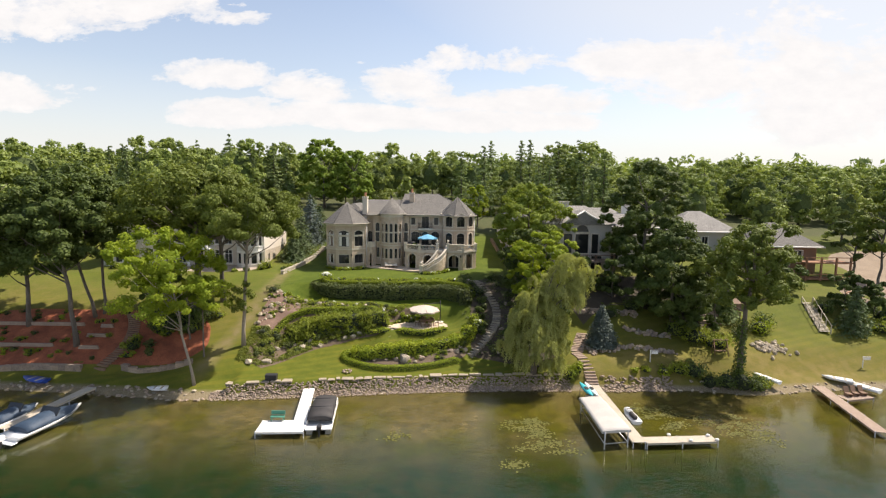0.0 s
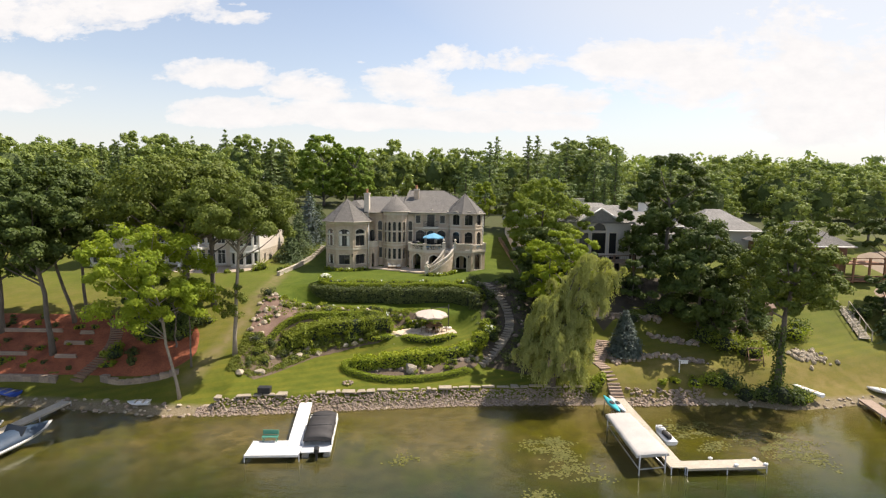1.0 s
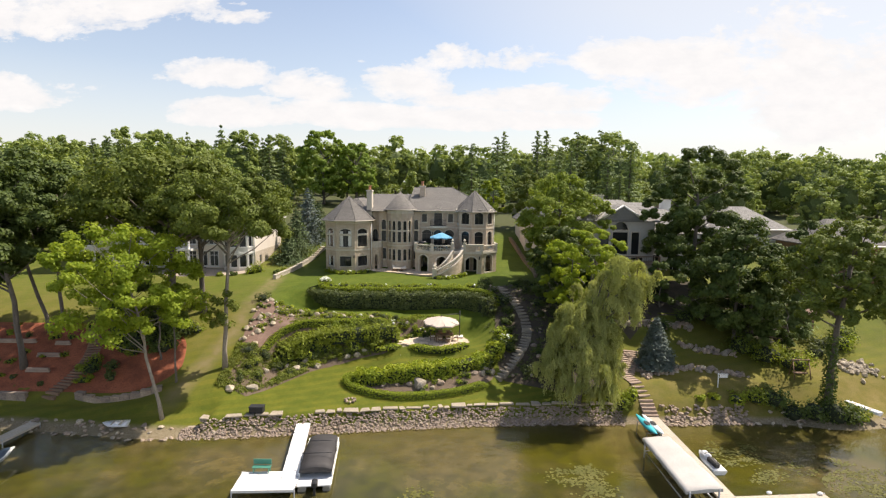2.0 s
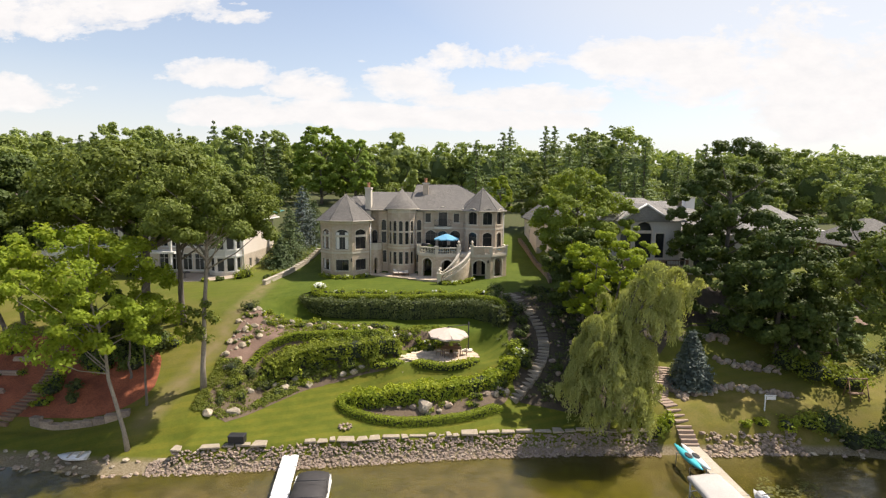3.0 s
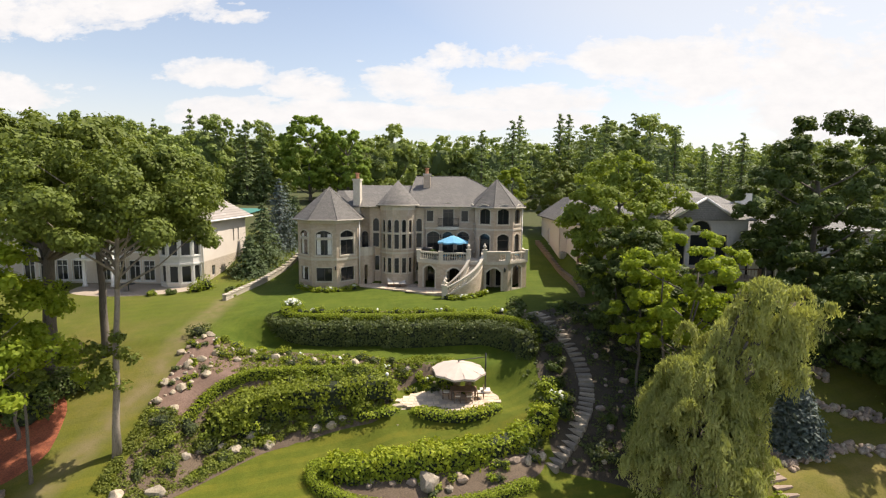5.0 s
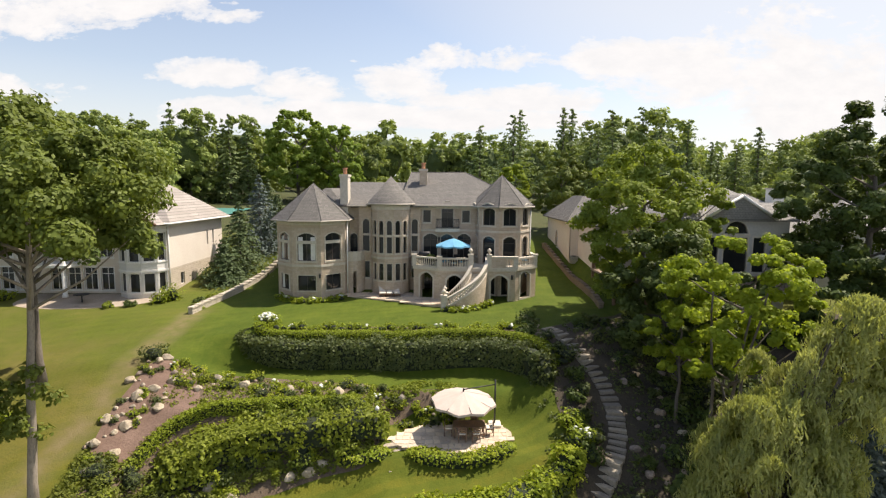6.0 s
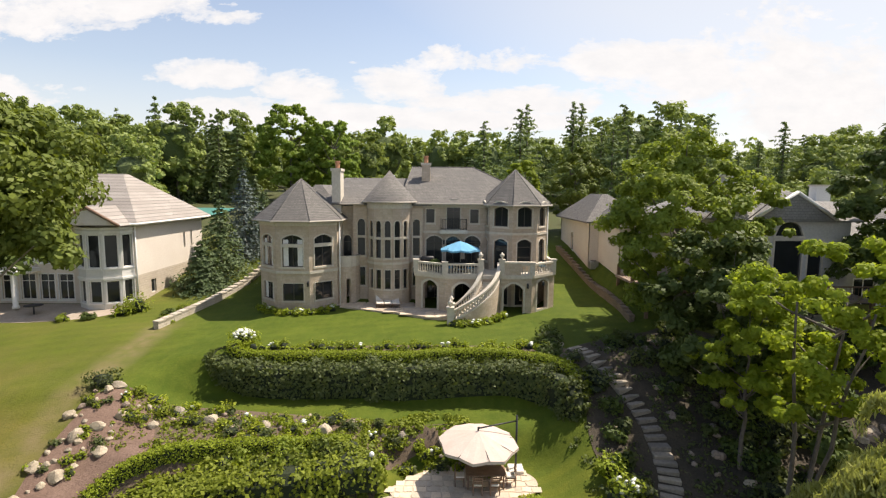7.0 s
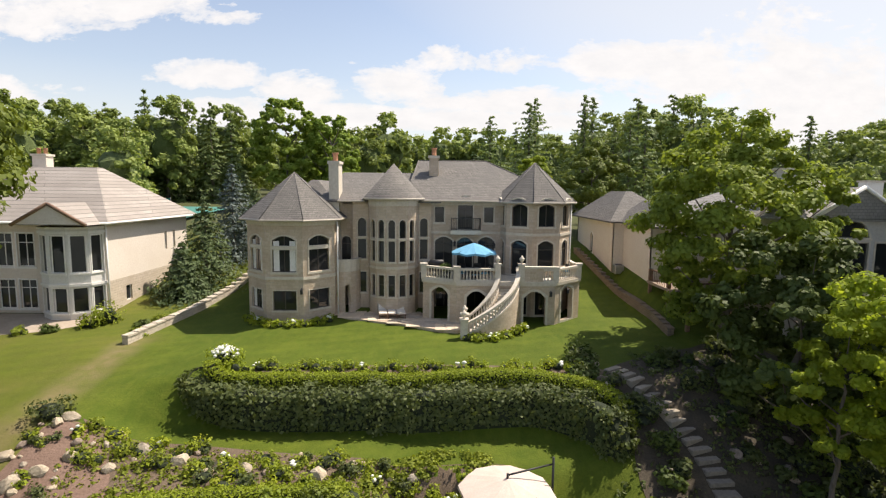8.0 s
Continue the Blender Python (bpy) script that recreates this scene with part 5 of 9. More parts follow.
    # the first two are added to throw shade over the lawn beside the steps
    for i, (x, y, h, r) in enumerate(((14.6, 68.6, 6.0, 2.6), (9.6, 60.6, 4.4, 1.8), (56.4, 71.6, 6.0, 2.4), (59.5, 70.2, 5.5, 2.4), (52.6, 78.2, 6.5, 2.6), (37.2, 72.4, 7.5, 2.8), (40.6, 74.8, 8.0, 3.0), (45.0, 75.8, 7.0, 2.8), (49.0, 77.4, 7.5, 2.8), (35.4, 66.0, 6.0, 2.2), (24.0, 72.6, 6.0, 2.6), (20.0, 75.6, 5.5, 2.4))):
        plant_at(T("young_tree", h, r, 0.3, LEAF_DARK, 90 + i, 66, 70, 0.27, 0.12, label="dark leafy understorey tree in the shade", low=0.85, limbs=5), x, y)
    # spruces
    plant_at(conifer("blue_spruce", 5.2, 2.0, NEEDLE_BLUE, 31, 34, 20, 0.17, 0.02, "dense steel-blue spruce above the boulder wall", droop=0.02, ragged=0.05, steps=14, layers=15, fullness=0.9), 19.7, 62.6)
    for i, (x, y, h, r, blue) in enumerate(((-26.2, 90.2, 4.8, 2.5, 0), (-25.7, 93.4, 8.0, 3.3, 0), (-25.3, 98.8, 9.8, 3.7, 1), (-24.0, 101.6, 6.8, 2.9, 0), (-26.4, 105.5, 8.0, 3.2, 0))):
        plant_at(conifer("spruce", h, r, NEEDLE_BLUE if blue else NEEDLE_SPRUCE, 70 + i, 26, 13, 0.2, 0.02, "dense dark green spruce beside the lawn wall" if not blue else "tall blue-green spruce beside the lawn wall", droop=0.22, steps=13, group="spruces by the wall", fullness=0.95, layers=round(h * 2.2)), x, y, i)
    plant_at(conifer("spruce", 5.5, 1.9, NEEDLE, 78, 18, 12, 0.3, 0.02, "small dark spruce by the timber deck", droop=0.2), 38.5, 69.5)
    plant_at(T("bright_tree", 9, 3.4, 1.5, LEAF_YELLOW, 41, 103, 131, 0.25, 0.2, label="yellow-green tree behind the house"), 7.6, 116)
    plant_at(T("bright_tree", 11, 4.4, 1.5, LEAF_OAK, 42, 133, 131, 0.27, 0.2, label="green tree behind the house"), 14, 112)
    plant_at(T("round_tree", 20.6, 7.6, 2, LEAF_BRIGHT, 43, 420, 60, 0.42, 0.4, label="large round green tree behind the house", rough=0.16, clump_r=0.13, low=0.85), -35, 153)
    plant_at(T("round_tree", 17, 6.0, 2, LEAF_BRIGHT, 44, 330, 60, 0.42, 0.4, label="large round green tree behind the house", rough=0.16, clump_r=0.13, low=0.85), -26, 152)


def forest():
    T = broadleaf
    rng = random.Random(3)
    wood = dict(group="far wood", limbs=3, clump_r=0.22, rough=0.16, low=0.85, core=CROWN_SHADE)
    # finer trees for the wood's edge, coarser ones behind them, then pines and spruces
    kinds = [T("forest_tree", 19, 6.8, 0.5, LEAF_HAZED, 120, 132, 32, 0.54, 0.3, label="broadleaved tree at the edge of the wood", **wood),
             T("forest_tree", 17, 6.2, 0.5, LEAF_HAZED, 121, 126, 32, 0.54, 0.3, label="broad leafy tree at the edge of the wood", **wood),
             T("forest_tree", 20, 5.8, 0.5, LEAF_HAZED, 122, 126, 32, 0.54, 0.3, label="tall broadleaved tree at the edge of the wood", **wood),
             conifer("forest_pine", 20, 5.2, NEEDLE, 123, 15, 8, 0.46, 0.1, "dark ragged pine of the far wood", steps=14, ragged=0.4, droop=-0.02, fullness=0.85, group="far pines"),
             conifer("forest_spruce", 20, 4.8, NEEDLE, 124, 28, 9, 0.44, 0.03, "dark spruce of the far wood", steps=10, ragged=0.18, fullness=1.0, layers=18, group="far pines"),
             T("forest_tree", 18, 6.8, 0.5, LEAF_HAZED, 125, 96, 16, 0.8, 0.3, label="broadleaved tree deep in the far wood", **wood)]
    used = set()

    def put(k, x, y, s, tall=1.0):
        if k < 3 and y > 172:
            k = 5
        if k in used:
            plant_copy(kinds[k], x, y, rng.uniform(0, 360), s, tall)
        else:
            used.add(k)
            plant_at(kinds[k], x, y, 0, s)
    # edge of the wood, set back behind the houses
    count = 0
    y = 128.0
    while y < 300:
        gap = 8.6 + (y - 128) * 0.03
        half = 60 + y * 0.78
        x = -half
        while x < half:
            px, py = x + rng.uniform(-0.35, 0.35) * gap, y + rng.uniform(-0.4, 0.4) * gap
            edge = along([(-120, 128), (-60, 135), (-40, 165), (-22, 160), (-10, 200), (8, 200), (12, 150), (40, 128), (90, 120)], px)
            if py > edge and count < 128:
                k = rng.choice([0, 0, 1, 2, 2, 2, 3]) if px < 5 else rng.choice([0, 0, 1, 2, 3, 3])
                if 6 < px < 75 and py < 178 and rng.random() < 0.28:
                    k = 3
                if py > 215 and k > 2:
                    k = 0
                put(k, px, py, rng.uniform(0.8, 1.1) * (0.88 if k > 2 else 1) * (0.78 if px > 42 else 1), rng.uniform(0.9, 1.08))
                count += 1
            x += gap * 1.15
        y += gap * 1.1
    for x, y, s in ((-60.8, 149, 1.06), (-58.6, 152, 0.98), (-54.4, 148, 0.93), (-51.0, 152, 0.9), (-48.0, 148, 0.94), (-45.4, 151, 0.86), (-75, 160, 0.98)):
        put(4, x, y, s)
    for x, y, s in ((10.5, 138, 0.92), (13.0, 146, 1.0), (20.5, 140, 1.0), (24, 147, 1.02), (31, 143, 1.0), (36, 140, 1.02), (42, 146, 0.92), (5.0, 150, 0.85), (33, 124, 0.8), (38.5, 126, 0.85), (52, 128, 0.8), (25, 124, 0.78)):
        put(3, x, y, s)
    # trees between the gardens and the wood
    for x, y, s, k in ((-56.5, 134, 0.8, 0), (-64, 140, 0.9, 1), (-66, 142, 0.95, 0), (-62, 112, 0.85, 1), (-72, 104, 0.9, 0), (-48, 118, 0.75, 1), (-84, 96, 1.0, 0), (-90, 112, 1.0, 2), (-66, 124, 0.9, 2), (40, 104, 0.8, 1), (47, 110, 0.85, 2), (56, 116, 0.9, 0), (68, 110, 0.9, 1), (80, 104, 0.95, 2), (92, 98, 1.0, 1), (33, 116, 0.8, 4), (22, 122, 0.75, 3), (84, 84, 0.9, 1), (-78, 80, 0.95, 1), (-74, 70, 0.9, 2)):
        put(k, x, y, s * (0.72 if x > 30 else 1))
    for i in range(46):
        put(5, -150 + 300 * i / 45 + rng.uniform(-3, 3), rng.uniform(176, 214), rng.uniform(0.85, 1.1) * (0.8 if i > 28 else 1), rng.uniform(0.9, 1.1))
    # the rest of the wood, too far to tell its trees apart
    r2 = np.random.default_rng(77)
    cs, rs = [], []
    yy = 225.0
    while yy < 620:
        gap = 9 + (yy - 225) * 0.03
        for xx in np.arange(-yy * 1.0, yy * 1.0, gap):
            px, py = xx + r2.uniform(-3, 3), yy + r2.uniform(-4, 4)
            h = r2.uniform(14, 20)
            g = ground_z(px, py)
            for _ in range(7):
                cs.append((px + r2.normal(0, 2.6), py + r2.normal(0, 2.6), g + h * r2.uniform(0.1, 0.92)))
                rs.append(r2.uniform(2.0, 3.4))
        yy += gap * 2.4
    ob = new("far_wood", quads_mesh("far_wood", clump_leaves(r2, np.array(cs), np.array(rs), 17, 1.7), LEAF_HAZED))
    tagged(ob, "hazy green wood on the far horizon", "wood", "", "stuff")


near_trees()
forest()

# ---- garden ----
MULCH = mottled("dark_mulch", (0.125, 0.088, 0.058), (0.165, 0.12, 0.082), (0.07, 0.052, 0.034), 0.9, 11, 0.95, 0.8, 0.05)
MULCH_BROWN = mottled("brown_mulch", (0.18, 0.115, 0.085), (0.23, 0.15, 0.115), (0.11, 0.07, 0.052), 0.8, 10, 0.95, 0.8, 0.05)
MULCH_RED = mottled("red_mulch", (0.24, 0.066, 0.030), (0.42, 0.125, 0.056), (0.10, 0.036, 0.020), 0.7, 10, 0.95, 0.8, 0.05)
ROCK = mottled("limestone", (0.40, 0.34, 0.26), (0.50, 0.435, 0.34), (0.24, 0.20, 0.15), 1.2, 7, 0.9, 0.8, 0.06)
ROCK_DARK = mottled("field_stone", (0.33, 0.255, 0.195), (0.42, 0.33, 0.26), (0.18, 0.14, 0.108), 1.4, 7, 0.9, 0.8, 0.05)
FLAG = mottled("flagstone", (0.63, 0.52, 0.395), (0.72, 0.605, 0.475), (0.52, 0.415, 0.305), 0.9, 6, 0.85, 0.4, 0.02)
TREAD = mottled("stone_tread", (0.30, 0.26, 0.205), (0.37, 0.325, 0.26), (0.21, 0.185, 0.145), 1.1, 8, 0.9, 0.4, 0.02)
WALL_BROWN = make_stonework("brown_wall_blocks", (0.24, 0.18, 0.125), (0.30, 0.23, 0.165), (0.18, 0.135, 0.095), (0.12, 0.095, 0.07), 0.45, 0.17)
MORTAR = mottled("sandy_mortar", (0.50, 0.40, 0.30), (0.58, 0.47, 0.36), (0.40, 0.32, 0.24), 0.9, 9, 0.9, 0.3)
BLOCK = make_stonework("wall_blocks", (0.50, 0.44, 0.35), (0.58, 0.52, 0.42), (0.40, 0.34, 0.26), (0.30, 0.26, 0.2), 0.5, 0.2)
PETAL = mottled("white_petals", (0.74, 0.74, 0.66), (0.80, 0.80, 0.74), (0.62, 0.66, 0.50), 2, 12, 0.8)


# soil taken nearly black, so that the trees' shade is part of its colour
SHADED_SOIL = mottled("soil_with_shade", (0.055, 0.043, 0.028), (0.085, 0.066, 0.042), (0.03, 0.025, 0.016), 0.9, 11, 0.95, 0.8, 0.05)


def vary(mat):
    """Each object of its own shade."""
    t = mat.node_tree
    p = t.nodes["Principled BSDF"]
    link = p.inputs["Base Color"].links[0]
    source = link.from_socket
    own = node(t, "ShaderNodeObjectInfo").outputs["Random"]
    shade = ramp(t, own, [(0.0, (0.72, 0.72, 0.74)), (1.0, (1.15, 1.12, 1.05))])
    t.links.new(mix_rgb(t, 1.0, source, shade, "MULTIPLY"), p.inputs["Base Color"])


for stone_mat in (ROCK, ROCK_DARK, FLAG, TREAD):
    vary(stone_mat)


def rock_mesh(seed, mat, sub=2, flat=0.72):
    rng = random.Random(seed)
    bm = bmesh.new()
    bmesh.ops.create_icosphere(bm, subdivisions=sub, radius=1.0)
    off = Vector((seed * 7.3, seed * 3.1, 0))
    cuts = [(Vector((rng.uniform(-1, 1), rng.uniform(-1, 1), rng.uniform(-0.6, 1))).normalized(), rng.uniform(0.55, 0.85)) for _ in range(7)]
    for v in bm.verts:
        p = v.co.copy()
        for n, d in cuts:
            k = p.dot(n) - d
            if k > 0:
                p -= n * k
        p *= 1 + 0.16 * noise.noise(p * 1.7 + off)
        v.co = Vector((p.x, p.y * 0.85, p.z * flat))
    me = bpy.data.meshes.new("rock")
    bm.to_mesh(me)
    bm.free()
    me.materials.append(mat)
    return me


ROCKS = [rock_mesh(i, ROCK) for i in range(6)]
ROCKS_DARK = [rock_mesh(10 + i, ROCK_DARK) for i in range(5)]
PEBBLES = [rock_mesh(20 + i, ROCK_DARK, 1, 0.65) for i in range(4)] + [rock_mesh(30 + i, ROCK, 1, 0.65) for i in range(3)]
stone_dice = random.Random(5)


def put_rock(x, y, r, dark=False, label="weathered pale limestone boulder in the planting bed", group="garden boulders", tall=1.0, z=None, wall=None):
    o = new("stone" if wall else "boulder", stone_dice.choice(ROCKS_DARK if dark else ROCKS))
    o.location = (x, y, (ground_z(x, y) if z is None else z) + r * 0.28 * tall)
    o.rotation_euler = (stone_dice.uniform(-0.2, 0.2), stone_dice.uniform(-0.2, 0.2), stone_dice.uniform(0, 6.28))
    o.scale = (r * stone_dice.uniform(0.9, 1.15), r * stone_dice.uniform(0.8, 1.1), r * tall)
    if wall:
        o.parent = wall
        return o
    return tagged(o, label, "boulder", group)


def hedge(name, path, width, height, leaf, mat, seed, density=70, wob=0.12, label="", square=0.55, lie=0.45, sink=0.15, z_top=None, group=""):
    """A hedge along a plan curve: leaf skin over a near-black solid that stands in for inner shade, following the
    ground.
    """
    rng = np.random.default_rng(seed)
    pts = resample(path, 0.3)
    n = len(pts)
    ob = thing(name, (0, 0, 0), label, "hedge", group)
    frames_ = []
    for i, p in enumerate(pts):
        d = (pts[min(i + 1, n - 1)] - pts[max(i - 1, 0)]).normalized()
        frames_.append((p, Vector((d.y, -d.x)), ground_z(p.x, p.y)))
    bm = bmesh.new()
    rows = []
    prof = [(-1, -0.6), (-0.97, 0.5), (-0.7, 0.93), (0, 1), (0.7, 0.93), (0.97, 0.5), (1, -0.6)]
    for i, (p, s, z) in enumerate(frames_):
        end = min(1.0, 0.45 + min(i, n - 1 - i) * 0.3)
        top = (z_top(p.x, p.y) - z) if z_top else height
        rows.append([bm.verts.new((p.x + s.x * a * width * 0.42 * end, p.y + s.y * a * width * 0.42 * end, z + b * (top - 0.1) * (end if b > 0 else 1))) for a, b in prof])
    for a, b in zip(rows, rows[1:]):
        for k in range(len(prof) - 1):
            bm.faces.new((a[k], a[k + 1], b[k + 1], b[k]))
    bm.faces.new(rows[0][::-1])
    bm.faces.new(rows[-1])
    part("inside", bm, SHADE_CORE, ob)
    area = n * 0.3 * (2 * height + width)
    m = int(area * density)
    idx = rng.integers(0, n, m)
    share = width / (width + 1.7 * height)
    onto = rng.uniform(0, 1, m) < share
    across = rng.uniform(-1, 1, m)
    upward = rng.uniform(-0.3, 1, m)
    side = np.where(rng.uniform(0, 1, m) < 0.5, -1.0, 1.0)
    at, out = np.zeros((m, 3)), np.zeros((m, 3))
    for k in range(m):
        i = idx[k]
        p, s, z = frames_[i]
        end = min(1.0, 0.5 + min(i, n - 1 - i) * 0.25)
        top = (z_top(p.x, p.y) - z) if z_top else height
        bulge = noise.noise(Vector((p.x * 0.9, p.y * 0.9, seed))) + 0.8 * noise.noise(Vector((p.x * 2.1 + across[k], p.y * 2.1, seed + 3 * upward[k])))
        swell = 1 + wob * bulge
        if wob > 0.2 and bulge < -0.35:
            swell -= 0.12
        if onto[k]:
            a, b = across[k], 1 - (1 - square) * 0.55 * abs(across[k]) ** 3
            o = (s.x * a * 0.5, s.y * a * 0.5, 1.0)
        else:
            b = upward[k]
            a = side[k] * (1 - (1 - square) * 0.5 * max(0.0, b) ** 3)
            o = (s.x * side[k], s.y * side[k], 0.35)
        w = width * 0.5 * end * swell
        at[k] = (p.x + s.x * a * w, p.y + s.y * a * w, z + b * top * end * swell)
        out[k] = o
    at[:, :2] += rng.normal(0, 0.1, (m, 2))
    part("foliage", quads_mesh("foliage", leaves(rng, at, out, leaf, lie), mat), mat, ob)
    return ob


def shrub(name, x, y, r, h, mat, seed, n=260, leaf=0.16, label="", flowers=0, category="shrub", group="", z=None):
    """A rounded bush: leaf clumps over a near-black solid that stands in for inner shade, with flower heads where it
    blooms.
    """
    rng = np.random.default_rng(seed)
    ob = thing(name, (x, y, ground_z(x, y) if z is None else z), label, category, group)
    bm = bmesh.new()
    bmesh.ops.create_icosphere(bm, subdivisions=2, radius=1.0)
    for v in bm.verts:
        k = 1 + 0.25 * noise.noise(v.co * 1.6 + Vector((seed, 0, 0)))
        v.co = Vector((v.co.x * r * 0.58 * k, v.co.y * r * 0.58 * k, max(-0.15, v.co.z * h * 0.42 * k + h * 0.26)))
    part("inside", bm, SHADE_CORE, ob)
    k = max(7, int(14 * r))
    d = rng.normal(0, 1, (k, 3))
    d /= np.linalg.norm(d, axis=1, keepdims=True)
    c = np.stack([d[:, 0] * r * 0.68, d[:, 1] * r * 0.68, h * 0.42 + np.abs(d[:, 2]) * h * 0.4 * np.sign(d[:, 2] + 0.4)], 1)
    c[:, 2] = np.maximum(c[:, 2], h * 0.18)
    part("foliage", quads_mesh("foliage", clump_leaves(rng, c, np.full(k, 0.42 * min(r, h) + 0.08), max(16, int(1.5 * n / k)), leaf * 0.85, 0.85), mat), mat, ob)
    for i in range(flowers):
        a, w = rng.uniform(0, math.tau), rng.uniform(0.2, 0.95)
        o = part("flower_head", FLOWER, PETAL, ob)
        o.location = (math.cos(a) * r * 0.85 * w, math.sin(a) * r * 0.85 * w, h * (0.95 - 0.4 * w * w))
        s = rng.uniform(0.09, 0.17)
        o.scale = (s, s, s * 0.8)
    return ob


FLOWER = rock_mesh(77, PETAL, 1, 0.9)


def sheet_over(name, outline, mat, label, category, lift=0.05, step=0.45, kind="structure"):
    """A sheet on the ground inside a closed plan outline, with a soft curved edge."""
    edge = resample(list(outline) + [outline[0]], step)
    bm = bmesh.new()
    cx, cy = sum(p.x for p in edge) / len(edge), sum(p.y for p in edge) / len(edge)
    ring0 = [bm.verts.new((p.x, p.y, 0)) for p in edge[:-1]]
    bm.faces.new(ring0)
    bmesh.ops.triangulate(bm, faces=bm.faces[:])
    for _ in range(6):
        long = [e for e in bm.edges if e.calc_length() > step * 2.2]
        if not long:
            break
        bmesh.ops.subdivide_edges(bm, edges=long, cuts=1)
        bmesh.ops.triangulate(bm, faces=bm.faces[:])
    rim = {v for e in bm.edges if e.is_boundary for v in e.verts}
    for v in bm.verts:
        v.co.z = ground_z(v.co.x, v.co.y) + (0.015 if v in rim else lift)
    for f in bm.faces:
        f.smooth = True
        if f.normal.z < 0:
            f.normal_flip()
    me = bpy.data.meshes.new(name)
    bm.to_mesh(me)
    bm.free()
    me.materials.append(mat)
    return tagged(new(name, me), label, category, "", kind)


def low_retaining_wall(name, path, height, mat, label, thick=0.4):
    pts = resample(path, 0.9)
    ob = thing(name, (0, 0, 0), label, "wall", "", "structure")
    for i in range(len(pts) - 1):
        a, b = pts[i], pts[i + 1]
        f = Face((a.x, a.y), (b.x, b.y))
        z = max(ground_z(a.x, a.y), ground_z(b.x, b.y))
        bm = bmesh.new()
        bar(bm, f, 0.01, f.length - 0.01, z - 1.0, z + height - 0.12, -thick / 2, thick / 2)
        w = part("wall_section", bm, mat, ob)
        bm = bmesh.new()
        bar(bm, f, 0.01, f.length - 0.01, z + height - 0.11, z + height, -thick / 2 - 0.05, thick / 2 + 0.05)
        part("coping", bm, mat, w)
    return ob


def garden():
    # clipped boxwood lines and the larger hedges
    box_label = "low clipped bright green boxwood hedge edging the bed"
    hedge("boxwood_hedge", [(-10.9, 61.3), (-11.9, 60.5), (-11.3, 59.3), (-9.5, 58.2), (-7.7, 57.65), (-4.9, 57.6), (-2.2, 58.0), (0.0, 58.6), (2.2, 59.6)], 0.6, 0.55, 0.075, LEAF_BOX, 1, 420, 0.03, box_label, group="boxwood edgings")
    hedge("boxwood_hedge", [(-21.0, 63.6), (-20.2, 65.8), (-18.2, 66.7), (-14.9, 67.2), (-11.5, 67.4), (-8.2, 67.6)], 0.6, 0.6, 0.075, LEAF_BOX, 2, 420, 0.03, box_label, group="boxwood edgings")
    hedge("boxwood_hedge", [(-17.6, 75.6), (-17.5, 74.8), (-16.6, 74.3), (-14.1, 74.3), (-10.7, 74.3), (-7.1, 74.4), (-3.5, 74.7), (0.2, 74.7), (2.0, 74.3), (3.5, 73.1), (4.4, 71.5)], 0.8, 0.85, 0.075, LEAF_BOX, 3, 420, 0.03, box_label, group="boxwood edgings")
    hedge("vine_hedge", [(-18.0, 76.0), (-18.2, 74.9), (-17.5, 73.7), (-15.4, 73.1), (-10.3, 73.1), (-6.0, 73.3), (-2.5, 73.5), (0.3, 73.6), (2.0, 73.0), (3.0, 71.6), (3.6, 70.2)], 1.5, 1.8, 0.15, LEAF_VINE, 4, 150, 0.42,
          "dark vine-covered hedge bank between two lawns", 0.6, 0.5, z_top=lambda x, y: min(8.5, ground_z(x, y) + 1.5))
    hedge("hydrangea_hedge", [(-11.1, 60.4), (-9.5, 60.3), (-7.2, 60.3), (-5.1, 60.5), (-2.9, 60.9), (-0.6, 61.5), (1.4, 62.4), (3.0, 63.5), (4.0, 64.6)], 1.5, 1.05, 0.16, LEAF_LIME, 5, 150, 0.4, "light green hydrangea hedge above the crescent bed", 0.8, 0.6)
    hedge("hydrangea_bank", [(-19.6, 63.6), (-18.0, 64.9), (-14.9, 65.8), (-11.5, 66.0), (-8.8, 66.3), (-7.4, 67.2)], 3.2, 1.0, 0.17, LEAF_HEDGE, 6, 150, 0.4, "large-leaved green shrub bank below the boxwood line", 0.8, 0.6)
    # beds
    sheet_over("planting_bed", [(-20.5, 57.2), (-16.9, 60.7), (-15.1, 62.4), (-12.5, 63.3), (-10.2, 64.0), (-7.6, 64.4), (-7.3, 66.9), (-9, 67.8), (-14, 68), (-20.2, 67.2), (-22.3, 62.8), (-23.2, 58.2)], MULCH, "dark mulched planting bed on the bank", "planting bed")
    sheet_over("planting_bed", [(-23.4, 70.6), (-22.2, 71.4), (-20.9, 70.6), (-19.4, 69.2), (-18.6, 67.6), (-19.4, 65.6), (-20.6, 63), (-22.8, 62.4), (-23.9, 66)], MULCH_BROWN, "brown mulch strip strewn with rocks", "planting bed", 0.06)
    sheet_over("planting_bed", [(-22.2, 71.5), (-18, 71.5), (-13, 70.7), (-8, 70.1), (-2, 70.8), (-1.5, 69.8), (-6, 69.4), (-8, 67.4), (-14, 67.6), (-18.8, 67.4), (-19.6, 69.0), (-21.0, 70.5)], MULCH, "dark mulch strip with rocks above the hedge", "planting bed")
    sheet_over("planting_bed", [(-11.2, 60.9), (-11.5, 59.6), (-9.4, 58.4), (-5, 57.8), (-1, 58.5), (2.4, 59.9), (3.6, 62.6), (1.0, 62.4), (-3, 60.9), (-7, 60.4)], MULCH, "dark mulched crescent bed", "planting bed")
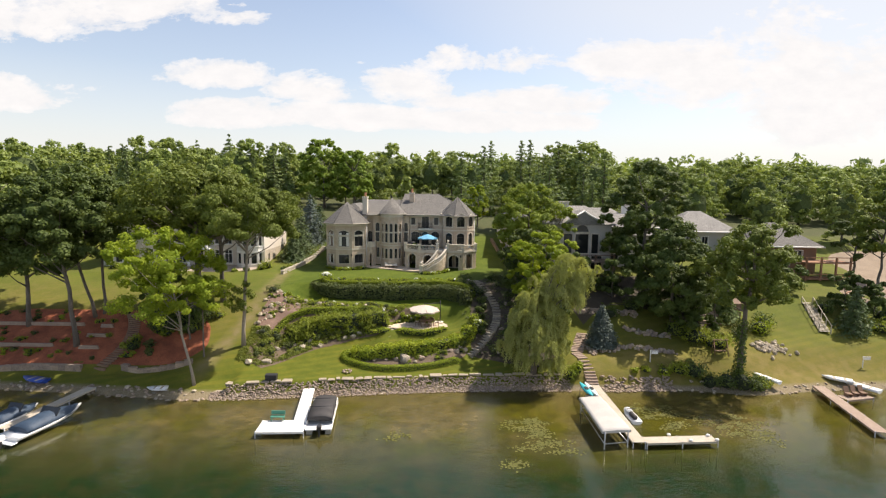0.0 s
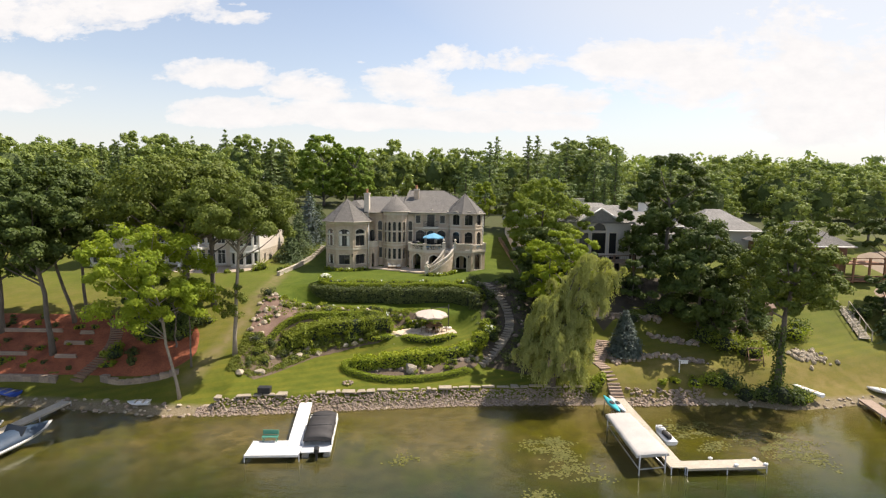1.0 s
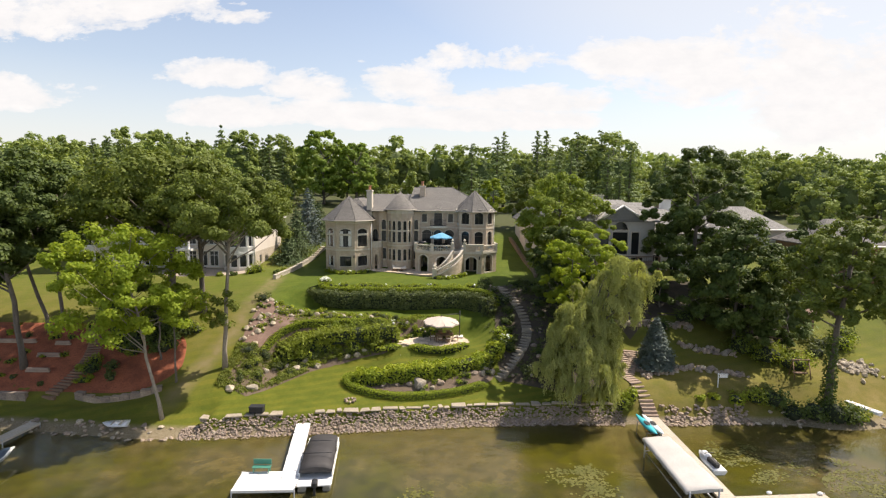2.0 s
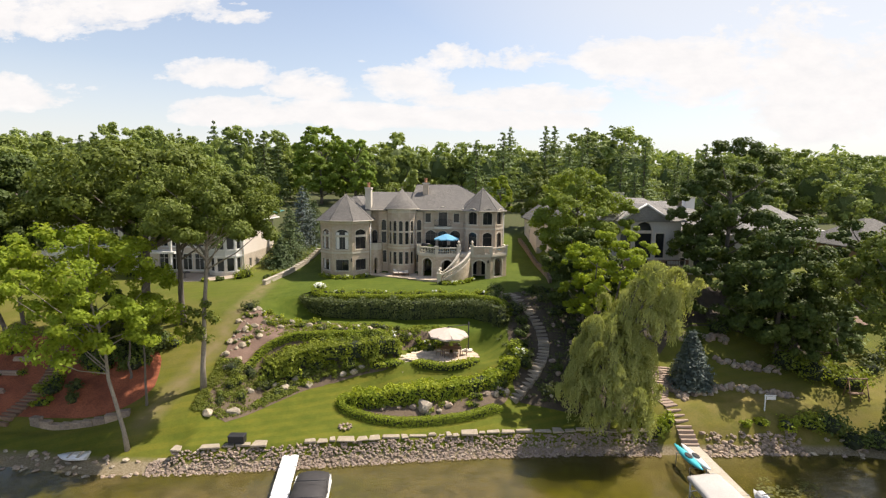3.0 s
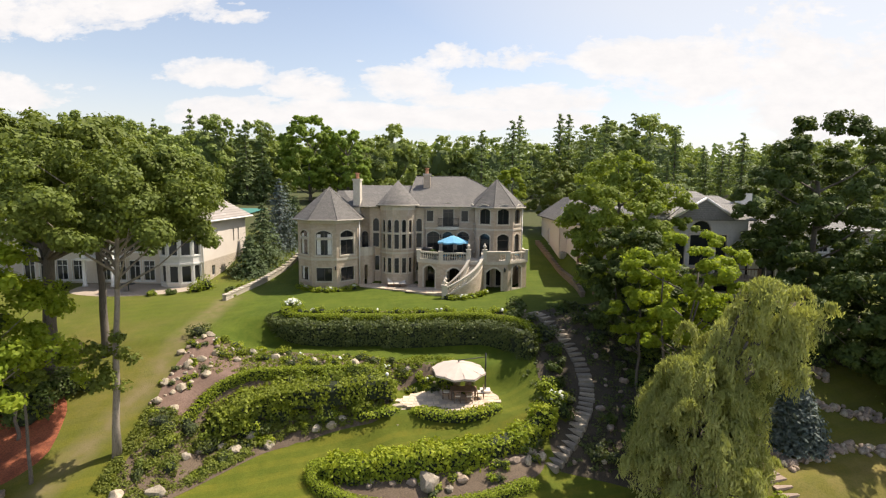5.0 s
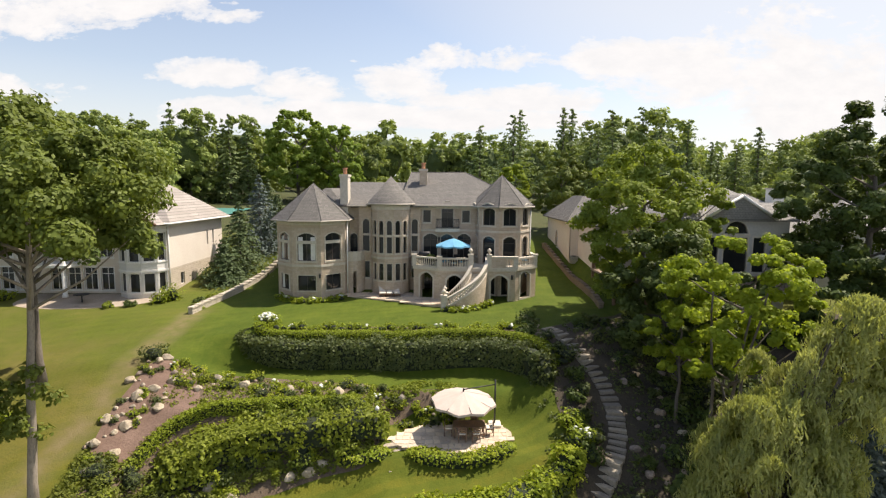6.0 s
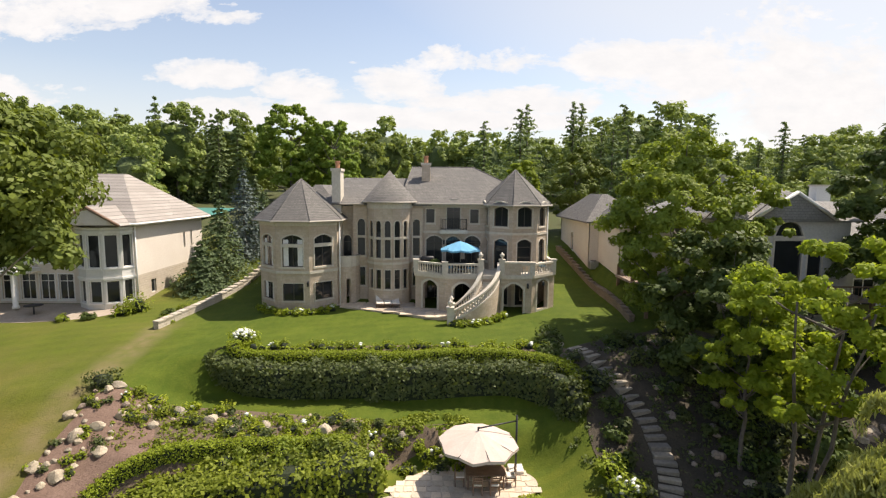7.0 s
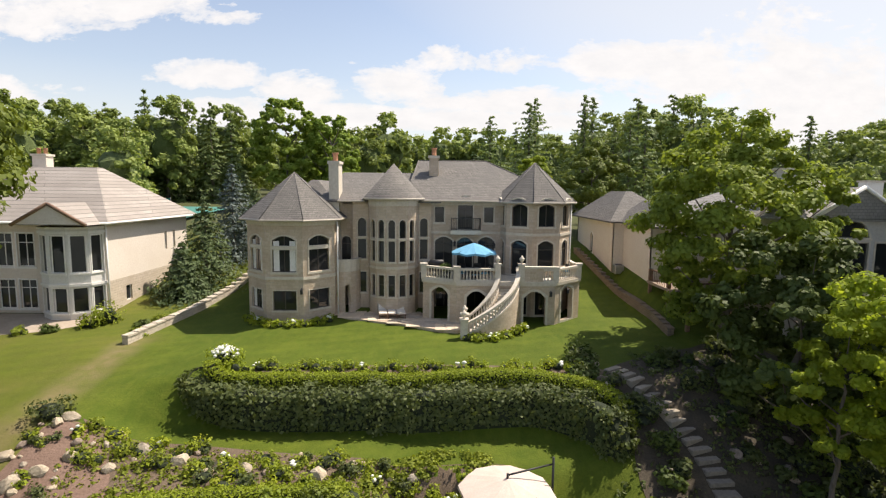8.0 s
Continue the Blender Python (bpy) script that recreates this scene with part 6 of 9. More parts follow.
    sheet_over("planting_bed", [(-18.6, 74.4), (-17, 75.6), (-12, 76.2), (-4, 76.6), (1.6, 76.2), (4.4, 75.6), (3.8, 74.2), (0, 74.6), (-8, 74.3), (-16, 74.0)], MULCH, "dark mulched strip above the vine hedge", "planting bed")
    sheet_over("planting_bed", [(4.0, 61.0), (3.4, 63.2), (4.6, 65.0), (3.6, 68.6), (4.2, 71.4), (3.9, 74.4), (4.2, 75.7), (6.2, 77.0), (9.2, 79.0), (15.5, 79.6), (16.5, 73.0), (15.2, 66.0), (14.6, 60.6), (12.5, 58.9), (9, 59.4), (6, 60.6)], SHADED_SOIL, "woodland soil bed beside the stone steps, coloured dark for tree shade", "planting bed", 0.06, 0.7)
    # house beds
    for i, (x, y) in enumerate([(-18.9, 84.9), (-18.2, 84.0), (-17.3, 83.5), (-16.4, 83.3), (-15.5, 83.3), (-14.6, 83.5), (-13.8, 84.0), (-13.1, 84.6), (-3.3, 80.7), (-2.4, 80.6), (-1.5, 80.8), (-0.6, 81.3), (0.2, 82.0), (0.7, 82.8)]):
        light = i % 3
        shrub("hosta", x, y, 0.5, 0.48, LEAF_LIME if light else LEAF_BOX, 40 + i, 130, 0.17, "pale green hosta clump at the foot of the house", 5 if light == 1 else 0, "plant", "hostas by the house")
    # white hydrangea at the end of the vine hedge
    shrub("white_hydrangea", -17.3, 76.2, 1.0, 1.2, LEAF_BOX, 60, 300, 0.15, "white-flowering hydrangea bush on the lawn", 64)
    # border plants above the vine hedge
    dice = random.Random(9)
    for i in range(34):
        x = -17.6 + 20.5 * i / 33
        y = 75.5 + 0.45 * math.sin(i * 1.7) + 0.3 * (x + 17) / 20
        shrub("border_plant", x, y, dice.uniform(0.35, 0.6), dice.uniform(0.4, 0.75), dice.choice([LEAF_BOX, LEAF_HEDGE, LEAF_LIME, LEAF_BOX]), 100 + i, 110, 0.13, "small green border plant above the hedge", 4 if i % 9 == 4 else 0, "plant", "border plants")
    # strip with rocks behind the second boxwood line
    for i in range(66):
        x = -21.8 + 20.4 * i / 65
        y = 69.0 + dice.uniform(-0.9, 1.1) + (1.2 if x < -16 else 0)
        shrub("perennial", x, y, dice.uniform(0.28, 0.6), dice.uniform(0.3, 0.62), dice.choice([LEAF_LIME, LEAF_BOX, LEAF_HEDGE, LEAF_VINE]), 150 + i, 110, 0.13, "low perennial among the rocks", 3 if i % 11 == 0 else 0, "plant", "perennials among the rocks")
    # small rocks and tufts on the brown strip
    for i in range(46):
        y = dice.uniform(62.8, 71.0)
        x = along([(62.6, -22.4), (66, -22.6), (70.6, -22.4)], y) + dice.uniform(-1.3, 1.5)
        if i % 3:
            put_rock(x, y, dice.uniform(0.13, 0.26), dice.random() < 0.3)
        else:
            shrub("tuft", x, y, dice.uniform(0.2, 0.42), dice.uniform(0.2, 0.4), dice.choice([LEAF_VINE, LEAF_BOX, LEAF_HEDGE]), 900 + i, 60, 0.12, "low green tuft among small rocks", 0, "plant", "tufts among rocks")
    for i in range(26):
        x = dice.uniform(-20.5, -3.0)
        put_rock(x, 69.6 + dice.uniform(-0.9, 0.9) + (0.8 if x < -16 else 0), dice.uniform(0.14, 0.3), dice.random() < 0.4)
    # plants of the lower bank
    for i in range(74):
        k = dice.random()
        x = -22.2 + 13.5 * k
        front = along([(-22.2, 58.4), (-20.3, 58.0), (-16.9, 61.1), (-15.1, 62.7), (-12.5, 63.7), (-8.7, 64.6)], x)
        y = front + 0.4 + dice.random() * (5.0 if x < -18 else 2.3)
        big = y - front > 1.6
        shrub("bank_shrub", x, y, dice.uniform(0.45, 0.95) if big else dice.uniform(0.3, 0.55), dice.uniform(0.5, 1.0) if big else dice.uniform(0.25, 0.5), dice.choice([LEAF_WEED, LEAF_HEDGE, LEAF_OAK, LEAF_LIME, LEAF_VINE, LEAF_WEED]), 200 + i, 200, 0.13, "leafy green shrub on the rocky bank", 0, "shrub", "bank shrubs")
    for i in range(46):
        x = -19.4 + 11.6 * dice.random()
        y = along([(-19.6, 63.6), (-18.0, 64.7), (-14.9, 65.5), (-11.5, 65.8), (-7.8, 66.4)], x) + dice.uniform(-1.5, 0.9)
        shrub("bank_shrub", x, y, dice.uniform(0.5, 0.85), dice.uniform(1.0, 1.35), dice.choice([LEAF_HEDGE, LEAF_WEED, LEAF_LIME, LEAF_OAK, LEAF_MAPLE]), 1200 + i, 200, 0.15, "rounded leafy shrub of the green bank", 0, "shrub", "bank shrubs")
    for i in range(16):
        x, y = dice.uniform(-9.5, 2.4), 0
        y = along([(-9.5, 58.9), (-5, 58.3), (-1, 59.0), (2.4, 60.5)], x) + dice.uniform(0.0, 1.3)
        shrub("bed_plant", x, y, dice.uniform(0.25, 0.5), dice.uniform(0.25, 0.45), dice.choice([LEAF_VINE, LEAF_BOX, LEAF_HEDGE]), 300 + i, 90, 0.13, "small plant in the crescent bed", 0, "plant", "crescent bed plants")
    # low weedy cover over the bank
    r3 = np.random.default_rng(17)
    cs = []
    for _ in range(1900):
        x = -23.6 + 15.8 * r3.uniform(0, 1) ** 1.35
        front = along([(-23.4, 57.6), (-20.6, 57.3), (-16.9, 60.9), (-15.1, 62.6), (-12.5, 63.5), (-7.8, 64.5)], x)
        y = front + 0.15 + r3.uniform(0, 1) * (6.0 if x < -18.5 else 2.2)
        if noise.noise(Vector((x * 0.55, y * 0.55, 2.0))) > -0.28:
            cs.append((x, y, ground_z(x, y) + 0.08))
    cover = new("bank_groundcover", quads_mesh("bank_groundcover", clump_leaves(r3, np.array(cs), r3.uniform(0.13, 0.32, len(cs)), 18, 0.095, 0.7), LEAF_WEED))
    tagged(cover, "low mixed green groundcover on the bank", "groundcover", "", "stuff")
    # groundcover of the slope, its leaf colour dark in place of tree shade
    cs = []
    for _ in range(700):
        y = r3.uniform(61, 78)
        mid = along([(61.4, 3.6), (64.8, 6.4), (68.3, 7.3), (71.9, 6.7), (74.9, 4.6), (78, 5.5)], y)
        x = mid + (1 if r3.uniform() < 0.7 else -1) * r3.uniform(0.9, 6.5)
        if x > 2.6:
            cs.append((x, y, ground_z(x, y) + 0.08))
    cover = new("slope_groundcover", quads_mesh("slope_groundcover", clump_leaves(r3, np.array(cs), r3.uniform(0.18, 0.4, len(cs)), 14, 0.13, 0.6), LEAF_VINE))
    tagged(cover, "low groundcover on the slope, coloured dark for tree shade", "groundcover", "", "stuff")
    cs = []
    for _ in range(640):
        x = r3.uniform(-21.6, -2.5)
        low_y = along([(-21.6, 67.2), (-18, 67.4), (-8, 68.2), (-5.5, 70.0), (-2.5, 70.6)], x)
        y = low_y + r3.uniform(0, 1) * along([(-21.6, 4.2), (-14, 3.0), (-6, 1.6), (-2.5, 0.6)], x)
        if noise.noise(Vector((x * 0.7, y * 0.7, 5.0))) > -0.2:
            cs.append((x, y, ground_z(x, y) + 0.06))
    cover = new("bed_groundcover", quads_mesh("bed_groundcover", clump_leaves(r3, np.array(cs), r3.uniform(0.16, 0.36, len(cs)), 15, 0.12, 0.5), LEAF_HEDGE))
    tagged(cover, "low green groundcover among rocks and perennials", "groundcover", "", "stuff")
    # bright groundcover before the little patio
    hedge("groundcover", [(-9.6, 64.7), (-7.6, 65.0), (-6.9, 65.5)], 1.5, 0.35, 0.13, LEAF_LIME, 31, 90, 0.2, "yellow-green groundcover beside the patio steps")
    hedge("groundcover", [(-5.6, 65.3), (-4.2, 64.8), (-2.0, 64.7), (-0.2, 65.2), (0.6, 66.2)], 1.1, 0.45, 0.13, LEAF_LIME, 32, 110, 0.2, "yellow-green groundcover round the patio edge")
    # boulders
    for x, y, r in ((-18.1, 64.4, 0.62), (-18.1, 62.7, 0.5), (-16.4, 63.4, 0.5), (-15.2, 62.8, 0.5), (-17.2, 62.2, 0.55), (-20.3, 58.4, 0.6), (-22.1, 57.6, 0.5), (-20.0, 61.4, 0.4), (-19.4, 62.2, 0.35), (-11.2, 64.1, 0.45), (-12.2, 63.9, 0.4), (-10.6, 64.5, 0.35),
                    (-22.7, 67.8, 0.5), (-18.9, 70.6, 0.55), (-16.8, 69.8, 0.5), (-13.7, 69.2, 0.42), (-10.4, 68.8, 0.5), (-22.6, 71.3, 0.4), (-22.9, 70.8, 0.35), (-9.0, 69.5, 0.35), (-20.3, 71.4, 0.3), (-21.3, 69.3, 0.45), (-22.0, 68.4, 0.45),
                    (-23.6, 66.0, 0.42), (-22.2, 65.6, 0.45), (-23.3, 64.4, 0.4), (-22.0, 64.0, 0.4), (-21.0, 66.9, 0.4), (-23.9, 69.0, 0.4), (-22.6, 62.7, 0.4), (-19.6, 69.2, 0.35), (-15.0, 69.6, 0.3), (-6.3, 69.9, 0.3)):
        put_rock(x, y, r)
    put_rock(-4.3, 59.3, 0.75, tall=1.3)
    for i in range(18):
        x = -8.5 + 11.5 * dice.random()
        y = along([(-9.5, 59.0), (-5, 58.5), (-1, 59.3), (3.4, 61.6)], x) + dice.uniform(0.1, 1.1)
        put_rock(x, y, dice.uniform(0.2, 0.45), dice.random() < 0.5)
    # rocks and shrubs beside the steps, in dark colours that carry the slope's tree shade
    for i in range(46):
        y = dice.uniform(61.5, 77)
        mid = along([(61.4, 3.6), (64.8, 6.4), (68.3, 7.3), (71.9, 6.7), (74.9, 4.6), (78, 5.5)], y)
        side = dice.choice([-1, 1, 1])
        x = mid + side * dice.uniform(1.0, 1.9 if side < 0 else 5.5)
        put_rock(x, y, dice.uniform(0.15, 0.42), dice.random() < 0.85, "boulder on the shaded slope, mostly dark stone to hold the shade", "slope boulders")
    for i in range(70):
        y = dice.uniform(61.5, 78)
        mid = along([(61.4, 3.6), (64.8, 6.4), (68.3, 7.3), (71.9, 6.7), (74.9, 4.6), (78, 5.5)], y)
        side = dice.choice([-1, -1, 1, 1, 1])
        x = mid + 0.35 + side * dice.uniform(1.5, 2.9 if side < 0 else 6.5)
        shrub("shade_shrub", x, y, dice.uniform(0.4, 1.0), dice.uniform(0.4, 1.1), dice.choice([LEAF_VINE, LEAF_VINE, LEAF_DARK]), 400 + i, 150, 0.18, "leafy shrub on the slope, coloured dark for tree shade", 0, "shrub", "shade shrubs")
    for i in range(26):
        shrub("shade_shrub", dice.uniform(11.2, 16.4), dice.uniform(65.0, 75.0), dice.uniform(0.6, 1.1), dice.uniform(0.6, 1.2), dice.choice([LEAF_VINE, LEAF_DARK, LEAF_OAK]), 700 + i, 170, 0.2, "dark green shrub under the maples", 0, "shrub", "shade shrubs")
    shrub("hydrangea", 4.6, 65.6, 0.9, 1.1, LEAF_BOX, 480, 260, 0.18, "light green hydrangea by the steps", 14)
    shrub("hydrangea", 4.3, 66.9, 0.8, 1.0, LEAF_BOX, 481, 240, 0.18, "light green hydrangea by the steps", 0)
    shrub("grass_clump", -23.6, 71.4, 0.95, 1.0, LEAF_VINE, 482, 260, 0.14, "grey-green feathery clump at the lawn edge")


def garden_steps():
    """Curved flight of stone treads down the slope."""
    pts = resample([(4.5, 75.3), (5.3, 74.1), (6.5, 72.2), (7.25, 70.1), (7.35, 68.3), (7.1, 66.5), (6.4, 64.8), (5.5, 63.4), (4.5, 62.3), (3.4, 61.2)], 0.5)
    flight = thing("garden_stair", (0, 0, 0), "curved flight of grey stone steps down the garden slope", "stair")
    for i, p in enumerate(pts):
        d = (pts[min(i + 1, len(pts) - 1)] - pts[max(i - 1, 0)]).normalized()
        landing = i % 9 in (6, 7)
        bm = bmesh.new()
        w = 0.54 + 0.04 * math.sin(i * 2.3)
        box(bm, -w, -0.3 if landing else -0.18, -0.35, w, 0.3 if landing else 0.18, 0.07, None, 0.025)
        o = part("step", bm, TREAD, flight)
        o.location = (p.x, p.y, ground_z(p.x, p.y) + 0.10)
        o.rotation_euler = (0, 0, math.atan2(d.y, d.x) + math.pi / 2 + 0.03 * math.sin(i * 5.1))
    return flight


def flag_patio(name, outline, z, label, size=0.75, seed=1, thick=0.12):
    """Irregular flagstones, each with its own edge, over a mortar bed."""
    rng = random.Random(seed)
    edge = resample(list(outline) + [outline[0]], 0.3)
    xs, ys = [p.x for p in edge], [p.y for p in edge]
    pat = thing(name, (0, 0, 0), label, "patio", "", "structure")
    bm = bmesh.new()
    prism(bm, [(p.x, p.y) for p in edge[:-1]], z - 0.6, z - 0.02)
    part("mortar_bed", bm, MORTAR, pat)

    def inside(x, y):
        hit = False
        for a, b in zip(edge, edge[1:]):
            if (a.y > y) != (b.y > y) and x < (b.x - a.x) * (y - a.y) / (b.y - a.y) + a.x:
                hit = not hit
        return hit
    y, row = min(ys), 0
    while y < max(ys):
        x = min(xs) - rng.uniform(0, size)
        while x < max(xs):
            w = size * rng.uniform(0.7, 1.4)
            corners = [(x + 0.03, y + 0.03), (x + w - 0.03, y + 0.03), (x + w - 0.03, y + size - 0.03), (x + 0.03, y + size - 0.03)]
            corners = [(a + rng.uniform(-0.06, 0.06), b + rng.uniform(-0.06, 0.06)) for a, b in corners]
            if all(inside(a, b) for a, b in corners) or (inside(x + w / 2, y + size / 2) and sum(inside(a, b) for a, b in corners) >= 2):
                bm = bmesh.new()
                prism(bm, corners, z - 0.03, z + rng.uniform(0.0, 0.012))
                part("flagstone", bm, FLAG, pat)
            x += w
        y += size
        row += 1
    return pat


def patios():
    flag_patio("garden_patio", [(-6.9, 66.8), (-6.4, 65.8), (-5.0, 65.4), (-3.4, 65.0), (-1.6, 65.1), (-0.2, 65.8), (0.7, 66.9), (0.7, 68.0), (-0.5, 69.0), (-3.0, 69.2), (-5.3, 68.5)], 4.33, "pale flagstone dining patio set into the bank", 0.5, 2)
    flag_patio("house_patio", [(-12.9, 86.4), (-12.2, 85.2), (-10.6, 84.9), (-9.6, 84.3), (-8.0, 83.9), (-6.6, 83.0), (-5.0, 82.2), (-3.4, 82.0), (-3.2, 84.0), (-6.0, 85.6), (-6.4, 88.0), (-10.5, 88.2), (-12.4, 87.5)], 9.24, "tan flagstone patio before the house", 0.8, 3)
    flight = thing("patio_steps", (0, 0, 0), "short flight of pale stone steps up to the patio", "stair")
    for i in range(5):
        bm = bmesh.new()
        box(bm, -0.55, -0.22, -0.4, 0.55, 0.22, 0.0, None, 0.02)
        o = part("step", bm, ROCK, flight)
        k = i / 4
        o.location = (-6.25 - 0.45 * k, 64.55 + 1.5 * k, 3.62 + 0.68 * k)
        o.rotation_euler = (0, 0, 0.35)


garden()
garden_steps()
patios()
low_retaining_wall("retaining_wall", [(-24.9, 79.6), (-24.2, 84), (-23.2, 90), (-22.0, 97)], 0.55, BLOCK, "pale block retaining wall along the lawn")
low_retaining_wall("retaining_wall", [(10.6, 81.6), (10.9, 85), (10.6, 92), (9.4, 103)], 0.5, WALL_BROWN, "brown block retaining wall along the side lawn")

# ---- terrace and patio furniture ----
CANVAS_CREAM = mottled("cream_canvas", (0.55, 0.455, 0.385), (0.60, 0.50, 0.43), (0.49, 0.40, 0.335), 1.5, 14, 0.9, 0.15)
CANVAS_BLUE = mottled("blue_canvas", (0.13, 0.37, 0.55), (0.17, 0.44, 0.63), (0.10, 0.31, 0.48), 1.5, 14, 0.9, 0.15)
WOOD = mottled("brown_timber", (0.20, 0.12, 0.075), (0.26, 0.16, 0.10), (0.13, 0.075, 0.05), 1.5, 12, 0.75, 0.3, 0.01, 0, (0.3, 1, 1))
CUSHION = mottled("pale_cushion", (0.72, 0.66, 0.56), (0.76, 0.70, 0.61), (0.62, 0.55, 0.45), 2, 14, 0.9, 0.2)
BLACK = mottled("black_plastic", (0.018, 0.018, 0.02), (0.03, 0.03, 0.032), (0.012, 0.012, 0.013), 2, 15, 0.55)


def canopy_mesh(name, r, rise, n, mat, sag=0.12, thick=0.03):
    """An umbrella's cloth: panels that sag between their ribs, with a short hanging edge."""
    bm = bmesh.new()
    rows = []
    steps = 5
    for j in range(steps + 1):
        f = j / steps
        row = []
        for i in range(n * 4):
            a = math.tau * i / (n * 4)
            k = (i % 4) / 4
            edge = math.cos(math.pi / n) / math.cos(((a + math.pi / n) % (math.tau / n)) - math.pi / n)
            dip = sag * f * math.sin(math.pi * k) * 0.6
            row.append(bm.verts.new((math.cos(a) * r * f * edge, math.sin(a) * r * f * edge, rise * (1 - f ** 1.15) - dip)))
        rows.append(row)
    hem = [bm.verts.new((v.co.x * 1.005, v.co.y * 1.005, v.co.z - 0.14)) for v in rows[-1]]
    rows.append(hem)
    for a, b in zip(rows, rows[1:]):
        m = len(a)
        for i in range(m):
            f = bm.faces.new((a[i], b[i], b[(i + 1) % m], a[(i + 1) % m]))
    bmesh.ops.remove_doubles(bm, verts=bm.verts, dist=0.002)
    bmesh.ops.solidify(bm, geom=bm.faces[:], thickness=thick)
    return bm


def cantilever_umbrella(x, y, z):
    u = thing("cantilever_umbrella", (x, y, z), "large cream cantilever umbrella over the dining table", "umbrella")
    cloth = part("canopy", canopy_mesh("canopy", 2.05, 0.55, 8, CANVAS_CREAM), CANVAS_CREAM, u)
    cloth.location = (0, 0, 2.1)
    cloth.rotation_euler = (0.04, 0.02, 0.2)
    bm = bmesh.new()
    tube(bm, [(2.1, 0.95, 0.1), (2.1, 0.95, 3.05)], 0.055, 8)
    part("mast", bm, BLACK, u)
    bm = bmesh.new()
    tube(bm, [(2.1, 0.95, 2.75), (0, 0, 2.78)], 0.04, 6)
    tube(bm, [(0, 0, 2.6), (0, 0, 2.85)], 0.05, 6)
    part("boom", bm, BLACK, u)
    bm = bmesh.new()
    box(bm, 1.7, 0.55, 0.0, 2.5, 1.35, 0.16, None, 0.03)
    part("base", bm, CUSHION, u, "pale square umbrella base")
    for i in range(8):
        a = math.tau * i / 8 + 0.2
        bm = bmesh.new()
        tube(bm, [(0, 0, 2.55), (math.cos(a) * 2.0, math.sin(a) * 2.0, 2.06)], 0.015, 4)
        part("rib", bm, BLACK, u)
    return u


def dining_chair():
    ch = thing("dining_chair", (0, 0, 0), "dark wooden patio chair with a pale seat cushion", "chair", "chairs round the patio table")
    for x in (-0.22, 0.22):
        for y in (-0.22, 0.22):
            bm = bmesh.new()
            box(bm, x - 0.025, y - 0.025, 0, x + 0.025, y + 0.025, 0.42 if y < 0 else 0.95)
            part("leg", bm, WOOD, ch)
    bm = bmesh.new()
    box(bm, -0.26, -0.26, 0.40, 0.26, 0.26, 0.45, None, 0.01)
    part("seat", bm, WOOD, ch)
    bm = bmesh.new()
    box(bm, -0.24, -0.25, 0.45, 0.24, 0.22, 0.54, None, 0.03)
    part("cushion", bm, CUSHION, ch)
    bm = bmesh.new()
    for z in (0.6, 0.72, 0.84):
        box(bm, -0.24, 0.2, z, 0.24, 0.235, z + 0.07)
    part("backrest", bm, WOOD, ch)
    return ch


def patio_set(x, y, z):
    t = thing("dining_table", (x, y, z), "long dark wooden table on the garden patio", "table")
    bm = bmesh.new()
    box(bm, -1.0, -0.5, 0.7, 1.0, 0.5, 0.76, None, 0.015)
    part("tabletop", bm, WOOD, t)
    for dx in (-0.88, 0.88):
        for dy in (-0.4, 0.4):
            bm = bmesh.new()
            box(bm, dx - 0.04, dy - 0.04, 0, dx + 0.04, dy + 0.04, 0.7)
            part("leg", bm, WOOD, t)
    ch = dining_chair()
    spots = [(-0.45, -0.75, 180), (0.4, -0.75, 180), (-0.45, 0.78, 0), (0.4, 0.78, 0), (-1.3, 0.0, 90), (1.3, 0.05, -90)]
    for i, (dx, dy, a) in enumerate(spots):
        m = pose(x + dx, y + dy, z, 0, 0, a)
        if i:
            copy_thing(ch, m)
        else:
            ch.matrix_basis = m


def sun_lounger():
    s = thing("sun_lounger", (0, 0, 0), "sun lounger with a pale cushion on the house patio", "lounger", "loungers on the patio")
    bm = bmesh.new()
    box(bm, -0.33, -1.0, 0.26, 0.33, 0.45, 0.32, None, 0.01)
    part("frame", bm, WOOD, s)
    for x in (-0.28, 0.28):
        for y in (-0.9, 0.75):
            bm = bmesh.new()
            box(bm, x - 0.03, y - 0.03, 0, x + 0.03, y + 0.03, 0.28)
            part("leg", bm, WOOD, s)
    bm = bmesh.new()
    box(bm, -0.31, -0.98, 0.32, 0.31, 0.42, 0.42, None, 0.03)
    part("mattress", bm, CUSHION, s)
    bm = bmesh.new()
    box(bm, -0.31, 0.0, 0.0, 0.31, 0.85, 0.1, Matrix.Translation((0, 0.42, 0.34)) @ Matrix.Rotation(radians(48), 4, "X"), 0.03)
    part("back_cushion", bm, CUSHION, s)
    bm = bmesh.new()
    box(bm, -0.33, 0.0, -0.05, 0.33, 0.85, 0.0, Matrix.Translation((0, 0.42, 0.34)) @ Matrix.Rotation(radians(48), 4, "X"))
    part("backrest_frame", bm, WOOD, s)
    return s


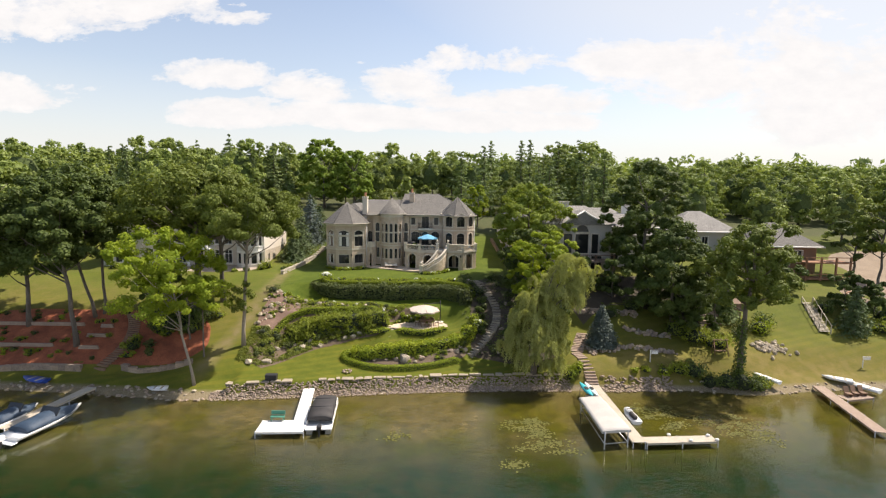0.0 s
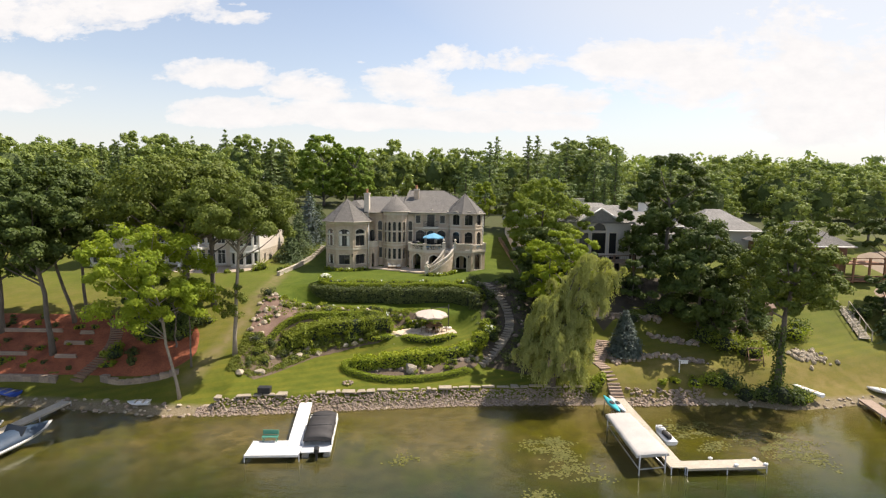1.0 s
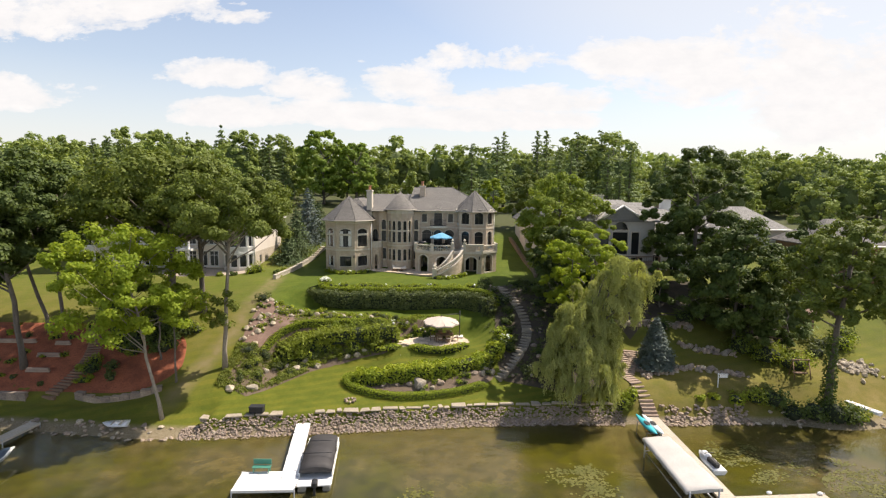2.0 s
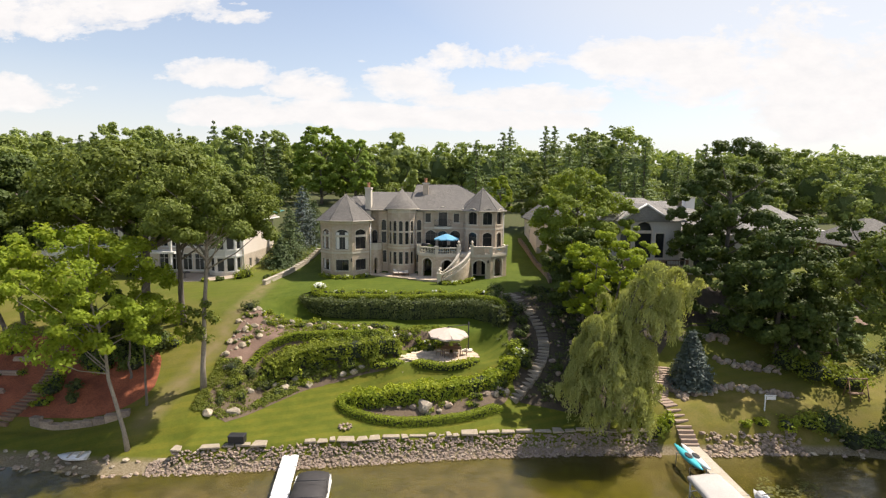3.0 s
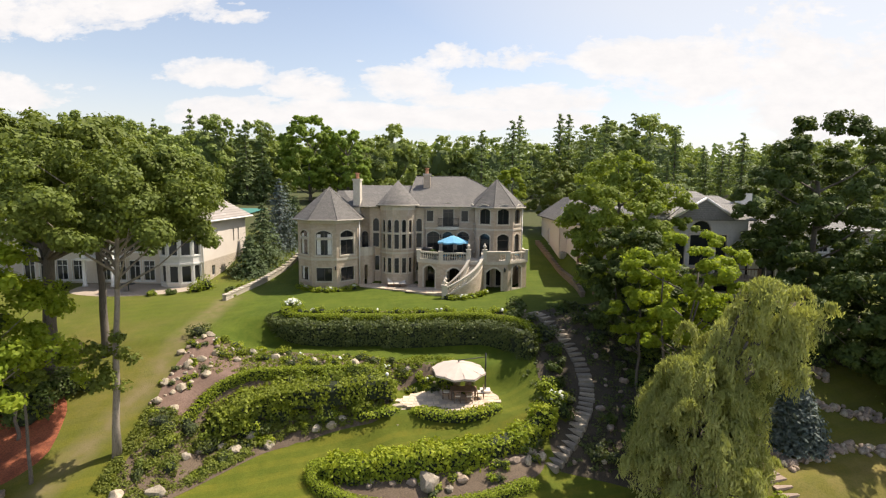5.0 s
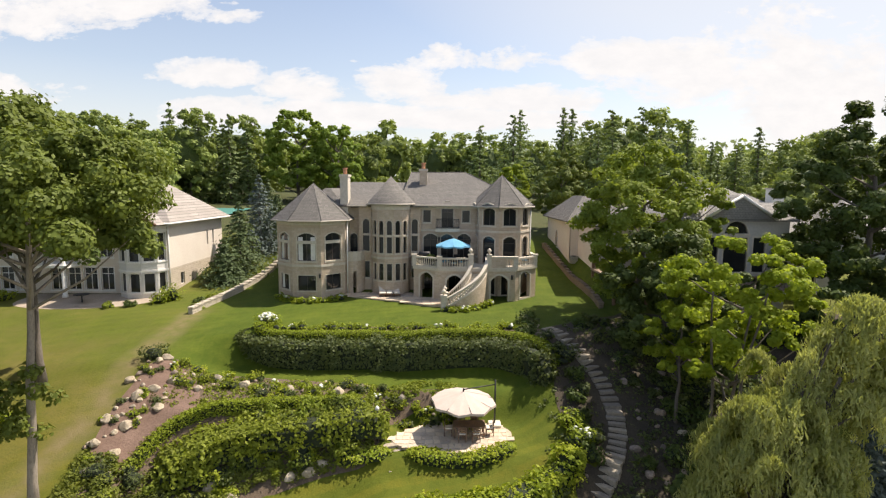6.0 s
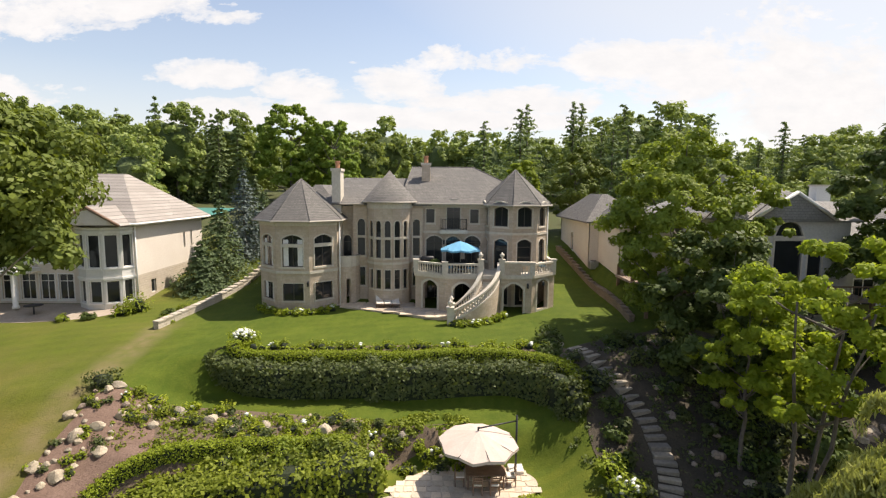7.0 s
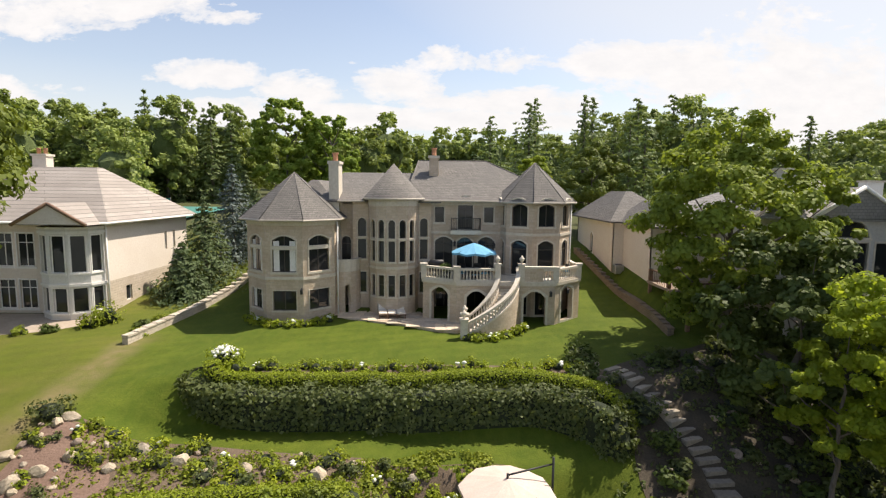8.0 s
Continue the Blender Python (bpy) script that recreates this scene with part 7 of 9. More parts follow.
def blue_umbrella(x, y, z):
    u = thing("market_umbrella", (x, y, z), "sky-blue market umbrella on the raised terrace", "umbrella")
    cloth = part("canopy", canopy_mesh("canopy", 1.75, 0.62, 8, CANVAS_BLUE), CANVAS_BLUE, u)
    cloth.location = (0, 0, 2.0)
    bm = bmesh.new()
    tube(bm, [(0, 0, 0), (0, 0, 2.7)], 0.03, 8)
    part("pole", bm, BLACK, u)
    bm = bmesh.new()
    prism(bm, ring(0, 0, 0.32, 12), 0.0, 0.12)
    part("base", bm, BLACK, u)
    for i in range(8):
        a = math.tau * i / 8
        bm = bmesh.new()
        tube(bm, [(0, 0, 2.5), (math.cos(a) * 1.68, math.sin(a) * 1.68, 2.0)], 0.012, 4)
        part("rib", bm, BLACK, u)


def terrace_set():
    z = 12.23
    blue_umbrella(-2.55, 85.9, z)
    t = thing("round_table", (-2.55, 85.9, z), "dark round terrace table under the blue umbrella", "table")
    bm = bmesh.new()
    prism(bm, ring(0, 0, 0.62, 20), 0.68, 0.73)
    part("tabletop", bm, BLACK, t)
    for i in range(4):
        a = math.tau * i / 4 + 0.4
        bm = bmesh.new()
        tube(bm, [(math.cos(a) * 0.5, math.sin(a) * 0.5, 0), (math.cos(a) * 0.25, math.sin(a) * 0.25, 0.68)], 0.025, 5)
        part("leg", bm, BLACK, t)
    first = None
    for i, (x, y, a) in enumerate([(-3.5, 85.6, 110), (-1.7, 85.5, -110), (-2.2, 86.9, -10), (-3.2, 86.8, 25), (-2.5, 84.95, 180), (1.6, 85.3, -20), (4.6, 87.0, -70)]):
        if first is None:
            first = thing("terrace_chair", (0, 0, 0), "dark metal terrace armchair with blue cushions", "chair", "terrace chairs")
            for dx in (-0.26, 0.26):
                for dy in (-0.24, 0.24):
                    bm = bmesh.new()
                    box(bm, dx - 0.02, dy - 0.02, 0, dx + 0.02, dy + 0.02, 0.62 if dy < 0 else 0.9)
                    part("leg", bm, BLACK, first)
                bm = bmesh.new()
                box(bm, dx - 0.03, -0.26, 0.6, dx + 0.03, 0.24, 0.64)
                part("armrest", bm, BLACK, first)
            bm = bmesh.new()
            box(bm, -0.25, -0.26, 0.36, 0.25, 0.24, 0.48, None, 0.02)
            part("seat_cushion", bm, CANVAS_BLUE, first)
            bm = bmesh.new()
            box(bm, -0.25, 0.2, 0.45, 0.25, 0.28, 0.92, None, 0.02)
            part("backrest", bm, BLACK, first)
            first.matrix_basis = pose(x, y, z, 0, 0, a)
        else:
            copy_thing(first, pose(x, y, z, 0, 0, a))
    g = thing("barbecue_grill", (-5.3, 86.6, z), "black covered barbecue grill on the terrace", "grill")
    bm = bmesh.new()
    box(bm, -0.55, -0.3, 0.1, 0.55, 0.3, 0.85, None, 0.03)
    part("cabinet", bm, BLACK, g)
    bm = bmesh.new()
    tube(bm, [(-0.5, 0, 0.85), (-0.45, 0, 0.98), (0.45, 0, 0.98), (0.5, 0, 0.85)], [0.2, 0.28, 0.28, 0.2], 10)
    part("lid", bm, BLACK, g)
    pot = thing("planter", (-4.55, 85.2, z), "dark planter with a leafy plant on the terrace", "planter")
    part("pot", lathe([(0.18, 0), (0.22, 0.1), (0.28, 0.45), (0.3, 0.5)], BLACK, "pot", 12), BLACK, pot)
    rng = np.random.default_rng(5)
    c = np.stack([rng.normal(0, 0.15, 6), rng.normal(0, 0.15, 6), rng.uniform(0.6, 1.0, 6)], 1)
    part("foliage", quads_mesh("foliage", clump_leaves(rng, c, np.full(6, 0.25), 40, 0.14), LEAF_DARK), LEAF_DARK, pot)


cantilever_umbrella(-2.35, 67.6, 4.34)
patio_set(-2.0, 67.2, 4.34)
lounge = sun_lounger()
lounge.matrix_basis = pose(-9.35, 86.0, 9.25, 0, 0, 8)
for dx in (0.68, 1.36):
    copy_thing(lounge, pose(-9.35 + dx, 86.05, 9.25, 0, 0, 8))
terrace_set()
lamp = thing("garden_lamp", (-7.55, 65.9, ground_z(-7.55, 65.9)), "small garden lamp on a thin dark post", "lamp")
bm = bmesh.new()
tube(bm, [(0, 0, -0.2), (0, 0, 2.0)], 0.03, 6)
part("post", bm, BLACK, lamp)
part("globe", lathe([(0.05, 2.0), (0.12, 2.06), (0.13, 2.16), (0.05, 2.26)], WHITE, "globe", 10), WHITE, lamp)

# ---- shore: revetment, docks, boats ----
DOCK_WHITE = mottled("white_dock_deck", (0.74, 0.73, 0.70), (0.79, 0.78, 0.76), (0.64, 0.62, 0.58), 0.8, 9, 0.6, 0.15)
DOCK_WOOD = mottled("weathered_planks", (0.44, 0.39, 0.31), (0.52, 0.46, 0.38), (0.34, 0.29, 0.22), 0.9, 9, 0.85, 0.3, 0.01)
DOCK_BROWN = mottled("brown_planks", (0.30, 0.22, 0.17), (0.38, 0.29, 0.22), (0.22, 0.155, 0.12), 0.9, 9, 0.85, 0.3, 0.01)
STEEL = mottled("galvanised_steel", (0.42, 0.42, 0.42), (0.5, 0.5, 0.5), (0.3, 0.3, 0.3), 2, 12, 0.4, 0.1, 0.01, 0.8)
CANVAS_GREY = mottled("grey_canvas", (0.43, 0.41, 0.385), (0.49, 0.47, 0.44), (0.36, 0.34, 0.315), 0.9, 12, 0.85, 0.2)
CANVAS_BLACK = mottled("black_boat_cover", (0.035, 0.032, 0.032), (0.05, 0.046, 0.045), (0.024, 0.022, 0.022), 1.2, 12, 0.7, 0.25)
HULL_WHITE = mottled("white_hull", (0.76, 0.76, 0.75), (0.80, 0.80, 0.80), (0.70, 0.70, 0.69), 1, 14, 0.35, 0.05)
HULL_BLUE = mottled("deep_blue_hull", (0.02, 0.07, 0.36), (0.03, 0.09, 0.42), (0.02, 0.05, 0.27), 1, 14, 0.4, 0.05)
COVER_BLUE = mottled("slate_blue_cover", (0.026, 0.05, 0.085), (0.045, 0.075, 0.12), (0.017, 0.034, 0.06), 1.2, 10, 0.65, 0.3)
TEAL = mottled("teal_hull", (0.05, 0.46, 0.52), (0.07, 0.52, 0.58), (0.04, 0.38, 0.44), 1, 14, 0.4, 0.05)
GREEN_PAINT = mottled("green_paint", (0.05, 0.22, 0.16), (0.07, 0.27, 0.20), (0.04, 0.17, 0.12), 2, 14, 0.6, 0.1)
LILY = leafy("lily_pads", (0.125, 0.128, 0.03), (0.20, 0.19, 0.055), (0.095, 0.105, 0.02), 0.2, 0.8)


def revetment(name, x0, x1, label, count, mats, joined, seed, depth=1.6, size=(0.16, 0.34)):
    """Loose stones piled from the water's edge up to the lawn."""
    rng = random.Random(seed)
    bank = thing(name, (0, 0, 0), label, "stone bank", "", "structure")
    for i in range(count):
        x = rng.uniform(x0, x1)
        s = rng.uniform(-0.35, depth)
        y = shore(x) + s
        r = rng.uniform(*size)
        o = new("stone", rng.choice(mats))
        o.parent = bank
        o.location = (x, y, ground_z(x, y) + r * 0.25)
        o.rotation_euler = (rng.uniform(-0.5, 0.5), rng.uniform(-0.5, 0.5), rng.uniform(0, 6.28))
        o.scale = (r * rng.uniform(0.9, 1.4), r, r * rng.uniform(0.7, 1.0))
    if joined:
        verts, faces = [], []
        for x_a, x_b, n in joined:
            for i in range(n):
                x = rng.uniform(x_a, x_b)
                s = rng.uniform(-0.4, depth)
                y, r = shore(x) + s, rng.uniform(*size)
                me = rng.choice(mats)
                turn = Matrix.LocRotScale((x, y, ground_z(x, shore(x) + s) + r * 0.25), Euler((rng.uniform(-0.5, 0.5), rng.uniform(-0.5, 0.5), rng.uniform(0, 6.28))), (r * rng.uniform(0.9, 1.4), r, r * rng.uniform(0.7, 1.0)))
                b = len(verts)
                verts += [tuple(turn @ v.co) for v in me.vertices]
                faces += [tuple(b + k for k in p.vertices) for p in me.polygons]
        o = part("small_stones", mesh_from("small_stones", verts, faces, ROCK_DARK), ROCK_DARK, bank)
        o["kind"] = "stuff"
    return bank


CAPSTONE = mottled("capstone", (0.34, 0.285, 0.21), (0.43, 0.365, 0.28), (0.22, 0.18, 0.13), 1.2, 7, 0.9, 0.8, 0.05)


def capstones():
    rng = random.Random(12)
    wall = thing("shore_wall", (0, 0, 0), "row of pale flat capstones above the stone bank", "wall", "", "structure")
    x = -24.3
    while x < 13.5:
        w = rng.choice([0.6, 0.8, 1.0, 1.2, 1.5])
        if rng.random() < 0.97 and not -15.0 < x + w / 2 < -13.4:
            xm = x + w / 2
            slope = (shore(x + w) - shore(x)) / w
            bm = bmesh.new()
            d = rng.uniform(0.16, 0.4)
            pts = [(-w / 2 + rng.uniform(-0.02, 0.1), -d + rng.uniform(-0.12, 0.08)), (w / 2 - rng.uniform(-0.02, 0.1), -d + rng.uniform(-0.08, 0.08)), (w / 2 - rng.uniform(0.03, 0.2), d + rng.uniform(-0.05, 0.08)), (-w / 2 + rng.uniform(0.03, 0.2), d + rng.uniform(-0.05, 0.08))]
            prism(bm, pts, -0.2, -0.04 + rng.uniform(-0.07, 0.04))
            bmesh.ops.bevel(bm, geom=bm.edges[:], offset=0.03, segments=1, affect="EDGES")
            o = part("capstone", bm, CAPSTONE, wall)
            y = shore(xm) + 1.3 + rng.uniform(-0.06, 0.1)
            o.location = (xm, y, ground_z(xm, y) + 0.12)
            o.rotation_euler = (rng.uniform(-0.03, 0.03), rng.uniform(-0.02, 0.02), math.atan(slope) + rng.uniform(-0.11, 0.11))
        x += w


def plank_deck(parent, a, b, width, z, mat, step=0.3, thick=0.06, along_len=True):
    """A deck run from a to b: planks across it on two stringers, with posts into the lake bed."""
    a, b = Vector(a), Vector(b)
    d = b - a
    n = max(1, round(d.length / step))
    turn = math.atan2(d.y, d.x)
    me = bpy.data.meshes.new("plank")
    bm = bmesh.new()
    s = d.length / n
    box(bm, -s / 2 + 0.008, -width / 2, -thick, s / 2 - 0.008, width / 2, 0)
    bm.to_mesh(me)
    bm.free()
    me.materials.append(mat)
    for i in range(n):
        p = a.lerp(b, (i + 0.5) / n)
        o = part("plank", me, mat, parent)
        o.location, o.rotation_euler = (p.x, p.y, z), (0, 0, turn)
    side = Vector((-d.y, d.x)).normalized() * (width / 2 - 0.06)
    for sgn in (-1, 1):
        bm = bmesh.new()
        p, q = a + side * sgn, b + side * sgn
        f = Face((p.x, p.y), (q.x, q.y))
        bar(bm, f, 0, f.length, z - thick - 0.14, z - thick, -0.03, 0.03)
        part("stringer", bm, mat, parent)
        k = max(1, int(d.length / 3))
        for i in range(k + 1):
            w = p.lerp(q, i / k)
            if ground_z(w.x, w.y) < z - 0.25:
                bm = bmesh.new()
                tube(bm, [(w.x, w.y, ground_z(w.x, w.y) - 0.3), (w.x, w.y, z + 0.06)], 0.045, 7)
                part("post", bm, STEEL, parent)


def loft(bm, sections):
    """Skin over closed cross-sections (lists of points of equal count), with ends closed."""
    rows = [[bm.verts.new(p) for p in s] for s in sections]
    n = len(rows[0])
    for a, b in zip(rows, rows[1:]):
        for k in range(n):
            bm.faces.new((a[k], a[(k + 1) % n], b[(k + 1) % n], b[k])).smooth = True
    bm.faces.new(rows[0][::-1])
    bm.faces.new(rows[-1])
    return bm


def hull(length, width, depth, sheer=0.15, flat=0.0):
    """A boat's hull along y, bow at +y, its deck at z = 0."""
    bm = bmesh.new()
    rows = []
    for i in range(9):
        f = i / 8
        w = width / 2 * (1 - max(0, (f - 0.45) / 0.55) ** 2.2 * 0.97)
        rise = sheer * f * f
        keel = -depth * (1 - 0.75 * max(0, (f - 0.7) / 0.3) ** 2)
        y = -length / 2 + length * f
        rows.append([(-w, y, rise), (-w * 0.82, y, keel * 0.55 + rise), (0, y, keel + rise), (w * 0.82, y, keel * 0.55 + rise), (w, y, rise)])
    return loft(bm, rows)


def covered(length, width, height, fore=0.0):
    """A boat cover stretched over a frame: ridged along the middle, sagging to the sides."""
    bm = bmesh.new()
    rows = []
    for i in range(9):
        f = i / 8
        w = width / 2 * (1 - max(0, (f - 0.5) / 0.5) ** 2.2 * (0.92 if fore else 0.1))
        h = height * (0.55 + 0.45 * math.sin(math.pi * min(1, f * 1.1 + 0.05))) * (1 + 0.06 * math.sin(i * 2.1))
        y = -length / 2 + length * f
        rows.append([(-w, y, 0), (-w * 0.96, y, h * 0.45), (-w * 0.5, y, h * 0.88), (0, y, h), (w * 0.5, y, h * 0.88), (w * 0.96, y, h * 0.45), (w, y, 0)])
    return loft(bm, rows)


def outboard(parent, x, y, z, mat):
    bm = bmesh.new()
    box(bm, x - 0.2, y - 0.45, z + 0.1, x + 0.2, y + 0.15, z + 0.6, None, 0.1)
    m = part("outboard_motor", bm, mat, parent)
    bm = bmesh.new()
    box(bm, x - 0.07, y - 0.35, z - 0.7, x + 0.07, y - 0.1, z + 0.1)
    part("shaft", bm, BLACK, m)


def docks():
    # white L-shaped dock
    d = thing("white_dock", (0, 0, 0), "white L-shaped dock with a square platform", "dock")
    plank_deck(d, (-14.55, 55.9), (-13.0, 45.6), 1.2, 0.62, DOCK_WHITE, 0.6)
    plank_deck(d, (-16.55, 45.1), (-12.3, 45.3), 2.4, 0.61, DOCK_WHITE, 0.6)
    b = thing("dock_bench", (-15.2, 46.3, 0.62), "green bench at the edge of the white dock", "bench")
    bm = bmesh.new()
    box(bm, -0.65, -0.2, 0.38, 0.65, 0.2, 0.43)
    part("seat", bm, GREEN_PAINT, b)
    bm = bmesh.new()
    box(bm, -0.65, 0.18, 0.5, 0.65, 0.23, 0.88)
    part("backrest", bm, GREEN_PAINT, b)
    for x in (-0.55, 0.55):
        for y in (-0.16, 0.16):
            bm = bmesh.new()
            box(bm, x - 0.03, y - 0.03, 0, x + 0.03, y + 0.03, 0.4)
            part("leg", bm, GREEN_PAINT, b)
    s = thing("storage_box", (-18.5, 54.6, ground_z(-18.5, 54.6) + 0.1), "black storage box on the shore wall", "box")
    bm = bmesh.new()
    box(bm, -0.6, -0.32, 0, 0.6, 0.32, 0.5, None, 0.02)
    part("body", bm, BLACK, s)
    bm = bmesh.new()
    box(bm, -0.63, -0.35, 0.5, 0.63, 0.35, 0.6, None, 0.03)
    part("lid", bm, BLACK, s)
    f = thing("fire_ring", (-10.7, 57.0, ground_z(-10.7, 57.0)), "small round stone fire ring on the lawn", "fire pit")
    for i in range(9):
        a = math.tau * i / 9
        o = part("stone", ROCKS_DARK[i % 5], ROCK_DARK, f)
        o.location, o.scale = (math.cos(a) * 0.42, math.sin(a) * 0.42, 0.1), (0.2, 0.16, 0.16)
        o.rotation_euler = (0, 0, a)
    # pontoon boat under a black cover
    p = thing("pontoon_boat", (-11.4, 48.0, 0.0), "pontoon boat under a black cover moored at the white dock", "boat")
    p.rotation_euler = (0, 0, radians(6))
    for x in (-0.85, 0.85):
        bm = bmesh.new()
        tube(bm, [(x, -3.1, 0.12), (x, 2.4, 0.12), (x, 3.2, 0.3)], [0.28, 0.28, 0.05], 10)
        part("pontoon", bm, STEEL, p)
    bm = bmesh.new()
    box(bm, -1.2, -3.2, 0.4, 1.2, 3.0, 0.52, None, 0.03)
    part("deck", bm, HULL_WHITE, p)
    for x0, y0, x1, y1 in ((-1.18, -2.2, -1.12, 2.9), (1.12, -2.2, 1.18, 2.9), (-1.18, 2.84, 1.18, 2.9)):
        bm = bmesh.new()
        box(bm, x0, y0, 0.52, x1, y1, 1.0)
        part("rail_panel", bm, HULL_WHITE, p)
    o = part("cover", covered(5.2, 2.35, 0.62), CANVAS_BLACK, p, "taut black boat cover")
    o.location = (0, 0.3, 0.98)
    for y in (-1.0, 0.9):
        bm = bmesh.new()
        tube(bm, [(-1.2, y - 0.3, 1.0), (-1.1, y, 1.75), (1.1, y, 1.75), (1.2, y - 0.3, 1.0)], 0.03, 6)
        part("cover_bow", bm, BLACK, p)
    outboard(p, 0.1, -3.3, 0.45, BLACK)
    # plank dock with the covered boat lift
    d = thing("plank_dock", (0, 0, 0), "weathered plank dock with an end arm across the water", "dock")
    plank_deck(d, (17.1, 56.3), (17.3, 43.0), 1.2, 0.6, DOCK_WOOD, 0.3)
    plank_deck(d, (17.9, 43.4), (24.3, 43.9), 1.15, 0.6, DOCK_WOOD, 0.3)
    lift = thing("boat_lift", (0, 0, 0), "boat lift with a long grey canvas canopy", "boat lift")
    corners = [(14.2, 42.8), (16.35, 43.2), (15.8, 50.6), (14.1, 50.2)]
    for x, y in corners:
        bm = bmesh.new()
        tube(bm, [(x, y, ground_z(x, y) - 0.2), (x, y, 1.6)], 0.06, 8)
        part("post", bm, STEEL, lift)
    bm = bmesh.new()
    rows = []
    for i in range(17):
        k = i / 16
        (ax, ay), (bx, by) = [(p[0] + (q[0] - p[0]) * k, p[1] + (q[1] - p[1]) * k) for p, q in ((corners[0], corners[3]), (corners[1], corners[2]))]
        row = []
        sag = -0.05 if i % 4 == 2 else 0.0
        end = 0.12 if i in (0, 16) else 0.0
        for j in range(9):
            f = j / 8
            row.append((ax - 0.25 + (bx - ax + 0.5) * f, ay + (by - ay) * f, 1.72 - end + sag + 0.06 * (1 - abs(2 * f - 1) ** 1.6) + 0.015 * math.sin(i * 3.1 + j * 1.7)))
        row += [(bx + 0.27, by, 1.42 + 0.03 * math.sin(i * 2.0)), (ax - 0.27, ay, 1.42 + 0.03 * math.sin(i * 2.3))]
        rows.append(row)
    loft(bm, rows)
    part("canopy", bm, CANVAS_GREY, lift, "grey canvas lift canopy")
    for p, q in ((0, 1), (1, 2), (2, 3), (3, 0)):
        bm = bmesh.new()
        tube(bm, [(*corners[p], 0.5), (*corners[q], 0.5)], 0.05, 6)
        part("beam", bm, STEEL, lift)
    jet = thing("jet_ski", (18.75, 49.1, 0.0), "white jet ski floating beside the plank dock", "jet ski")
    jet.rotation_euler = (0, 0, radians(4))
    o = part("hull", hull(2.9, 1.1, 0.45, 0.2), HULL_WHITE, jet)
    o.location = (0, 0, 0.32)
    bm = bmesh.new()
    box(bm, -0.22, -1.1, 0.3, 0.22, 0.1, 0.72, None, 0.1)
    part("seat", bm, CANVAS_BLACK, jet)
    bm = bmesh.new()
    box(bm, -0.3, 0.1, 0.3, 0.3, 0.95, 0.8, None, 0.14)
    part("front_cowl", bm, HULL_WHITE, jet)
    bm = bmesh.new()
    tube(bm, [(-0.38, 0.1, 0.95), (0, 0.25, 0.9), (0.38, 0.1, 0.95)], 0.035, 6)
    part("handlebar", bm, BLACK, jet)
    # kayaks on a rack at the dock's head
    rack = thing("kayak_rack", (0, 0, 0), "low steel kayak rack beside the dock", "rack")
    for y in (52.6, 54.8):
        bm = bmesh.new()
        tube(bm, [(15.2, y, -0.4), (15.2, y, 0.85), (16.45, y, 0.85), (16.45, y, -0.4)], 0.04, 6)
        part("rack_frame", bm, STEEL, rack)
    for x, mat, c in ((15.55, TEAL, "bright teal kayak on the dock rack"), (16.1, HULL_WHITE, "pale green and white kayak on the dock rack")):
        k = thing("kayak", (x, 53.7, 1.08), c, "kayak")
        k.rotation_euler = (0, 0, radians(5))
        bm = bmesh.new()
        rows = []
        for i in range(11):
            f = i / 10
            w = 0.34 * math.sin(math.pi * (0.03 + 0.94 * f)) ** 0.7
            rows.append([(w * math.cos(a), -1.9 + 3.8 * f, w * 0.62 * math.sin(a) + 0.1 * (2 * f - 1) ** 2) for a in np.linspace(0, math.tau, 9)[:-1]])
        loft(bm, rows)
        part("hull", bm, mat, k)
        bm = bmesh.new()
        prism(bm, [(0.2 * math.cos(a), -0.1 + 0.45 * math.sin(a)) for a in np.linspace(0, math.tau, 13)[:-1]], 0.17, 0.23)
        part("cockpit_rim", bm, BLACK, k)
    for i, (x, y) in enumerate(((20.4, 44.3), (21.9, 43.3), (23.9, 44.3), (24.3, 43.5))):
        g = thing("dock_float", (x, y, 0.6), "small pale rounded float on the dock planks", "float", "floats on the dock")
        bm = bmesh.new()
        bmesh.ops.create_uvsphere(bm, u_segments=10, v_segments=7, radius=0.14)
        for v in bm.verts:
            v.co = Vector((v.co.x * 1.4, v.co.y, max(v.co.z, -0.12) * 0.8 + 0.1))
        part("body", bm, HULL_WHITE, g)
    # the other neighbours' docks
    d = thing("small_dock", (0, 0, 0), "narrow grey plank dock", "dock")
    plank_deck(d, (-37.6, 53.8), (-39.2, 44.0), 1.1, 0.6, DOCK_WOOD, 0.4)
    d = thing("brown_dock", (0, 0, 0), "brown plank dock with a side platform", "dock")
    plank_deck(d, (42.9, 57.0), (40.6, 45.6), 1.25, 0.55, DOCK_BROWN, 0.3)
    plank_deck(d, (43.0, 53.6), (46.4, 54.4), 1.4, 0.56, DOCK_BROWN, 0.3)
    first = None
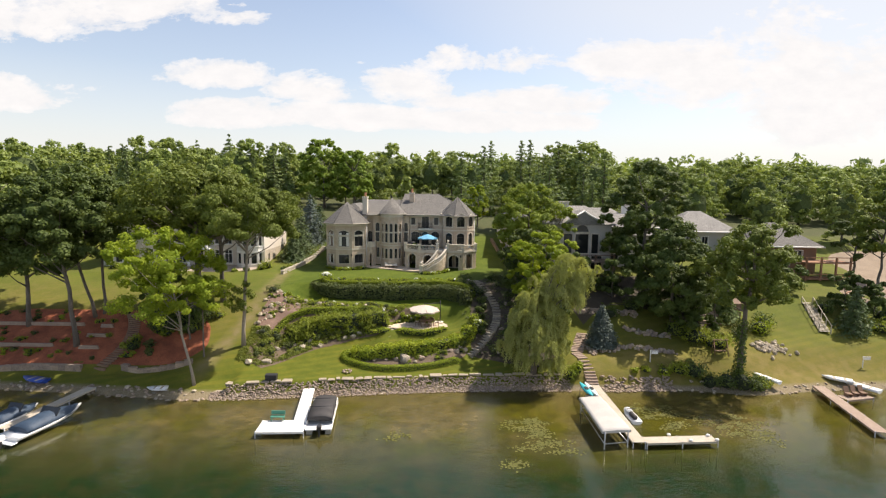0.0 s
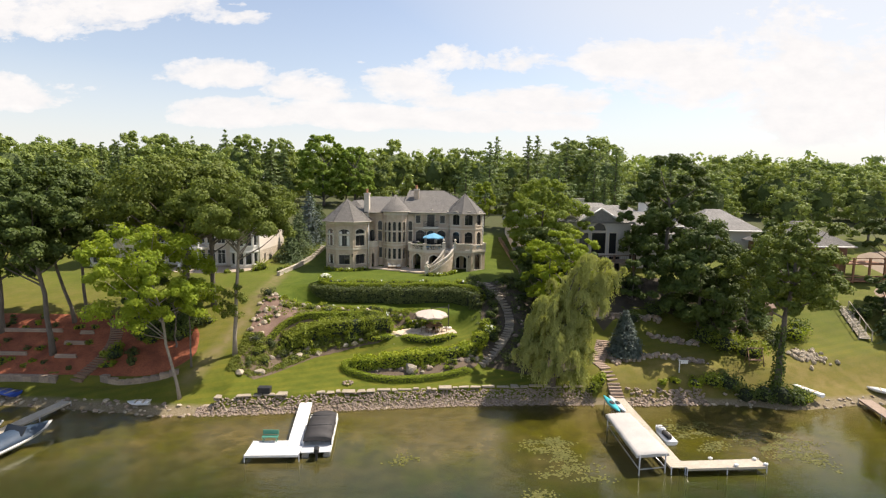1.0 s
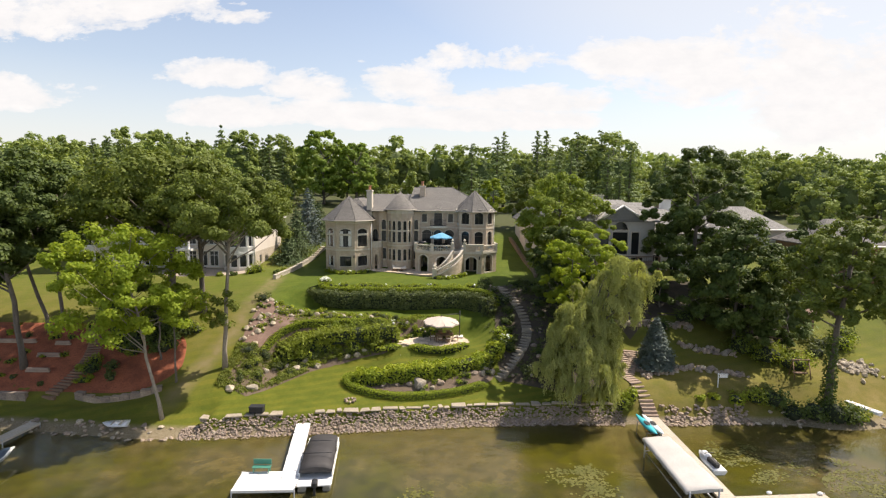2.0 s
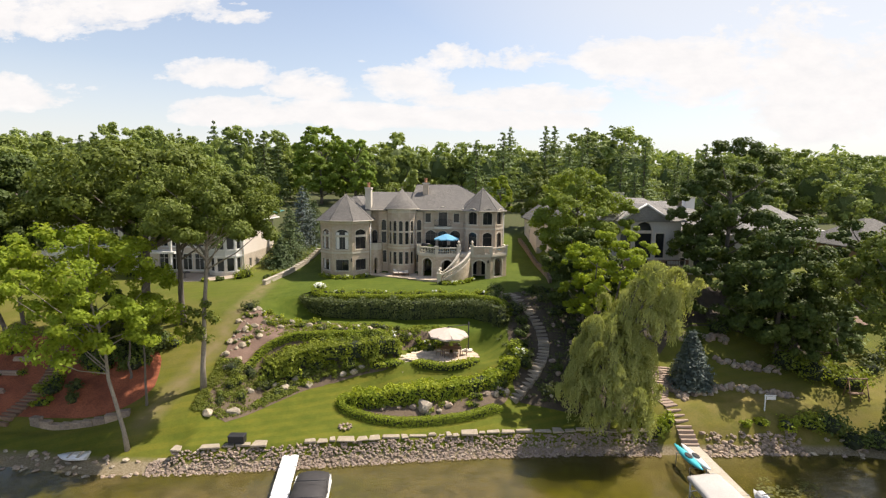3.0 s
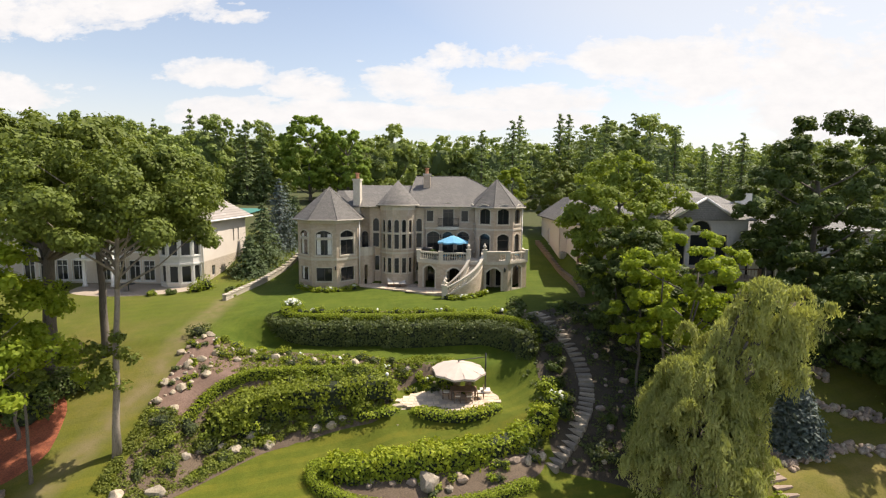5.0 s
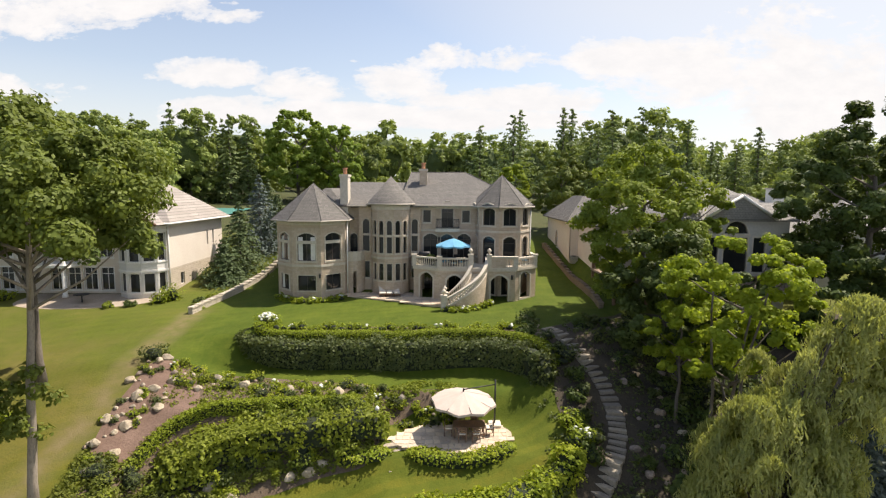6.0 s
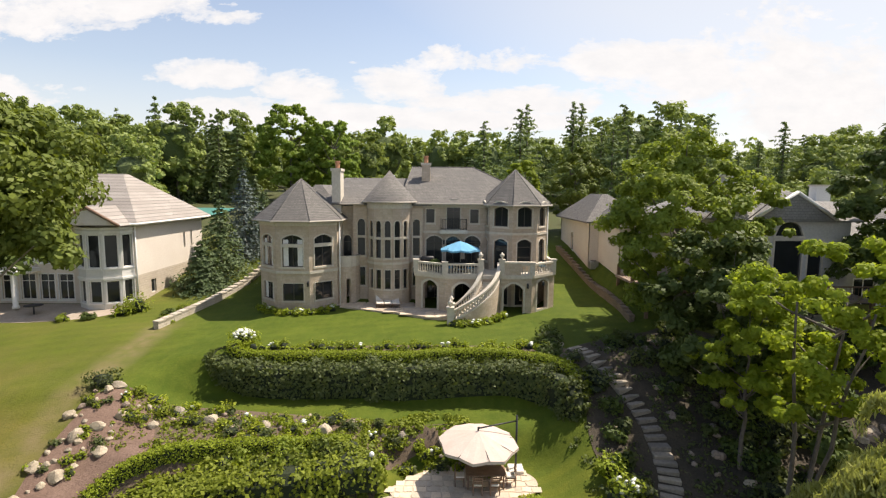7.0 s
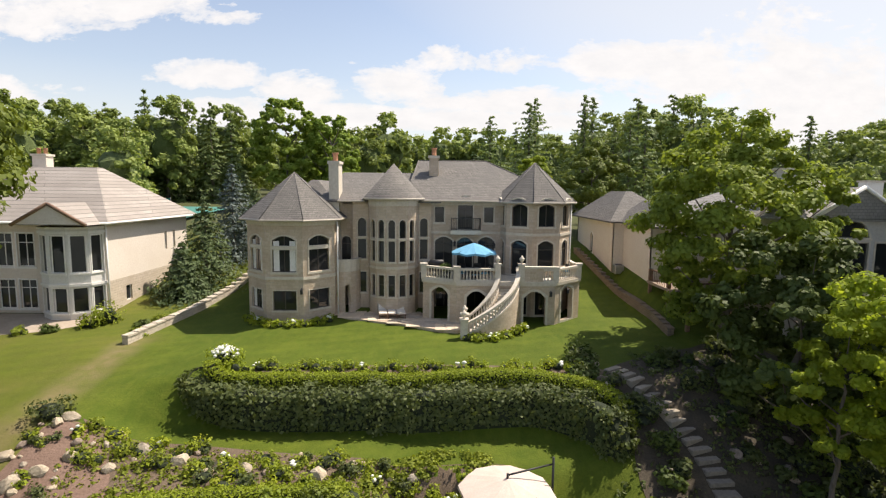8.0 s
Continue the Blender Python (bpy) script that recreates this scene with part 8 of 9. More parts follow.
    for x, y in ((44.0, 54.1), (44.9, 54.3), (45.8, 54.4)):
        if first is None:
            first = thing("deck_chair", (x, y, 0.56), "dark wooden deck chair on the dock platform", "chair", "deck chairs")
            bm = bmesh.new()
            box(bm, -0.28, -0.35, 0.3, 0.28, 0.25, 0.36)
            part("seat", bm, WOOD, first)
            bm = bmesh.new()
            box(bm, -0.28, 0.0, 0.0, 0.28, 0.7, 0.05, Matrix.Translation((0, 0.22, 0.33)) @ Matrix.Rotation(radians(65), 4, "X"))
            part("backrest", bm, WOOD, first)
            for dx in (-0.25, 0.25):
                bm = bmesh.new()
                box(bm, dx - 0.03, -0.3, 0, dx + 0.03, 0.25, 0.3)
                part("leg", bm, WOOD, first)
        else:
            copy_thing(first, pose(x, y, 0.56, 0, 0, 6))
    # moored cruiser with a slate-blue cover, and its small companion
    for x, y, ln, wd, turn, lab in ((-36.1, 45.5, 6.8, 2.4, -15, "white motor boat under a slate-blue cover"), (-39.9, 46.3, 4.8, 1.9, -13, "small white boat under a slate-blue cover")):
        bt = thing("motor_boat", (x, y, 0.0), lab, "boat")
        bt.rotation_euler = (0, 0, radians(turn))
        o = part("hull", hull(ln, wd, 0.6, 0.3), HULL_WHITE, bt)
        o.location = (0, 0, 0.75)
        o = part("cover", covered(ln * 0.82, wd * 0.94, 0.75, 1), COVER_BLUE, bt, "slate-blue boat cover")
        o.location = (0, 0.25, 0.78)
        bm = bmesh.new()
        box(bm, -wd * 0.42, -0.05, 0.0, wd * 0.42, 0.05, 0.75, Matrix.Translation((0, ln * 0.02, 1.2)) @ Matrix.Rotation(radians(-35), 4, "X"), 0.02)
        part("windscreen", bm, GLASS, bt)
        bm = bmesh.new()
        box(bm, -wd * 0.45, -ln * 0.5 - 0.5, 0.3, wd * 0.45, -ln * 0.5 + 0.05, 0.4, None, 0.03)
        part("swim_platform", bm, HULL_WHITE, bt)
        outboard(bt, 0, -ln * 0.5 - 0.4, 0.5, HULL_WHITE)
    for name, x, y, ln, wd, mat, turn, lab in (("rowing_boat", -45.0, 55.4, 3.2, 1.3, HULL_BLUE, 75, "blue rowing boat pulled up on the shore"), ("dinghy", -30.4, 53.5, 2.0, 1.1, HULL_WHITE, 100, "white dinghy lying on the shore"),
                                             ("dinghy", 46.2, 58.6, 3.0, 1.3, HULL_WHITE, 60, "white dinghy on the grass"), ("canoe", 37.3, 58.0, 3.6, 0.8, HULL_WHITE, 25, "white canoe lying on the lawn"), ("skiff", 48.0, 57.6, 4.0, 1.4, HULL_WHITE, 30, "white skiff pulled up beside the dock")):
        bt = thing(name, (x, y, max(ground_z(x, y), 0.05)), lab, "boat")
        bt.rotation_euler = (0, 0, radians(turn))
        o = part("hull", hull(ln, wd, 0.38, 0.15), mat, bt)
        o.location = (0, 0, 0.42)
        for yy in (-ln * 0.25, ln * 0.1):
            bm = bmesh.new()
            box(bm, -wd * 0.42, yy - 0.1, 0.43, wd * 0.42, yy + 0.1, 0.48)
            part("thwart", bm, DOCK_WOOD, bt)
    bt = thing("pontoon_boat", (43.4, 44.2, 0.0), "dark-covered boat moored at the brown dock", "boat")
    o = part("hull", hull(5.5, 2.2, 0.5, 0.2), HULL_WHITE, bt)
    o.location = (0, 0, 0.6)
    o = part("cover", covered(4.6, 2.0, 0.7, 1), CANVAS_BLACK, bt)
    o.location = (0, 0.1, 0.62)


def lilies():
    """Floating lily pads, gathered in patches."""
    rng = np.random.default_rng(21)
    at = []
    for cx, cy, rx, ry, n in ((8.3, 46.0, 2.6, 3.4, 26), (9.4, 43.2, 1.6, 1.6, 9), (21.6, 50.2, 2.2, 2.0, 11), (28.3, 47.0, 3.4, 3.0, 26), (-4.0, 44.6, 1.0, 0.5, 4), (6.2, 40.0, 0.7, 0.8, 4), (22.4, 47.4, 1.0, 0.8, 5)):
        for _ in range(n):
            mid = rng.normal(0, 0.5, 2) * (rx, ry) + (cx, cy)
            at.append(mid + rng.normal(0, 0.42, (rng.integers(10, 44), 2)) * (1.3, 0.7))
    p = np.concatenate(at)
    n = len(p)
    keep = rng.uniform(0, 1, n) < 0.9
    p = p[keep]
    n = len(p)
    r = rng.uniform(0.05, 0.14, n)
    k = 6
    ang = np.linspace(0, math.tau, k, endpoint=False)
    verts, faces = [], []
    for i in range(n):
        a0, z = rng.uniform(0, 6), 0.012 + rng.uniform(0, 0.01)
        b = len(verts)
        verts += [(p[i, 0] + r[i] * math.cos(a + a0), p[i, 1] + r[i] * 0.9 * math.sin(a + a0), z + 0.02 * math.sin(a * 2)) for a in ang]
        faces.append(tuple(range(b, b + k)))
    tagged(new("lily_pads", mesh_from("lily_pads", verts, faces, LILY)), "yellow-green lily pads floating on the lake", "water plants", "", "stuff")


def right_shore():
    # plank steps and walk up from the dock
    st = thing("timber_steps", (0, 0, 0), "timber steps and walk from the dock up the lawn", "stair")
    for i in range(5):
        bm = bmesh.new()
        box(bm, -0.65, -0.17, -0.3, 0.65, 0.17, 0.0)
        o = part("step", bm, DOCK_BROWN, st)
        o.location = (17.1 - 0.03 * i, 56.5 + 0.3 * i, 0.75 + 0.24 * i)
    for i in range(7):
        bm = bmesh.new()
        box(bm, -0.6, -0.2, -0.15, 0.6, 0.2, 0.0)
        o = part("paver", bm, DOCK_BROWN, st)
        x, y = 16.95 - 0.13 * i, 58.1 + 0.42 * i
        o.location, o.rotation_euler = (x, y, ground_z(x, y) + 0.06), (0, 0, 0.25)
    for i in range(12):
        bm = bmesh.new()
        box(bm, -0.75, -0.18, -0.3, 0.75, 0.18, 0.0)
        o = part("step", bm, DOCK_BROWN, st)
        x, y = 16.3 + 0.16 * i, 61.1 + 0.36 * i
        o.location, o.rotation_euler = (x, y, ground_z(x, y) + 0.12), (0, 0, -0.3)
    # boulder walls
    rng = random.Random(31)
    for row, (pts, n, r) in enumerate(([[(18.2, 61.2), (20.5, 61.4), (23, 62.6), (28.4, 61.0)], 92, 0.3], [[(24.0, 65.9), (29.2, 64.8)], 58, 0.3], [[(18.8, 69.4), (26.4, 68.8)], 70, 0.32], [[(18.2, 60.4), (17.4, 64.4)], 34, 0.32])):
        line = resample(pts, 0.1)
        wall = thing("boulder_wall", (0, 0, 0), "low dry wall of piled grey-brown boulders", "wall", "", "structure")
        for i in range(n):
            p = line[int(i / n * len(line))]
            put_rock(p.x + rng.uniform(-0.2, 0.2), p.y + rng.uniform(-0.5, 0.5), r * rng.uniform(0.55, 1.25), rng.random() < 0.75, tall=1.1, wall=wall)
    for i in range(80):
        put_rock(40.7 + rng.gauss(0, 0.95), 62.9 + rng.gauss(0, 0.6), rng.uniform(0.18, 0.4), False, "white rock of a piled heap on the lawn", "white rock heap", 1.1)
    # signpost
    for x, y, k in ((24.5, 59.2, 1), (51.0, 61.0, 2)):
        s = thing("sign_post", (x, y, ground_z(x, y)), "white wooden post with a hanging white board", "sign")
        bm = bmesh.new()
        box(bm, -0.05, -0.05, -0.3, 0.05, 0.05, 1.75)
        part("post", bm, WHITE, s)
        bm = bmesh.new()
        box(bm, -0.12, -0.04, 1.6, 1.15, 0.04, 1.7)
        part("arm", bm, WHITE, s)
        bm = bmesh.new()
        box(bm, 0.15, -0.02, 1.2, 1.1, 0.02, 1.55)
        part("board", bm, WHITE, s)
        s.scale = (0.8, 0.8, 0.8)
    # shrubs of the right bank
    for i, (x, y, r, h, mat) in enumerate(((25.6, 57.9, 0.9, 0.9, LEAF_BOX), (27.4, 57.9, 1.2, 1.2, LEAF_HEDGE), (29.0, 57.7, 1.4, 1.7, LEAF_DARK), (30.6, 57.2, 1.4, 1.6, LEAF_DARK), (32.4, 57.0, 1.5, 1.9, LEAF_DARK), (34.0, 56.6, 1.6, 2.3, LEAF_DARK), (35.4, 56.5, 1.4, 1.5, LEAF_DARK), (36.3, 56.8, 1.1, 1.0, LEAF_HEDGE),
                                          (23.6, 58.0, 0.6, 0.5, LEAF_LIME), (22.3, 57.9, 0.5, 0.45, LEAF_BOX), (32.0, 64.0, 2.3, 2.0, LEAF_HEDGE), (34.2, 62.8, 2.2, 1.8, LEAF_HEDGE), (30.2, 65.4, 1.9, 2.0, LEAF_OAK), (41.6, 66.6, 1.7, 1.9, LEAF_BOX), (39.4, 66.6, 1.3, 1.3, LEAF_VINE), (38.2, 65.2, 1.2, 1.1, LEAF_VINE),
                                          (14.6, 57.2, 0.9, 1.3, LEAF_HEDGE), (15.6, 57.6, 0.8, 1.2, LEAF_BOX), (13.5, 58.0, 0.8, 0.8, LEAF_HEDGE), (43.0, 68.0, 1.6, 1.6, LEAF_DARK), (22.5, 68.5, 1.3, 1.3, LEAF_DARK), (26.0, 70.0, 1.6, 1.6, LEAF_DARK), (30.0, 69.5, 2.0, 2.0, LEAF_DARK), (34.0, 72.5, 2.2, 2.4, LEAF_DARK), (18.0, 72.5, 1.6, 1.6, LEAF_DARK), (21.5, 75.0, 1.8, 2.0, LEAF_DARK), (25.0, 76.0, 1.6, 1.8, LEAF_DARK), (16.4, 69.2, 1.5, 1.6, LEAF_DARK), (37.5, 73.0, 2.0, 2.2, LEAF_DARK), (55.0, 68.5, 1.6, 1.6, LEAF_DARK), (58.0, 67.0, 1.8, 1.6, LEAF_HEDGE), (53.5, 71.5, 1.5, 1.6, LEAF_DARK), (60.5, 69.5, 2.0, 2.0, LEAF_DARK))):
        shrub("slope_shrub", x, y, r, h, mat, 600 + i, int(260 * r), 0.2, "leafy shrub of the neighbouring slope", 0, "shrub", "neighbouring slope shrubs")
    # tree shade here is put into the soil colour
    sheet_over("shade_bed", [(18.6, 66.8), (22, 70.6), (26, 71), (31, 68.4), (34, 66.4), (36, 67.2), (40.5, 70.4), (42, 73.5), (36, 78.5), (28, 80), (19, 79.6), (16.8, 74)], SHADED_SOIL, "ground under the trees, coloured dark for their shade", "planting bed", 0.06, 0.8)
    # timber decks and stairs on the slope
    d = thing("timber_stair", (0, 0, 0), "long grey timber stair down the neighbouring lawn", "stair")
    for i in range(22):
        k = i / 21
        x, y = 52.3 - 2.2 * k, 73.2 - 6.8 * k
        bm = bmesh.new()
        box(bm, -0.6, -0.16, -0.06, 0.6, 0.16, 0.0)
        o = part("tread", bm, DOCK_WOOD, d)
        o.location, o.rotation_euler = (x, y, ground_z(x, y) + 0.28), (0, 0, -0.3)
    for sx in (-0.65, 0.65):
        bm = bmesh.new()
        pts = [(52.3 - 2.2 * k + sx, 73.2 - 6.8 * k - sx * 0.3, ground_z(52.3 - 2.2 * k + sx, 73.2 - 6.8 * k) + 1.1) for k in (0, 0.25, 0.5, 0.75, 1)]
        tube(bm, pts, 0.05, 6)
        part("handrail", bm, DOCK_WOOD, d)
        for p in pts:
            bm = bmesh.new()
            box(bm, p[0] - 0.05, p[1] - 0.05, p[2] - 1.4, p[0] + 0.05, p[1] + 0.05, p[2])
            part("post", bm, DOCK_WOOD, d)
    g = thing("garden_shed", (39.5, 70.6, ground_z(39.5, 70.6)), "small dark brown garden shed among shrubs", "shed")
    bm = bmesh.new()
    box(bm, -1.3, -1.0, -0.3, 1.3, 1.0, 1.7)
    part("wall", bm, WOOD, g)
    bm = bmesh.new()
    prism(bm, [(-1.5, -1.25), (1.5, -1.25), (1.5, 1.25), (-1.5, 1.25)], 1.7, 2.5, [(-1.5, -0.05), (1.5, -0.05), (1.5, 0.05), (-1.5, 0.05)])
    part("roof", bm, WOOD, g)
    b = thing("garden_swing", (33.6, 61.0, ground_z(33.6, 61.0)), "dark timber garden swing under the shrubs", "swing")
    for x in (-0.8, 0.8):
        bm = bmesh.new()
        tube(bm, [(x, -0.5, -0.1), (x, 0, 1.8), (x, 0.5, -0.1)], 0.05, 5)
        part("leg", bm, WOOD, b)
    bm = bmesh.new()
    box(bm, -0.9, -0.05, 1.75, 0.9, 0.05, 1.85)
    part("beam", bm, WOOD, b)
    bm = bmesh.new()
    box(bm, -0.65, -0.25, 0.45, 0.65, 0.2, 0.52)
    part("seat", bm, WOOD, b)
    r = thing("timber_terrace", (35.8, 68.8, ground_z(35.8, 68.8)), "low brown timber retaining steps on the slope", "stair")
    for i in range(6):
        bm = bmesh.new()
        box(bm, -1.6 + i * 0.1, -1.2 + i * 0.5, -0.4 + i * 0.3, 1.4, -0.9 + i * 0.5, 0.05 + i * 0.3)
        part("timber", bm, DOCK_BROWN, r)


def mulch_bank():
    """The neighbour's red mulch bank with its timber walls and long stair."""
    sheet_over("mulch_bank", [(-60, 57.6), (-47, 57.7), (-36, 57.7), (-30.4, 57.2), (-27.8, 59.6), (-28.2, 61.6), (-29.4, 64.6), (-33, 66.2), (-42, 66.2), (-60, 66.4)], MULCH_RED, "red bark mulch bank below the lawn", "mulch bed", 0.06, 0.8)
    low_retaining_wall("stone_edging", [(-58, 57.3), (-52, 57.1), (-47, 57.5), (-42.5, 57.2), (-40.2, 57.1)], 0.55, ROCK_DARK, "low grey stone wall under the mulch bank")
    low_retaining_wall("stone_edging", [(-36.4, 57.3), (-33, 56.8), (-30.0, 56.9), (-28.2, 57.6)], 0.4, ROCK_DARK, "low grey stone wall under the mulch bank")
    k = 0
    for x0, x1, y in ((-60, -46.2, 60.2), (-60, -44.5, 63.4), (-43.2, -40.6, 59.9), (-43.4, -40.8, 61.7), (-42.6, -40.8, 63.2)):
        t = thing("timber_wall", (0, 0, 0), "weathered timber retaining wall in the red mulch", "wall", "mulch bank timbers")
        for i in range(3):
            bm = bmesh.new()
            z = ground_z((x0 + x1) / 2, y)
            box(bm, x0 + 0.1 * i, y - 0.12, z - 0.2 + 0.22 * i, x1 - 0.1 * i, y + 0.12, z + 0.22 * i, None, 0.015)
            part("timber", bm, DOCK_BROWN, t)
    st = thing("bank_stair", (0, 0, 0), "long curved timber stair up the mulch bank", "stair")
    n = 26
    for i in range(n):
        k = i / (n - 1)
        x, y = -38.9 + 1.5 * math.sin(k * 2.6) - 1.6 * k * k, 57.2 + 8.2 * k
        bm = bmesh.new()
        box(bm, -0.7, -0.13, -0.3, 0.7, 0.13, 0.0)
        o = part("step", bm, WOOD, st)
        o.location, o.rotation_euler = (x, y, ground_z(x, y) + 0.15), (0, 0, -0.2 + 0.45 * k)
    dice = random.Random(44)
    for i in range(30):
        x, y = dice.uniform(-37.3, -28.6), dice.uniform(58.2, 65.5)
        if -35.5 < x < -29 and y < 62.2 and i % 4:
            continue
        shrub("mulch_shrub", x, y, dice.uniform(0.4, 1.1), dice.uniform(0.4, 1.1), dice.choice([LEAF_DARK, LEAF_HEDGE, LEAF_BOX, LEAF_VINE]), 700 + i, 170, 0.19, "green shrub on the mulch bank", 0, "shrub", "mulch bank shrubs")
    for i in range(20):
        x, y = dice.uniform(-36.6, -29.8), dice.uniform(62.6, 66.2)
        shrub("dark_shrub", x, y, dice.uniform(1.0, 1.7), dice.uniform(1.2, 2.4), dice.choice([LEAF_DARK, LEAF_DARK, LEAF_VINE]), 780 + i, 330, 0.2, "large dark shrub above the red mulch", 0, "shrub", "dark shrubs above the mulch")
    for i in range(60):
        x, y = dice.uniform(-59, -40.2), dice.choice([dice.uniform(58.2, 59.8), dice.uniform(60.6, 63.0), dice.uniform(63.8, 66.0)])
        shrub("mulch_plant", x, y, dice.uniform(0.25, 0.6), dice.uniform(0.22, 0.55), dice.choice([LEAF_BOX, LEAF_HEDGE, LEAF_VINE, LEAF_DARK]), 740 + i, 80, 0.15, "small plant on the mulch bank", 0, "plant", "mulch bank plants")


revetment("stone_bank", -23.5, 13.5, "bank of loose grey-brown stones along the water", 300, PEBBLES, [(-24.5, 14.5, 3000)], 3, 1.1, (0.08, 0.19))
revetment("rock_bank", 18.2, 26.5, "bank of larger brown rocks along the water", 270, ROCKS_DARK, (), 4, 1.2, (0.11, 0.24))
revetment("shore_stones", 26, 60, "scattered stones along the water", 80, PEBBLES, (), 5, 1.2, (0.12, 0.3))
revetment("shore_stones", -60, -24.5, "scattered stones along the water", 140, PEBBLES, (), 6, 1.4, (0.12, 0.3))
capstones()
docks()
lilies()
right_shore()
mulch_bank()

# ---- neighbouring houses ----
TILE = make_shingles("pale_roof_tiles", (0.31, 0.275, 0.24), (0.38, 0.34, 0.30), (0.26, 0.23, 0.20), 0.27, 9.0, 0.022)
GREY_ROOF = make_shingles("grey_roof", (0.24, 0.225, 0.205), (0.30, 0.285, 0.26), (0.20, 0.19, 0.175), 0.2)
COURT_GREEN = mottled("green_windscreen", (0.05, 0.20, 0.17), (0.07, 0.24, 0.20), (0.04, 0.16, 0.13), 0.6, 12, 0.8)
BRICK_LOW = make_stonework("base_stone", (0.52, 0.44, 0.34), (0.58, 0.50, 0.40), (0.44, 0.36, 0.28), (0.40, 0.34, 0.27), 0.45, 0.2)
PAVE = mottled("tan_paving", (0.37, 0.30, 0.23), (0.43, 0.355, 0.28), (0.29, 0.235, 0.18), 0.8, 7, 0.9, 0.3)


BAY_WHITE = mottled("white_render", (0.66, 0.64, 0.60), (0.72, 0.70, 0.66), (0.58, 0.56, 0.52), 0.7, 8, 0.8)


def windows_in(parent, bm, face, z0, z1, openings, mullions=1, rails=False, frame=None, trim=None, surround=0.09):
    wall_face(bm, face, z0, z1, openings, 0.3, 0.006)
    for q in openings:
        window(parent, face, q, mullions, ((q[2] + (q[3] - q[2]) * 0.72, 0.06),) if rails else (), frame or WHITE, surround, trim or WHITE)


def bay(parent, mat, cx, y, r, z0, z1, rows, trim):
    """A canted window bay: five faces of tall windows in white frames."""
    pts = [(cx + r * math.cos(radians(a)), y + r * 0.9 * math.sin(radians(a))) for a in (180, 216, 252, 288, 324, 360)]
    for f in faces_round(pts):
        w = f.length * 0.36
        m = f.length / 2
        face_bm = bmesh.new()
        windows_in(parent, face_bm, f, z0, z1, [(m - w, m + w, a, b, 0) for a, b in rows], 0, False, WHITE, trim, 0.07)
        part("bay_wall", face_bm, mat, parent)
        for a, b in [(q + 0.12, q + 0.3) for _, q in rows] + [(z1 - 0.15, z1)]:
            b2 = bmesh.new()
            bar(b2, f, -0.03, f.length + 0.03, a, b, -0.09, 0.05)
            part("cornice", b2, WHITE, parent)
    return pts


